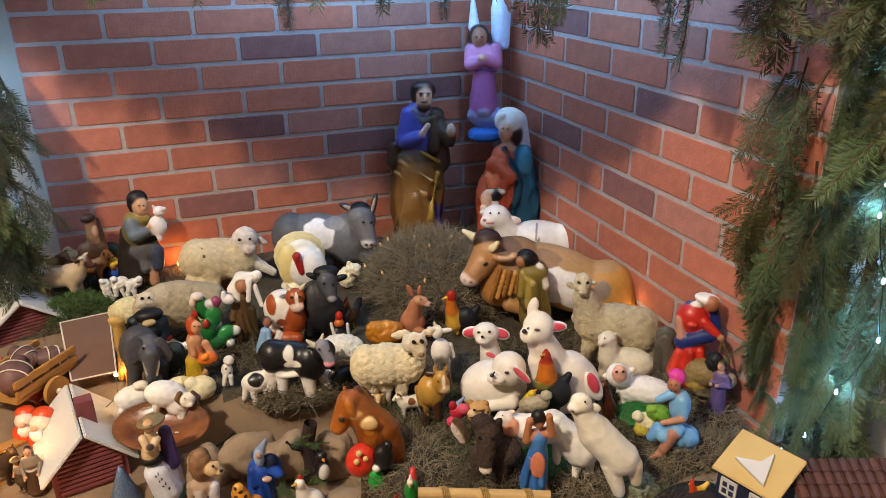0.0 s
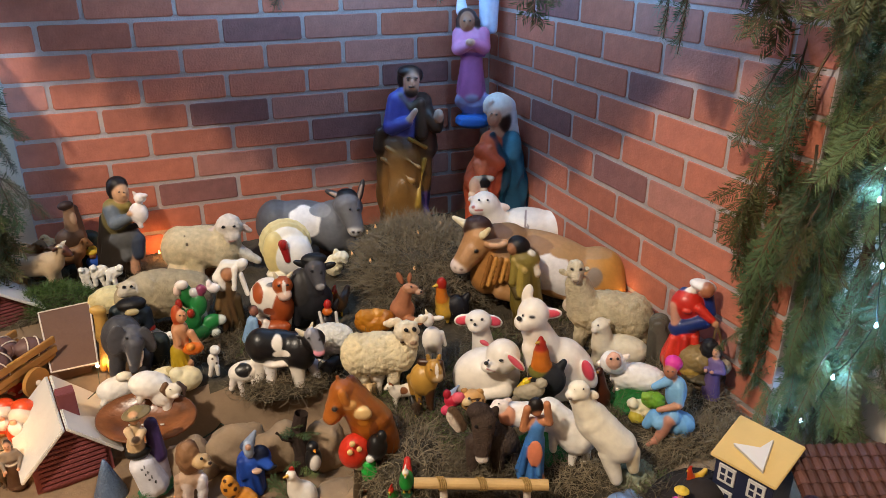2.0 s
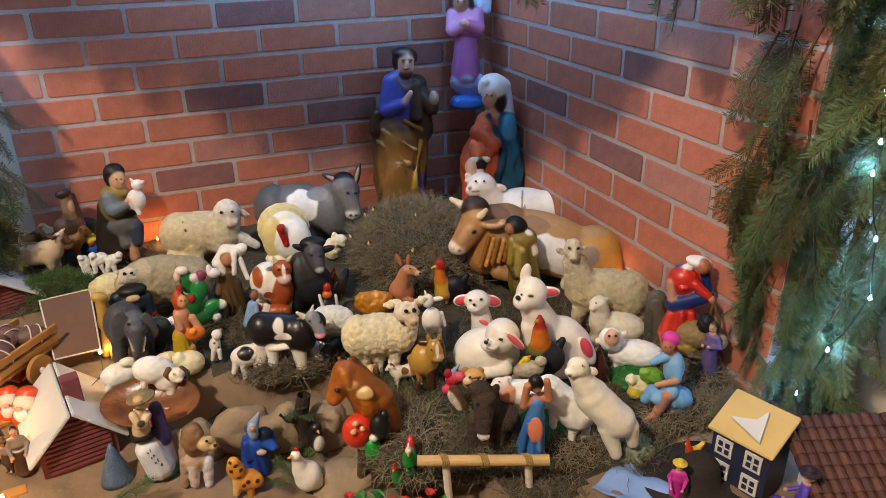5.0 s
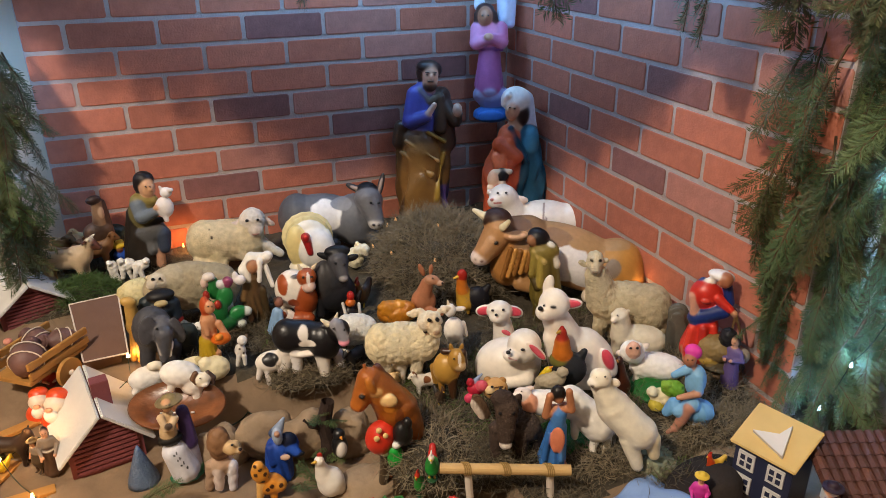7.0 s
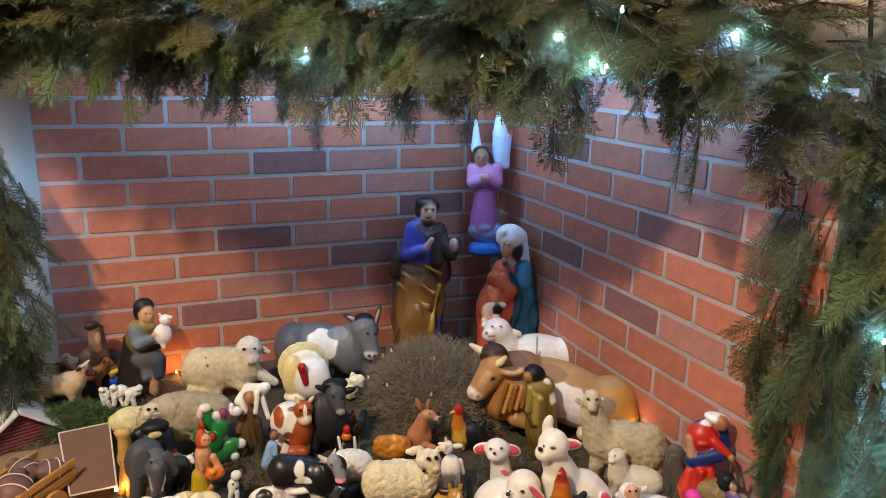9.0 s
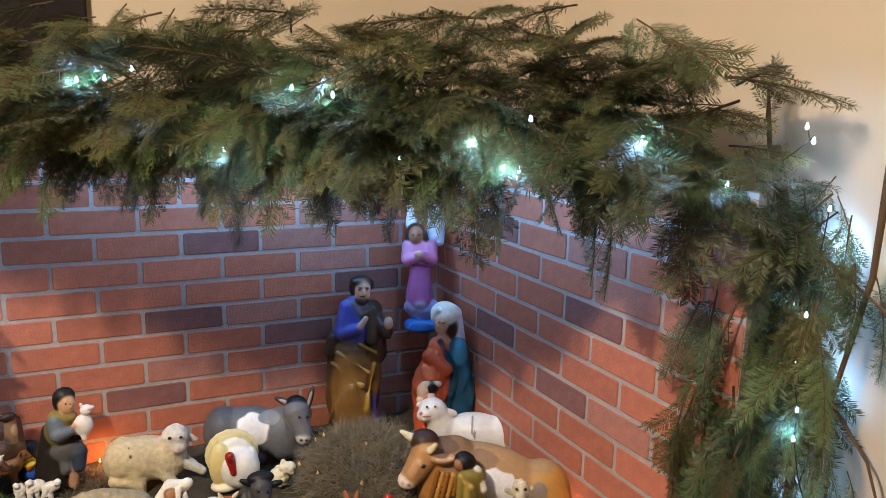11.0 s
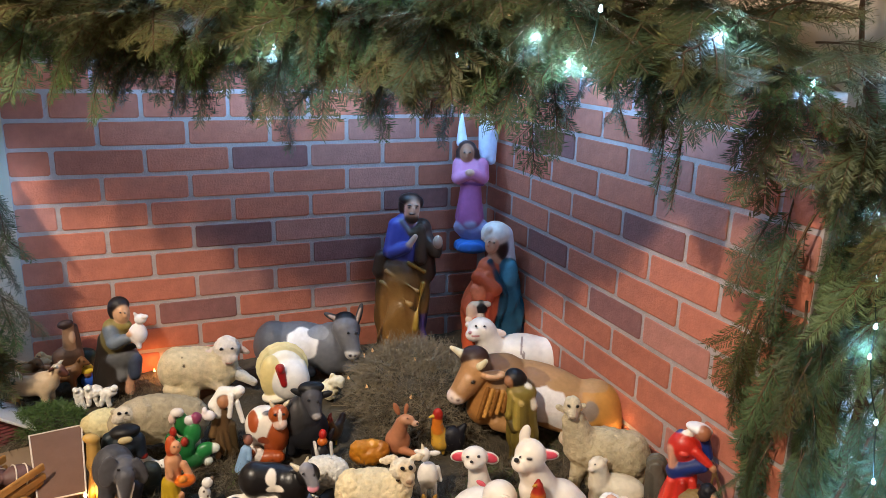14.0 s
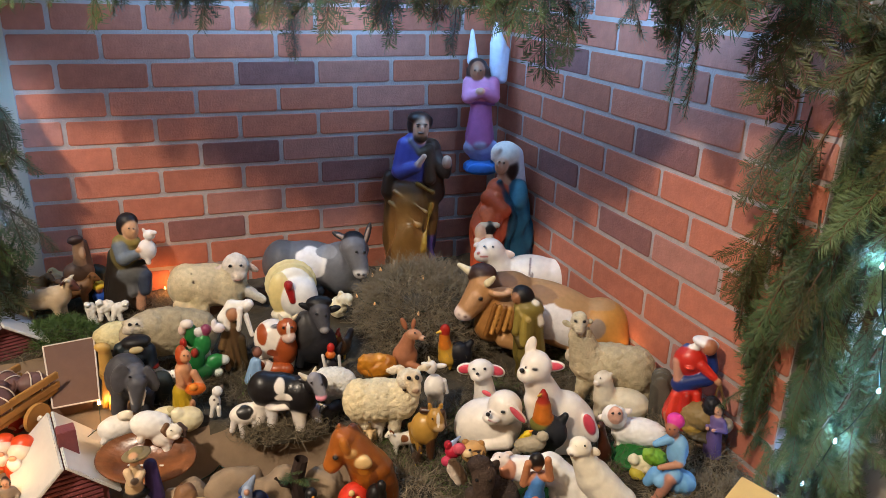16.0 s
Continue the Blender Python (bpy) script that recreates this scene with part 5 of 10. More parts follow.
# green wire trailing over the terrace edge
verts, faces, mats = [], [], []
pts = [(-0.62, -0.73), (-0.56, -0.70), (-0.50, -0.745), (-0.46, -0.80), (-0.45, -0.86), (-0.40, -0.88), (-0.36, -0.84), (-0.33, -0.80)]
path = []
for a, b in zip(pts, pts[1:]):
    for k in range(6):
        x, y = a[0] + (b[0] - a[0]) * k / 6, a[1] + (b[1] - a[1]) * k / 6
        path.append((x, y, height(x, y) + 0.012 + 0.006 * noise.noise((x * 20, y * 20, 2))))
tube(verts, faces, mats, path, 0.0016, 0.0016, 6)
me = bpy.data.meshes.new("green_wire")
me.from_pydata([tuple(v) for v in verts], [], faces)
me.materials.append(LED_WIRE)
tagged(new("green_wire", me), "dark green light string wire over the terrace edge", "wire")

# sticks and planks round the model village
for i, (x, y, turn, L) in enumerate(((-0.96, -0.62, 30, 0.1), (-0.93, -0.66, -20, 0.09), (-1.0, -0.72, 60, 0.11), (-0.95, -0.78, 10, 0.1), (-0.90, -0.84, -35, 0.08), (-0.99, -0.84, 15, 0.12))):
    bm = bmesh.new()
    box(bm, -L / 2, -0.011, 0, L / 2, 0.011, 0.007, 0.001)
    o = tagged(finish(bm, "wood_plank", CART_WOOD), "small loose plank of orange-brown wood", "plank", "loose planks")
    o.matrix_world = pose(x, y, height(x, y) + 0.006, 4, 3, turn)

# ---- the figures, space by space ----


def fig(name, forms, mat, size, x, y, z, heading, label, category, group="", paint=(), cells=54, relief=None, tilt=(0, 0)):
    me = sculpt(name, forms, size, mat, paint, cells, relief)
    return place_figure(name, me, x, y, z, heading, label, category, group, tilt)


fig("robed_man_statue", [C((0.017, 0, 0.428), (0.012, 0, 0.061), 0.121, 0.143, hexa("86602f"), 0.025), E((0.009, 0.007, 0.511), (0.121, 0.1, 0.083), hexa("5a4226"), k=0.025), C((-0.104, 0, 0.584), (-0.121, -0.007, 0.496), 0.043, 0.043, hexa("3a2a1c"), 0.013), C((-0.114, -0.007, 0.496), (-0.101, 0, 0.064), 0.032, 0.036, hexa("5c4222"), 0.013), C((0.136, 0.021, 0.76), (0.153, 0.021, 0.483), 0.061, 0.079, hexa("3e3026"), 0.013), C((0.155, -0.007, 0.705), (0.22, -0.043, 0.631), 0.054, 0.043, hexa("3e3026"), 0.013), C((0.139, 0, 0.489), (0.128, -0.014, 0.249), 0.057, 0.05, hexa("6a4c26"), 0.013), E((0.232, -0.079, 0.7), (0.029, 0.029, 0.041), hexa("c8aa94"), k=0.004), C((0.252, -0.071, 0.678), (0.238, -0.071, 0.61), 0.014, 0.014, hexa("2a1e18"), 0.005), E((0.03, 0, 0.678), (0.093, 0.071, 0.182), hexa("4450a8"), k=0.025), C((-0.017, -0.011, 0.782), (-0.045, -0.029, 0.638), 0.05, 0.05, hexa("4854b0"), 0.013), C((-0.045, -0.043, 0.628), (0.052, -0.086, 0.667), 0.046, 0.032, hexa("4854b0"), 0.013), C((0.062, -0.1, 0.687), (0.096, -0.107, 0.738), 0.021, 0.016, hexa("d8b8a4"), 0.005), C((0.016, -0.029, 0.805), (0.068, -0.05, 0.749), 0.025, 0.021, hexa("6a6454"), 0.005), C((0.068, -0.05, 0.749), (0.128, -0.036, 0.772), 0.021, 0.025, hexa("5c5648"), 0.005), C((0.128, -0.036, 0.765), (0.132, -0.05, 0.586), 0.029, 0.036, hexa("4a3c30"), 0.013), C((0.064, -0.014, 0.857), (0.059, -0.007, 0.793), 0.032, 0.039, hexa("e0b090"), 0.013), E((0.077, -0.032, 0.89), (0.046, 0.046, 0.074), hexa("e0b090"), k=0.013), E((0.063, 0, 0.943), (0.068, 0.061, 0.039), hexa("1c1412"), k=0.013), E((0.022, 0.014, 0.902), (0.029, 0.043, 0.059), hexa("1c1412"), k=0.004), E((0.122, 0.007, 0.922), (0.025, 0.036, 0.036), hexa("1c1412"), k=0.004), E((0.076, -0.046, 0.837), (0.039, 0.029, 0.033), hexa("241812"), k=0.013), E((0.076, -0.079, 0.87), (0.021, 0.011, 0.005), hexa("241812"), k=0.003), E((0.083, -0.079, 0.895), (0.009, 0.011, 0.019), hexa("e6b898"), k=0.006), E((0.058, -0.075, 0.921), (0.016, 0.006, 0.004), hexa("1c1412"), (0, -6, 0), k=0.003), E((0.103, -0.071, 0.919), (0.016, 0.006, 0.004), hexa("1c1412"), (0, 6, 0), k=0.003), E((0.057, -0.075, 0.908), (0.008, 0.006, 0.004), BLACK, k=0.003), E((0.1, -0.071, 0.907), (0.008, 0.006, 0.004), BLACK, k=0.003), C((0.149, -0.064, 0.43), (0.092, -0.107, 0.158), 0.012, 0.014, hexa("b8943c"), 0.005), C((0.057, -0.079, 0.567), (0.154, -0.064, 0.507), 0.011, 0.011, hexa("a8863a"), 0.005), C((0.127, -0.029, 0.199), (0.139, -0.029, 0.03), 0.046, 0.043, hexa("4a3a6a"), 0.013), C((-0.079, -0.071, 0.513), (0.113, -0.129, 0.408), 0.011, 0.011, hexa("a8824a"), 0.005), C((-0.108, -0.064, 0.442), (0.071, -0.129, 0.324), 0.011, 0.011, hexa("a07a42"), 0.005)], METALLIC, 0.447, 0.014, -0.107, 0.820, -19, "bearded man statuette in blue tunic and brown gilded cloak", "statue", cells=200, relief=lambda p: drape(p, 0.011, 52, 16, 0.5))
fig("angel_statue", [C((-0.027, 0, 0.435), (-0.029, 0, 0.173), 0.095, 0.125, hexa("b4689e"), 0.035), E((-0.039, 0, 0.586), (0.135, 0.09, 0.142), hexa("d88ab2"), k=0.035), C((-0.135, -0.01, 0.652), (-0.139, -0.04, 0.544), 0.06, 0.06, hexa("dc92ba"), 0.018), C((0.066, -0.01, 0.653), (0.072, -0.04, 0.555), 0.06, 0.06, hexa("cc7ca6"), 0.018), C((-0.138, -0.06, 0.538), (-0.047, -0.12, 0.583), 0.055, 0.04, hexa("dc92ba"), 0.018), C((0.072, -0.06, 0.548), (-0.019, -0.12, 0.593), 0.055, 0.04, hexa("cc7ca6"), 0.018), E((-0.038, -0.15, 0.606), (0.04, 0.03, 0.03), hexa("e0b090"), k=0.006), C((-0.152, -0.07, 0.502), (0.078, -0.07, 0.489), 0.015, 0.015, hexa("7a3a80"), 0.007), C((-0.064, 0, 0.707), (-0.049, 0, 0.661), 0.045, 0.05, hexa("e0b090"), 0.018), E((-0.069, -0.04, 0.757), (0.06, 0.06, 0.081), hexa("b07a5a"), k=0.018), E((-0.07, 0.02, 0.796), (0.08, 0.07, 0.065), hexa("38221c"), k=0.018), C((-0.127, 0, 0.762), (-0.131, -0.01, 0.671), 0.04, 0.035, hexa("38221c"), 0.018), C((-0.003, 0, 0.762), (0.018, -0.01, 0.671), 0.04, 0.035, hexa("38221c"), 0.018), E((-0.068, -0.1, 0.754), (0.012, 0.015, 0.025), hexa("b07a5a"), k=0.006), E((-0.092, -0.1, 0.772), (0.008, 0.008, 0.006), BLACK, k=0.004), E((-0.04, -0.1, 0.772), (0.008, 0.008, 0.006), BLACK, k=0.004), E((-0.002, 0, 0.069), (0.14, 0.1, 0.095), hexa("9aa6d8"), k=0.018), E((-0.097, -0.04, 0.102), (0.065, 0.06, 0.07), hexa("b4bce4"), k=0.018), E((0.086, -0.03, 0.091), (0.07, 0.06, 0.076), hexa("a0aadc"), k=0.018), E((-0.023, -0.09, 0.142), (0.06, 0.04, 0.045), hexa("c0c8ec"), k=0.018), E((-0.005, -0.01, -0.075), (0.15, 0.11, 0.062), hexa("3f86e0"), k=0.02), E((-0.005, -0.01, -0.105), (0.155, 0.115, 0.038), hexa("3f86e0"), k=0.02), C((0.094, 0.07, 0.746), (0.094, 0.08, 0.973), 0.065, 0.07, hexa("d8e2f6"), 0.018), C((0.094, 0.08, 0.973), (0.066, 0.08, 1.16), 0.07, 0.015, hexa("e8eefa"), 0.007), C((0.143, 0.07, 0.69), (0.157, 0.09, 0.927), 0.045, 0.04, hexa("c8d4ee"), 0.018), C((-0.119, 0.07, 0.837), (-0.13, 0.08, 1.08), 0.05, 0.015, hexa("e8eefa"), 0.007), C((-0.006, 0.05, -0.053), (-0.007, 0.39, -0.083), 0.09, 0.07, hexa("9aa6d8"), 0.018), C((-0.029, 0.05, 0.579), (-0.031, 0.39, 0.584), 0.06, 0.04, hexa("9aa6d8"), 0.018)], GLAZE, 0.314, 0.235, -0.100, 1.120, -25, "angel statuette in pink robe fixed in the brick corner", "statue", cells=170, relief=lambda p: drape(p, 0.007, 60, 10, 0.33))
# the paler teal forms at the shoulder put a highlight into the cloak's colour
fig("robed_woman_statue", [C((-0.049, -0.017, 0.64), (-0.091, -0.034, 0.356), 0.085, 0.145, hexa("d4623a"), 0.03), C((-0.091, -0.034, 0.356), (-0.086, -0.026, 0.066), 0.145, 0.136, hexa("cc5a34"), 0.03), C((0.076, 0.009, 0.644), (0.1, 0.017, 0.301), 0.085, 0.119, hexa("1d5266"), 0.03), C((0.1, 0.017, 0.301), (0.101, 0.017, 0.033), 0.119, 0.145, hexa("18485c"), 0.03), C((-0.042, -0.068, 0.703), (0.077, -0.102, 0.467), 0.021, 0.026, hexa("123c4c"), 0.006), C((0.077, -0.102, 0.467), (0.035, -0.119, 0.258), 0.026, 0.026, hexa("174656"), 0.006), C((0.035, -0.119, 0.258), (0.007, -0.119, 0.082), 0.026, 0.03, hexa("174656"), 0.006), E((0.101, -0.034, 0.606), (0.06, 0.06, 0.116), hexa("4d93aa"), k=0.015), C((-0.013, -0.017, 0.792), (-0.01, -0.009, 0.705), 0.043, 0.055, hexa("c89878"), 0.015), E((-0.033, -0.06, 0.838), (0.049, 0.051, 0.075), hexa("d8a888"), (0, 14, 0), k=0.015), E((0.023, -0.009, 0.811), (0.068, 0.06, 0.107), hexa("2e1812"), k=0.015), E((-0.012, 0, 0.897), (0.106, 0.094, 0.094), WHITE, k=0.015), C((0.04, 0.026, 0.884), (0.099, 0.034, 0.696), 0.077, 0.047, hexa("e8e8ee"), 0.015), C((-0.094, -0.034, 0.871), (-0.059, -0.068, 0.943), 0.021, 0.026, WHITE, 0.006), E((-0.064, -0.106, 0.844), (0.009, 0.013, 0.018), hexa("d8a888"), k=0.006), C((-0.111, -0.077, 0.589), (-0.004, -0.119, 0.512), 0.06, 0.051, hexa("c8552e"), 0.015), C((-0.141, -0.111, 0.506), (-0.079, -0.153, 0.293), 0.034, 0.043, hexa("e0764c"), 0.015), C((-0.055, -0.094, 0.619), (-0.106, -0.145, 0.434), 0.026, 0.03, hexa("de7248"), 0.006), C((-0.027, -0.145, 0.477), (-0.054, -0.17, 0.265), 0.026, 0.03, hexa("b84a2a"), 0.006), C((0.127, -0.043, 0.555), (0.168, -0.034, 0.232), 0.03, 0.038, hexa("3a7c94"), 0.015), C((-0.12, -0.136, 0.303), (-0.133, -0.136, 0.085), 0.034, 0.038, hexa("d4623a"), 0.015), E((-0.053, -0.111, 0.865), (0.007, 0.007, 0.005), BLACK, k=0.004), E((-0.018, -0.111, 0.858), (0.007, 0.007, 0.005), BLACK, k=0.004)], PLASTER, 0.371, 0.250, -0.228, 0.825, -27, "kneeling woman statuette with white veil, orange robe, teal cloak", "statue", cells=180, relief=lambda p: drape(p, 0.008, 48, -26, 0.62))
fig("small_seated_figure", [C((-0.067, 0, 0.846), (-0.08, 0, 0.386), 0.17, 0.19, hexa("d25c36"), 0.035), E((-0.128, -0.06, 1.049), (0.1, 0.09, 0.158), hexa("dcb496"), k=0.035), E((0.025, 0, 1.113), (0.12, 0.11, 0.122), hexa("16100e"), k=0.035), C((-0.111, -0.04, 1.164), (0.158, 0, 1.175), 0.06, 0.05, hexa("dcc8a8"), 0.015), C((0.028, -0.06, 0.95), (0.11, -0.1, 0.74), 0.08, 0.07, hexa("e4c4a4"), 0.035), C((-0.164, -0.1, 0.91), (-0.101, -0.18, 0.663), 0.07, 0.06, hexa("e4c4a4"), 0.015)], PLASTER, 0.154, 0.185, -0.270, 0.800, -25, "small seated dark-haired figurine in red beside the veiled woman", "figurine", cells=95)
fig("white_lamb", [E((0.026, 0, 0.414), (0.536, 0.304, 0.335), WHITE, (0, 5, 0), k=0.062), E((0.394, 0, 0.394), (0.241, 0.268, 0.341), WHITE, k=0.062), E((-0.519, -0.036, 0.459), (0.232, 0.232, 0.274), WHITE, k=0.062), C((-0.538, -0.045, 0.556), (-0.629, -0.071, 0.767), 0.214, 0.196, WHITE, 0.062), E((-0.679, -0.116, 0.827), (0.214, 0.179, 0.2), WHITE, k=0.031), E((-0.792, -0.214, 0.775), (0.125, 0.107, 0.107), hexa("efe2d8"), k=0.031), E((-0.421, -0.071, 0.776), (0.134, 0.036, 0.066), hexa("ecd8cc"), (0, 6, 0), k=0.011), E((-0.875, -0.071, 0.886), (0.071, 0.036, 0.046), hexa("ecd8cc"), (0, -20, 0), k=0.011), C((0.472, -0.054, 0.512), (0.548, -0.036, 0.13), 0.08, 0.071, hexa("ecebea"), 0.031), C((-0.399, -0.214, 0.282), (-0.177, -0.25, 0.204), 0.116, 0.08, WHITE, 0.031), C((0.298, -0.196, 0.205), (-0.003, -0.25, 0.175), 0.107, 0.08, WHITE, 0.031), E((-0.845, -0.304, 0.841), (0.027, 0.027, 0.021), hexa("d08a84"), k=0.011), E((-0.626, -0.304, 0.959), (0.023, 0.023, 0.018), BLACK, k=0.004), E((-0.752, -0.313, 0.957), (0.023, 0.023, 0.018), BLACK, k=0.004)], GLAZE, 0.169, 0.279, -0.361, 0.789, -29, "glossy white lying lamb ornament beside the brick wall", "sheep", group="sheep and lambs", paint=[((-0.048, -0.268, 0.645), (0.018, 0.357, 0.125), hexa("9a8a84")), ((-0.009, -0.268, 0.518), (0.018, 0.357, 0.071), hexa("9a8a84")), ((-0.746, -0.357, 0.793), (0.08, 0.125, 0.018), hexa("c07a72"))], cells=106)
fig("lying_ox", [E((0.014, 0, 0.509), (0.675, 0.3, 0.331), hexa("b58c60"), (0, 20, 0), k=0.044), E((-0.484, -0.05, 0.597), (0.312, 0.288, 0.38), hexa("8f6c48"), k=0.044), E((0.479, 0, 0.396), (0.312, 0.3, 0.347), hexa("b9853f"), k=0.044), C((-0.631, -0.087, 0.755), (-0.676, -0.163, 0.4), 0.213, 0.188, hexa("a4713a"), 0.044), C((-0.763, -0.219, 0.852), (-0.915, -0.312, 0.624), 0.169, 0.113, hexa("b58555"), 0.022), E((-0.948, -0.337, 0.593), (0.106, 0.1, 0.092), hexa("ead6c8"), k=0.022), E((-0.794, -0.175, 0.973), (0.156, 0.131, 0.123), hexa("38231a"), k=0.022), C((-0.876, -0.187, 0.973), (-1.038, -0.188, 1.065), 0.056, 0.025, hexa("e4d8b6"), 0.009), C((-0.708, -0.362, 0.959), (-0.656, -0.375, 1.029), 0.044, 0.025, hexa("e0d0a4"), 0.009), E((-0.565, -0.375, 0.879), (0.131, 0.038, 0.06), hexa("c2946a"), (0, -8, 0), k=0.022), E((-0.557, -0.406, 0.886), (0.094, 0.019, 0.034), hexa("e0b898"), (0, -8, 0), k=0.007), E((-0.887, -0.187, 0.909), (0.062, 0.031, 0.038), hexa("9a7048"), (0, 30, 0), k=0.007), C((-0.516, -0.275, 0.298), (-0.212, -0.3, 0.22), 0.094, 0.062, hexa("a87c4c"), 0.022), C((0.556, -0.187, 0.238), (0.207, -0.225, 0.162), 0.113, 0.075, hexa("d8c8b0"), 0.022), E((0.608, -0.15, 0.344), (0.175, 0.125, 0.171), hexa("b9853f"), k=0.044), E((-0.985, -0.412, 0.599), (0.019, 0.019, 0.015), hexa("6a4238"), k=0.007), E((-0.924, -0.425, 0.589), (0.019, 0.019, 0.015), hexa("6a4238"), k=0.007), C((-0.828, -0.362, 0.806), (-0.896, -0.375, 0.691), 0.056, 0.05, hexa("c79a70"), 0.022), C((-0.625, -0.375, 0.723), (-0.709, -0.412, 0.397), 0.025, 0.025, hexa("8a5a26"), 0.012), C((-0.573, -0.362, 0.708), (-0.646, -0.394, 0.413), 0.025, 0.025, hexa("c08a44"), 0.012), C((-0.521, -0.35, 0.694), (-0.583, -0.375, 0.428), 0.025, 0.025, hexa("8a5a26"), 0.012), C((-0.469, -0.337, 0.679), (-0.519, -0.356, 0.444), 0.025, 0.025, hexa("c08a44"), 0.012), C((-0.417, -0.325, 0.664), (-0.456, -0.338, 0.459), 0.025, 0.025, hexa("8a5a26"), 0.012), E((-0.776, -0.4, 0.794), (0.023, 0.023, 0.017), BLACK, k=0.004)], PLASTER, 0.211, 0.195, -0.630, 0.773, -31, "large lying brown and white ox ornament", "ox", paint=[((-0.081, -0.312, 0.579), (0.263, 0.213, 0.275), hexa("eeeae8")), ((-0.24, -0.25, 0.797), (0.25, 0.375, 0.088), hexa("957252")), ((0.342, -0.125, 0.751), (0.375, 0.375, 0.075), hexa("b08a5c")), ((0.429, -0.375, 0.531), (0.106, 0.188, 0.125), hexa("857464")), ((0.194, -0.375, 0.37), (0.25, 0.188, 0.138), hexa("e8e4e0")), ((-0.614, -0.187, 0.926), (0.188, 0.25, 0.062), hexa("6e5038"))], cells=130)
fig("kneeling_shepherd", [E((-0.161, 0, 1.317), (0.169, 0.144, 0.136), hexa("141010"), (0, 28, 0), k=0.03), E((-0.254, -0.085, 1.296), (0.076, 0.076, 0.087), hexa("9a6a48"), k=0.03), C((-0.067, 0, 1.002), (-0.027, 0, 0.436), 0.203, 0.237, hexa("6e5f28"), 0.059), E((-0.072, -0.034, 1.125), (0.22, 0.169, 0.147), hexa("7a6a2e"), k=0.03), C((-0.01, 0, 0.437), (0.005, 0, 0.077), 0.195, 0.203, hexa("5a4c20"), 0.059), C((0.006, -0.068, 1.214), (0.115, -0.102, 0.952), 0.068, 0.059, hexa("e6dfca"), 0.03), C((-0.206, -0.119, 1.119), (-0.233, -0.169, 0.802), 0.059, 0.051, hexa("8a7834"), 0.013), C((-0.114, -0.169, 1.077), (-0.112, -0.203, 0.645), 0.042, 0.051, hexa("a08c40"), 0.013), C((0.001, -0.153, 0.987), (0.021, -0.203, 0.562), 0.042, 0.051, hexa("5a4c1e"), 0.013), C((0.102, -0.068, 0.864), (0.136, -0.068, 0.5), 0.059, 0.068, hexa("7a7040"), 0.03), C((-0.25, -0.119, 0.776), (-0.143, -0.203, 0.597), 0.051, 0.051, hexa("4a3c18"), 0.013), C((-0.206, -0.119, 1.137), (-0.063, -0.186, 1.017), 0.051, 0.042, hexa("c0a868"), 0.013)], PLASTER, 0.148, 0.106, -0.685, 0.769, -30, "kneeling shepherd figurine in olive robe before the ox", "figurine", cells=80, relief=lambda p: folds(p, 0.012, 11, 0.7))
fig("grey_donkey", [E((-0.145, 0, 0.458), (0.544, 0.304, 0.342), hexa("66686e"), k=0.056), E((-0.449, 0, 0.481), (0.272, 0.288, 0.344), hexa("56585e"), k=0.056), E((0.338, -0.08, 0.417), (0.32, 0.288, 0.381), hexa("6c6e74"), k=0.056), C((0.38, -0.08, 0.465), (0.551, -0.16, 0.715), 0.264, 0.184, hexa("606268"), 0.056), C((0.518, -0.24, 0.778), (0.608, -0.368, 0.508), 0.176, 0.112, hexa("727276"), 0.028), E((0.603, -0.4, 0.471), (0.104, 0.096, 0.096), hexa("cfc8c0"), k=0.028), E((0.519, -0.192, 0.875), (0.152, 0.128, 0.118), hexa("121216"), k=0.028), E((0.37, -0.16, 0.907), (0.152, 0.04, 0.048), hexa("3a383a"), (0, 28, 0), k=0.01), E((0.715, -0.176, 0.937), (0.044, 0.04, 0.182), hexa("3a383a"), (0, 14, 0), k=0.01), E((0.383, -0.208, 0.914), (0.104, 0.024, 0.024), hexa("b09a8c"), (0, 28, 0), k=0.01), E((0.703, -0.216, 0.927), (0.02, 0.024, 0.121), hexa("b09a8c"), (0, 14, 0), k=0.01), C((0.44, -0.176, 0.261), (0.727, -0.224, 0.12), 0.144, 0.08, hexa("5c5e64"), 0.028), E((-0.402, -0.16, 0.315), (0.24, 0.16, 0.16), hexa("5e6066"), k=0.028), C((-0.336, -0.208, 0.203), (0.042, -0.24, 0.151), 0.088, 0.072, hexa("54565c"), 0.028), E((0.565, -0.496, 0.479), (0.02, 0.024, 0.014), hexa("3a302c"), k=0.01), E((0.634, -0.488, 0.47), (0.02, 0.024, 0.014), hexa("3a302c"), k=0.01), C((0.43, -0.24, 0.719), (0.37, -0.272, 0.506), 0.064, 0.08, hexa("4a4a50"), 0.028), E((0.548, -0.44, 0.783), (0.022, 0.022, 0.017), BLACK, k=0.004), E((0.664, -0.392, 0.757), (0.022, 0.022, 0.017), BLACK, k=0.004)], PLASTER, 0.188, -0.255, -0.154, 0.790, -11, "grey lying donkey ornament with white flank patch", "donkey", paint=[((-0.065, -0.32, 0.591), (0.216, 0.272, 0.256), hexa("f2efec")), ((0.157, -0.24, 0.715), (0.144, 0.24, 0.08), hexa("8a8c90"))], cells=110)
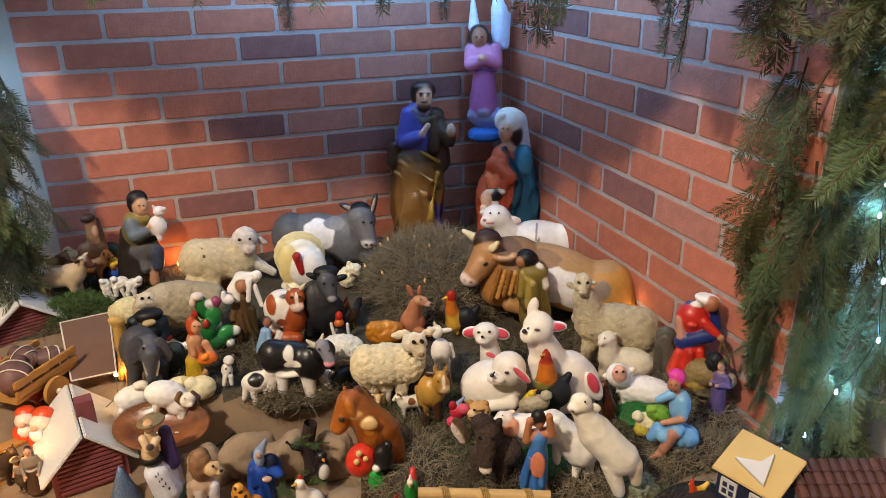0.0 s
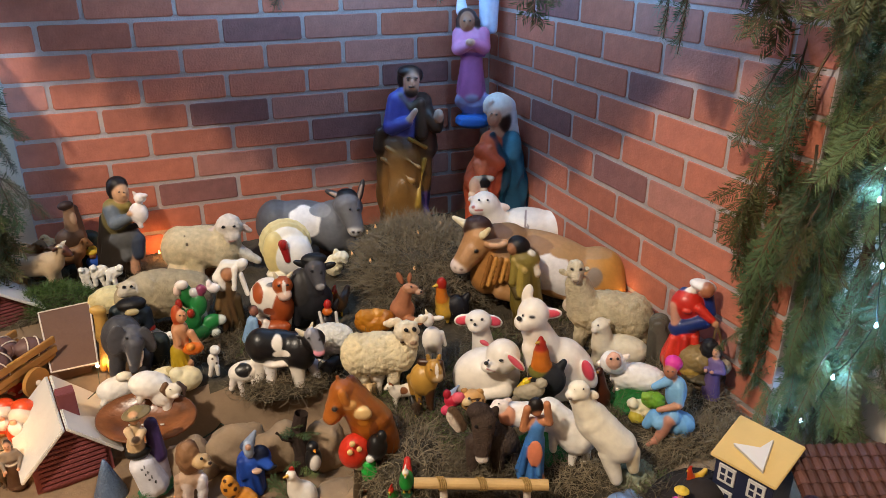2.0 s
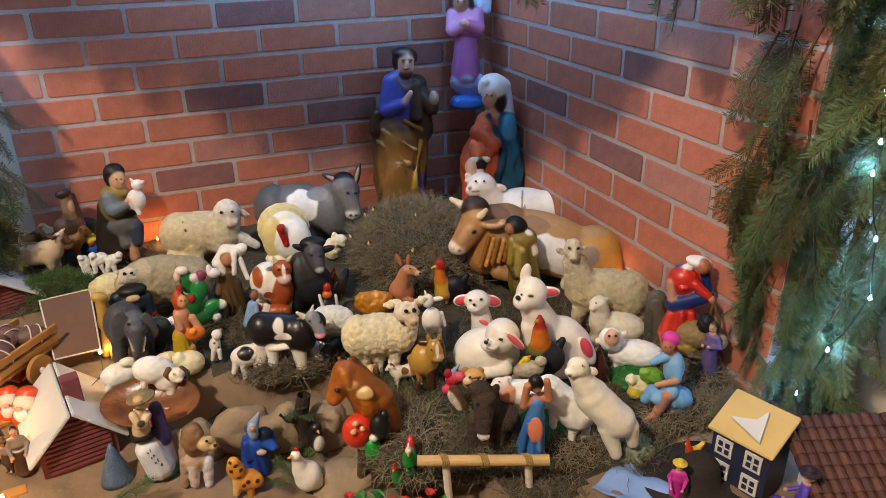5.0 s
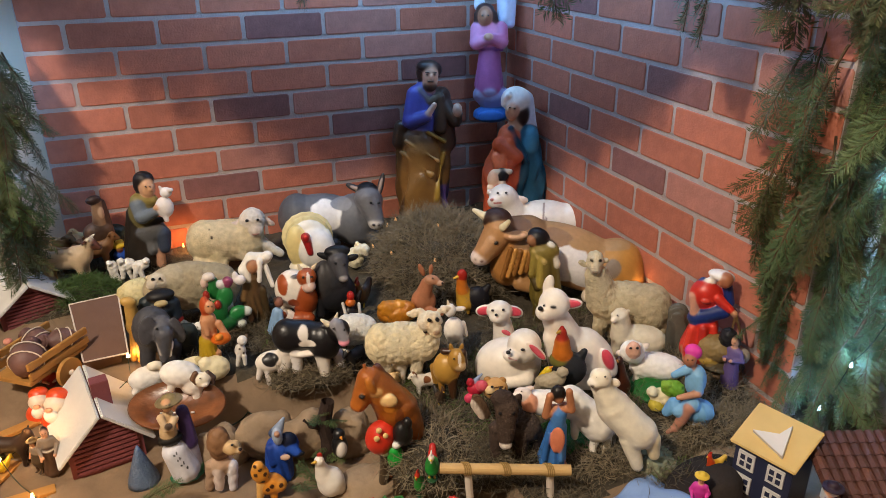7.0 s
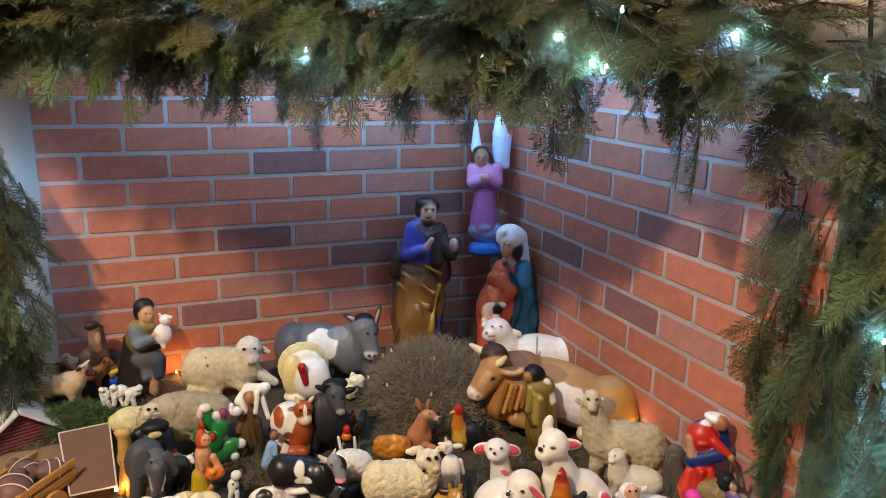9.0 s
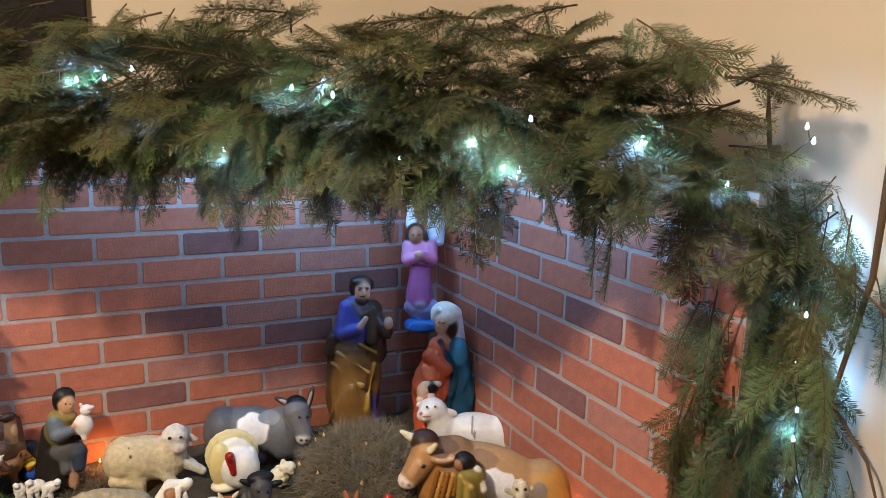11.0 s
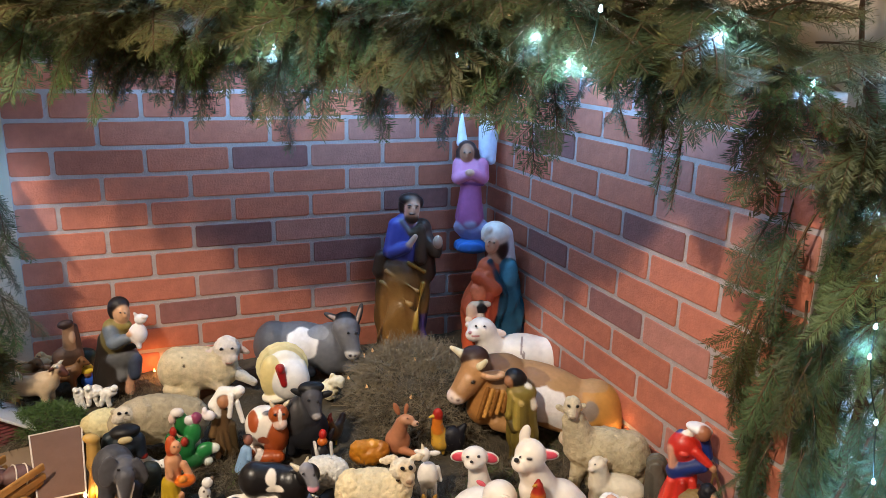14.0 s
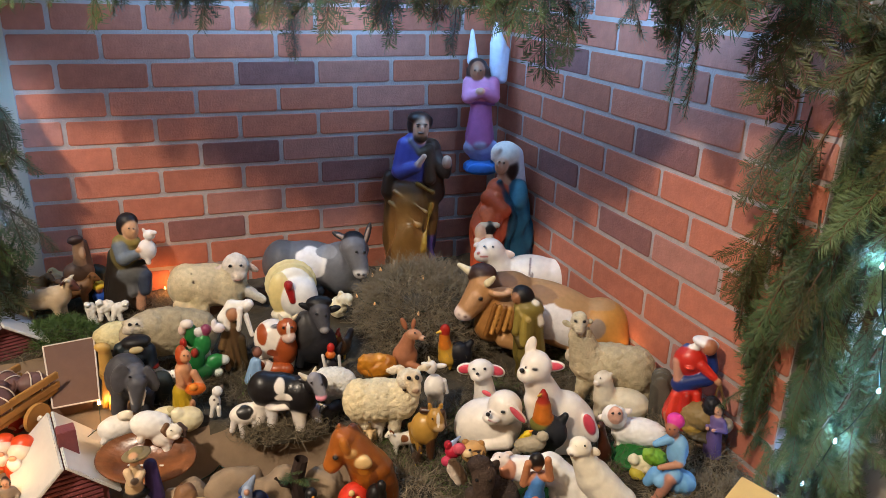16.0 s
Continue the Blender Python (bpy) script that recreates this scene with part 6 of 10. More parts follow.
fig("lying_sheep", [E((-0.067, 0, 0.445), (0.522, 0.313, 0.334), hexa("dcc9a2"), k=0.061), E((-0.332, 0, 0.466), (0.27, 0.296, 0.337), hexa("d6c49c"), k=0.061), E((0.256, -0.043, 0.415), (0.296, 0.261, 0.322), hexa("dfcfaa"), k=0.061), C((0.312, -0.052, 0.551), (0.397, -0.087, 0.736), 0.226, 0.191, hexa("dfcfaa"), 0.061), E((0.398, -0.13, 0.78), (0.183, 0.165, 0.186), hexa("e8ddce"), k=0.03), E((0.418, -0.226, 0.659), (0.113, 0.104, 0.104), hexa("ecdfd0"), k=0.03), E((0.617, -0.087, 0.707), (0.13, 0.035, 0.052), hexa("e6d0c2"), (0, 32, 0), k=0.01), E((0.176, -0.087, 0.739), (0.104, 0.035, 0.04), hexa("e6d0c2"), (0, -12, 0), k=0.01), C((0.518, -0.104, 0.345), (0.766, -0.157, 0.177), 0.096, 0.052, hexa("e4dccc"), 0.013), E((0.78, -0.157, 0.147), (0.043, 0.035, 0.035), hexa("3a2c24"), k=0.01), C((-0.175, -0.191, 0.3), (-0.139, -0.243, 0.037), 0.139, 0.096, hexa("d6c49a"), 0.03), C((-0.463, -0.209, 0.241), (-0.114, -0.261, 0.172), 0.078, 0.07, hexa("dcc9a2"), 0.03), C((0.188, -0.209, 0.288), (0.331, -0.261, 0.138), 0.096, 0.07, hexa("d9c8a8"), 0.03), E((0.413, -0.313, 0.611), (0.043, 0.026, 0.015), hexa("c89a8c"), k=0.01), E((0.472, -0.296, 0.831), (0.022, 0.022, 0.017), BLACK, k=0.004), E((0.311, -0.287, 0.832), (0.022, 0.022, 0.017), BLACK, k=0.004)], FELT, 0.162, -0.524, -0.179, 0.790, -3, "large lying cream sheep ornament by the brick wall", "sheep", group="sheep and lambs", paint=[((-0.241, -0.348, 0.736), (0.026, 0.174, 0.035), hexa("5a4a3a")), ((-0.146, -0.348, 0.749), (0.022, 0.174, 0.026), hexa("5a4a3a")), ((-0.226, -0.348, 0.618), (0.026, 0.174, 0.026), hexa("5a4a3a"))], cells=95, relief=lambda p: wool(p, 0.006, 42))
fig("turkey_ornament", [E((0.038, 0.095, 0.619), (0.429, 0.067, 0.441), hexa("e6daa6"), k=0.03), E((0.054, 0.048, 0.606), (0.371, 0.076, 0.387), hexa("d2c48c"), k=0.02), E((0.069, 0, 0.594), (0.314, 0.114, 0.343), hexa("f4f0e4"), k=0.03), E((0.163, -0.114, 0.459), (0.314, 0.248, 0.338), hexa("f2eee6"), k=0.067), E((-0.141, -0.057, 0.517), (0.19, 0.152, 0.372), hexa("ecd894"), k=0.033), E((-0.082, -0.057, 0.151), (0.229, 0.171, 0.097), hexa("f0e8d0"), k=0.033), C((0, -0.305, 0.767), (0.056, -0.343, 0.499), 0.076, 0.048, hexa("a82020"), 0.014), E((0.007, -0.362, 0.77), (0.057, 0.048, 0.081), hexa("a82020"), k=0.01), E((0.35, -0.038, 0.561), (0.095, 0.114, 0.203), hexa("f0ead8"), k=0.033)], GLAZE, 0.146, -0.348, -0.287, 0.790, -9, "white ceramic turkey with fanned tail and red wattle", "turkey", cells=80, relief=lambda p: 0.003 * np.sin(26 * np.arctan2(p[..., 0], p[..., 2] - 0.4)) * (p[..., 1] > 0))
fig("pale_lamb", [E((-0.044, 0, 0.37), (0.267, 0.233, 0.313), hexa("ece2c0"), k=0.058), E((0.166, -0.133, 0.666), (0.2, 0.167, 0.167), hexa("f0e8cc"), k=0.058), E((0.043, -0.067, 0.754), (0.083, 0.067, 0.125), hexa("e8dcb8"), (0, -20, 0), k=0.02), E((0.289, -0.2, 0.579), (0.083, 0.067, 0.067), hexa("e0d0b0"), k=0.02)], PLASTER, 0.084, -0.230, -0.315, 0.790, -13, "pale cream lamb figurine beside the moss mound", "sheep", group="sheep and lambs", cells=57, relief=lambda p: wool(p, 0.02, 30))
fig("dark_donkey", [E((0.028, 0, 0.383), (0.304, 0.24, 0.301), hexa("232327"), k=0.056), E((-0.089, -0.064, 0.602), (0.176, 0.192, 0.292), hexa("3c3a3a"), k=0.028), C((0.043, -0.048, 0.616), (0.113, -0.096, 0.888), 0.192, 0.144, hexa("38383c"), 0.028), C((0.114, -0.144, 0.927), (0.162, -0.256, 0.721), 0.128, 0.08, hexa("4a4a50"), 0.028), E((0.109, -0.08, 1.033), (0.176, 0.104, 0.083), hexa("111114"), k=0.028), E((-0.047, -0.08, 0.964), (0.136, 0.04, 0.048), hexa("151517"), (0, 25, 0), k=0.01), E((0.291, -0.08, 0.915), (0.112, 0.04, 0.05), hexa("151517"), (0, -15, 0), k=0.01), C((-0.171, -0.128, 0.356), (-0.174, -0.144, 0.126), 0.072, 0.056, hexa("1c1c20"), 0.028), C((0.133, -0.112, 0.288), (0.133, -0.128, 0.082), 0.072, 0.056, hexa("1c1c20"), 0.028), E((0.166, -0.32, 0.718), (0.064, 0.048, 0.048), hexa("8a8684"), k=0.01), E((0.064, -0.28, 0.943), (0.02, 0.02, 0.015), BLACK, k=0.004), E((0.189, -0.264, 0.907), (0.02, 0.02, 0.015), BLACK, k=0.004)], PLASTER, 0.156, -0.338, -0.516, 0.781, -11, "dark grey donkey figurine with raised ears", "donkey", cells=80)
fig("brown_and_white_cow", [E((-0.02, 0, 0.664), (0.337, 0.295, 0.375), WHITE, k=0.074), E((0.184, -0.105, 0.526), (0.242, 0.253, 0.358), hexa("a04a1e"), k=0.074), E((0.236, -0.253, 0.992), (0.179, 0.158, 0.171), hexa("a8501f"), k=0.037), E((0.257, -0.337, 0.838), (0.126, 0.105, 0.119), hexa("e8c8b8"), k=0.037), E((0.031, -0.147, 0.957), (0.116, 0.042, 0.055), hexa("5a5a62"), (0, -15, 0), k=0.013), E((0.439, -0.147, 0.95), (0.084, 0.042, 0.055), hexa("5a5a62"), (0, 15, 0), k=0.013), C((-0.185, -0.042, 0.429), (-0.227, -0.063, 0.116), 0.095, 0.074, WHITE, 0.037), C((0.264, -0.147, 0.303), (0.254, -0.168, 0.079), 0.095, 0.074, WHITE, 0.037), C((0.063, -0.189, 0.354), (0.042, -0.211, 0.133), 0.095, 0.074, hexa("8a3c16"), 0.037), C((0.134, -0.232, 1.163), (0.102, -0.232, 1.244), 0.042, 0.021, hexa("d8c8a8"), 0.016), C((0.37, -0.232, 1.156), (0.425, -0.232, 1.216), 0.042, 0.021, hexa("d8c8a8"), 0.016), E((0.165, -0.411, 1.065), (0.027, 0.027, 0.02), BLACK, k=0.004), E((0.32, -0.411, 1.056), (0.027, 0.027, 0.02), BLACK, k=0.004)], GLAZE, 0.117, -0.419, -0.508, 0.782, -7, "glossy brown and white cow figurine", "cow", paint=[((-0.208, -0.211, 0.861), (0.095, 0.316, 0.189), hexa("a04a1e")), ((0.257, -0.421, 1.014), (0.032, 0.147, 0.147), hexa("f0e4da")), ((-0.049, -0.316, 0.505), (0.105, 0.211, 0.084), hexa("8a3c16"))], cells=80)
fig("small_calf", [E((0.255, 0, 0.505), (0.571, 0.333, 0.302), hexa("a04a1e"), k=0.083), E((-0.354, 0, 0.65), (0.381, 0.31, 0.341), hexa("f0e6da"), k=0.083), E((0.617, -0.19, 0.528), (0.238, 0.214, 0.245), hexa("9a4418"), k=0.083), E((-0.493, -0.19, 0.934), (0.214, 0.19, 0.19), hexa("f0e6da"), k=0.029)], GLAZE, 0.051, -0.429, -0.541, 0.779, -7, "small lying brown and white calf", "calf", paint=[((-0.455, -0.238, 0.874), (0.143, 0.286, 0.214), hexa("8a3c16"))], cells=54)
fig("child_in_blue", [E((0.196, -0.032, 1.025), (0.129, 0.129, 0.15), hexa("8a5a48"), k=0.019), E((0.175, 0.016, 1.093), (0.129, 0.129, 0.084), hexa("3a2418"), k=0.019), C((0.12, 0, 0.714), (0, 0, 0.149), 0.145, 0.21, hexa("86a8cc"), 0.056), C((0.214, -0.097, 0.786), (0.214, -0.161, 0.513), 0.065, 0.065, hexa("86a8cc"), 0.024)], PLASTER, 0.074, -0.474, -0.547, 0.779, -5, "small child figurine in pale blue", "figurine", cells=58)
fig("lamb_carrier", [E((0.062, -0.051, 0.923), (0.093, 0.093, 0.104), hexa("a87450"), k=0.03), E((0.059, -0.008, 0.949), (0.11, 0.102, 0.091), hexa("2c1c14"), k=0.03), C((-0.076, 0, 0.866), (0.055, 0.034, 1.031), 0.085, 0.085, hexa("e8e4da"), 0.03), C((0.055, 0.034, 1.031), (0.258, 0.017, 1.008), 0.085, 0.085, hexa("e8e4da"), 0.03), E((0.284, -0.034, 1.062), (0.085, 0.076, 0.076), hexa("f0ece4"), k=0.03), C((0.172, -0.085, 1.011), (0.128, -0.136, 0.715), 0.042, 0.034, hexa("ece8e0"), 0.013), C((0.241, -0.051, 0.895), (0.31, -0.085, 0.588), 0.042, 0.034, hexa("ece8e0"), 0.013), C((-0.046, -0.051, 0.876), (-0.033, -0.102, 0.743), 0.051, 0.042, hexa("e0d8cc"), 0.013), C((0.016, 0, 0.706), (-0.007, 0, 0.222), 0.127, 0.169, hexa("5c4428"), 0.03), C((0.137, -0.017, 0.509), (0.124, -0.017, 0.093), 0.085, 0.11, hexa("48381f"), 0.03), C((-0.055, -0.068, 0.676), (-0.133, -0.102, 0.428), 0.059, 0.051, hexa("6a5030"), 0.013), C((-0.021, -0.085, 0.288), (-0.06, -0.119, 0.104), 0.059, 0.051, hexa("8a6446"), 0.013)], PLASTER, 0.144, -0.506, -0.478, 0.784, -4, "brown shepherd figurine with a white lamb on the shoulders", "figurine", cells=80, relief=lambda p: folds(p, 0.012, 9, 0.6))
fig("cactus_ornament", [E((0.008, 0, 0.061), (0.382, 0.182, 0.037), hexa("4a3c28"), k=0.011), E((-0.064, 0, 0.817), (0.109, 0.082, 0.203), hexa("1c6a30"), k=0.032), E((0.089, -0.073, 0.664), (0.127, 0.082, 0.192), hexa("22783a"), (0, 10, 0), k=0.032), E((-0.212, -0.073, 0.553), (0.109, 0.082, 0.181), hexa("1a6230"), (0, -15, 0), k=0.032), E((-0.042, -0.127, 0.467), (0.145, 0.091, 0.201), hexa("1e6e34"), k=0.032), E((0.237, -0.073, 0.342), (0.164, 0.091, 0.127), hexa("237a3c"), (0, -25, 0), k=0.032), E((0.046, -0.109, 0.215), (0.182, 0.109, 0.132), hexa("175a2a"), k=0.032), E((-0.119, -0.036, 1.04), (0.1, 0.073, 0.073), hexa("e8dcd0"), k=0.011), E((-0.198, -0.036, 0.947), (0.055, 0.055, 0.088), hexa("e4c8b8"), k=0.011), E((0.344, -0.036, 0.908), (0.1, 0.073, 0.084), hexa("f0e8e4"), (0, 20, 0), k=0.032), E((0.285, -0.036, 0.987), (0.045, 0.045, 0.079), hexa("f0e8e4"), k=0.011), E((0.155, -0.055, 0.911), (0.082, 0.073, 0.096), hexa("8a3a5a"), k=0.032), E((0.052, -0.055, 0.89), (0.073, 0.064, 0.075), hexa("d8d4d0"), k=0.011), E((-0.194, -0.127, 0.765), (0.055, 0.055, 0.088), hexa("a02418"), k=0.011), E((-0.044, -0.2, 0.614), (0.055, 0.055, 0.077), hexa("a03020"), k=0.011), E((0.386, -0.073, 0.352), (0.091, 0.064, 0.087), hexa("e0e4dc"), k=0.032), E((0.282, -0.091, 0.156), (0.082, 0.064, 0.075), hexa("cfd4c8"), k=0.011)], GLAZE, 0.131, -0.575, -0.501, 0.782, -1, "green paddle cactus ornament with white and red flowers", "cactus", cells=85)
fig("white_dove", [E((0.067, -0.241, 0.657), (0.155, 0.155, 0.281), hexa("d4d8d4"), k=0.06), E((0.086, -0.31, 0.973), (0.121, 0.121, 0.142), hexa("dfe2de"), k=0.021), C((0.075, -0.172, 0.427), (0.11, -0.138, 0.169), 0.138, 0.138, hexa("b8bcb8"), 0.06), C((-0.01, -0.379, 1.007), (-0.077, -0.414, 0.999), 0.052, 0.026, hexa("c8a040"), 0.026)], GLAZE, 0.070, -0.563, -0.475, 0.790, -2, "small white ceramic bird among the cactus", "bird", cells=55)
fig("basket_woman", [E((0.059, 0, 0.992), (0.082, 0.082, 0.165), hexa("b0481c"), k=0.029), E((0.116, -0.057, 0.999), (0.074, 0.066, 0.098), hexa("d0946c"), k=0.029), C((0.068, 0, 0.782), (0.057, 0, 0.535), 0.115, 0.107, hexa("c48c64"), 0.029), C((0.013, 0, 0.434), (0.008, 0, 0.171), 0.123, 0.131, hexa("b0921c"), 0.029), C((0.2, -0.049, 0.714), (0.303, -0.098, 0.476), 0.057, 0.041, hexa("c48c64"), 0.012), C((-0.004, -0.066, 0.787), (0.027, -0.131, 0.615), 0.049, 0.041, hexa("c48c64"), 0.012), E((0.202, -0.131, 0.5), (0.139, 0.09, 0.09), hexa("d4681a"), k=0.029), E((0.167, -0.197, 0.572), (0.057, 0.049, 0.049), hexa("e08a30"), k=0.01), C((0.121, -0.049, 0.238), (0.108, -0.066, 0.031), 0.057, 0.041, hexa("c48c64"), 0.012), C((-0.034, -0.049, 0.229), (-0.072, -0.066, 0.077), 0.057, 0.041, hexa("c48c64"), 0.012), E((0.095, -0.123, 1.046), (0.012, 0.012, 0.009), BLACK, k=0.004), E((0.145, -0.123, 1.035), (0.012, 0.012, 0.009), BLACK, k=0.004)], PLASTER, 0.135, -0.615, -0.618, 0.774, 1, "woman figurine in yellow skirt carrying an orange basket", "figurine", cells=80, relief=lambda p: folds(p, 0.014, 10, 0.4))
fig("grey_elephant", [E((0.002, 0, 0.523), (0.234, 0.207, 0.296), hexa("434348"), k=0.048), E((0.1, -0.138, 0.554), (0.152, 0.152, 0.188), hexa("5a5a60"), k=0.024), C((0.107, -0.262, 0.556), (0.062, -0.303, 0.253), 0.11, 0.055, hexa("505056"), 0.024), C((0.03, -0.303, 0.478), (0.035, -0.331, 0.338), 0.021, 0.014, WHITE, 0.01), C((0.18, -0.29, 0.444), (0.134, -0.317, 0.286), 0.021, 0.014, WHITE, 0.01), E((-0.067, -0.221, 0.627), (0.103, 0.028, 0.191), hexa("4c4c52"), (0, 12, 0), k=0.024), E((0.268, -0.193, 0.538), (0.076, 0.028, 0.183), hexa("4c4c52"), (0, -12, 0), k=0.024), C((-0.091, -0.055, 0.329), (-0.128, -0.055, 0.102), 0.097, 0.083, hexa("404046"), 0.024), C((0.211, 0.041, 0.207), (0.178, 0.041, -0.011), 0.09, 0.076, hexa("3a3a40"), 0.024), C((0.386, 0.138, 0.284), (0.398, 0.138, -0.09), 0.138, 0.11, hexa("2a302c"), 0.024), E((0.037, -0.297, 0.669), (0.017, 0.017, 0.012), BLACK, k=0.004), E((0.184, -0.283, 0.623), (0.017, 0.017, 0.012), BLACK, k=0.004)], PLASTER, 0.160, -0.710, -0.580, 0.777, 5, "dark grey elephant figurine with white tusks", "elephant", cells=95, relief=lambda p: wool(p, 0.003, 60))
fig("elephant_rider", [E((-0.096, 0, 0.119), (0.425, 0.3, 0.331), hexa("182026"), k=0.087), E((-0.051, -0.05, 0.427), (0.312, 0.212, 0.147), hexa("121012"), k=0.044), E((-0.06, -0.275, 0.329), (0.15, 0.075, 0.075), hexa("b4a276"), k=0.015), C((-0.367, -0.05, 0.306), (-0.469, -0.125, -0.009), 0.15, 0.137, hexa("16242a"), 0.044), C((0.188, -0.05, 0.175), (0.23, -0.125, -0.124), 0.15, 0.125, hexa("16202c"), 0.044), E((0.277, -0.175, -0.168), (0.087, 0.075, 0.075), hexa("8a2018"), k=0.015), E((-0.122, -0.275, 0.08), (0.2, 0.1, 0.13), hexa("10161a"), k=0.044)], PLASTER, 0.092, -0.685, -0.490, 0.850, 3, "dark-haired figurine in dark clothes riding the elephant", "figurine", cells=76)
fig("golden_horse", [E((0.166, 0.109, 0.629), (0.273, 0.182, 0.252), hexa("a8823e"), k=0.064), C((0.026, 0, 0.743), (0.02, -0.055, 1.112), 0.118, 0.091, hexa("b8924a"), 0.032), E((0.004, -0.091, 1.173), (0.127, 0.082, 0.082), hexa("c09a50"), (0, 20, 0), k=0.032), C((0.087, -0.055, 0.549), (0.023, -0.073, 0.077), 0.082, 0.055, hexa("c08c3a"), 0.014), C((0.001, 0, 0.596), (-0.083, 0, 0.1), 0.073, 0.055, hexa("a87830"), 0.014), C((0.217, 0.091, 0.437), (0.142, 0.091, -0.02), 0.082, 0.064, hexa("8a6428"), 0.032)], METALLIC, 0.125, -0.749, -0.517, 0.756, 6, "gold-coloured horse figurine beside the elephant", "horse", cells=104)
fig("cream_sheep", [E((0.056, 0, 0.512), (0.581, 0.419, 0.379), hexa("e6d8a4"), k=0.113), E((-0.31, -0.065, 0.54), (0.226, 0.226, 0.265), hexa("dcca92"), k=0.056), C((-0.28, -0.194, 0.344), (-0.337, -0.226, 0.194), 0.097, 0.081, hexa("c8b478"), 0.024), C((0.22, -0.194, 0.256), (0.205, -0.226, 0.094), 0.097, 0.081, hexa("c8b478"), 0.024)], FELT, 0.079, -0.744, -0.307, 0.779, 5, "small yellowish cream sheep behind the elephant", "sheep", group="sheep and lambs", cells=58, relief=lambda p: wool(p, 0.012, 34))
fig("lying_ram", [E((-0.044, 0, 0.578), (0.655, 0.345, 0.391), hexa("b0a182"), k=0.064), E((0.412, 0, 0.486), (0.382, 0.327, 0.373), hexa("b3a486"), k=0.064), C((-0.245, -0.109, 0.767), (-0.402, -0.182, 0.813), 0.236, 0.155, hexa("b9ab8e"), 0.032), E((-0.448, -0.236, 0.837), (0.155, 0.127, 0.127), hexa("d2c6ae"), k=0.032), E((-0.529, -0.327, 0.839), (0.082, 0.073, 0.073), hexa("d8ccb8"), k=0.011), E((-0.321, -0.164, 0.865), (0.082, 0.036, 0.048), hexa("c2b498"), (0, 20, 0), k=0.011), E((-0.564, -0.164, 0.894), (0.064, 0.036, 0.036), hexa("c2b498"), (0, -20, 0), k=0.011), C((-0.289, -0.218, 0.407), (-0.568, -0.273, 0.445), 0.109, 0.073, hexa("a89a7c"), 0.032), E((0.372, -0.182, 0.317), (0.309, 0.2, 0.2), hexa("a89a7c"), k=0.032), E((-0.405, -0.373, 0.938), (0.017, 0.017, 0.013), BLACK, k=0.004), E((-0.506, -0.355, 0.941), (0.017, 0.017, 0.013), BLACK, k=0.004)], FELT, 0.135, -0.631, -0.414, 0.787, 1, "large lying tan ram ornament", "sheep", group="sheep and lambs", cells=100, relief=lambda p: wool(p, 0.007, 44))
fig("shepherd_statue", [E((0.006, 0, 0.959), (0.097, 0.086, 0.086), hexa("1a1210"), k=0.02), E((0.026, -0.051, 0.886), (0.074, 0.069, 0.102), hexa("d0a078"), k=0.02), E((-0.023, 0.011, 0.903), (0.074, 0.074, 0.094), hexa("1a1210"), k=0.02), E((0.058, -0.114, 0.89), (0.017, 0.017, 0.024), hexa("d0a078"), k=0.007), C((0.002, -0.011, 0.82), (-0.015, 0, 0.743), 0.051, 0.057, hexa("c8987a"), 0.02), E((-0.044, 0, 0.631), (0.137, 0.114, 0.193), hexa("6e6238")), C((-0.084, -0.023, 0.762), (0.056, -0.046, 0.759), 0.069, 0.051, hexa("8a7a40"), 0.02), C((-0.08, -0.046, 0.728), (-0.065, -0.091, 0.619), 0.074, 0.069, hexa("66707a"), 0.02), C((-0.067, -0.114, 0.616), (0.055, -0.171, 0.674), 0.063, 0.046, hexa("66707a"), 0.02), E((0.096, -0.194, 0.721), (0.051, 0.029, 0.029), hexa("d0a078"), k=0.007), C((-0.049, -0.069, 0.526), (0.124, -0.08, 0.554), 0.029, 0.029, hexa("1c1814"), 0.009), E((0.002, -0.023, 0.416), (0.149, 0.103, 0.13), hexa("585858"), k=0.02), C((-0.019, -0.034, 0.388), (-0.009, -0.046, 0.257), 0.08, 0.074, hexa("686868"), 0.02), C((0.089, -0.057, 0.39), (0.089, -0.069, 0.26), 0.08, 0.069, hexa("3a4252"), 0.02), C((0.044, -0.069, 0.238), (0.041, -0.069, 0.053), 0.046, 0.034, hexa("c8987a"), 0.009), C((-0.132, 0.046, 0.606), (-0.202, 0.046, 0.072), 0.08, 0.114, hexa("221b13"), 0.02), C((-0.074, 0.023, 0.377), (-0.105, 0.023, 0.062), 0.114, 0.114, hexa("281f16"), 0.04), E((0.151, -0.171, 0.705), (0.086, 0.069, 0.108), hexa("ece4e0"), k=0.02), E((0.184, -0.189, 0.86), (0.057, 0.051, 0.051), hexa("f0eae6"), k=0.02), E((0.221, -0.217, 0.886), (0.034, 0.029, 0.022), hexa("e8dcd4"), k=0.007), C((0.142, -0.194, 0.627), (0.15, -0.206, 0.583), 0.029, 0.023, hexa("ece4e0"), 0.009), E((0.149, -0.183, 0.892), (0.017, 0.017, 0.046), hexa("e0d4cc"), (0, -25, 0), k=0.007), E((0.013, -0.126, 0.923), (0.009, 0.009, 0.007), BLACK, k=0.004), E((0.052, -0.126, 0.917), (0.009, 0.009, 0.007), BLACK, k=0.004)], PLASTER, 0.246, -0.697, -0.122, 0.790, 3, "shepherd statuette in grey and olive holding a white lamb", "statue", cells=150, relief=lambda p: drape(p, 0.005, 60, 20, 0.6))
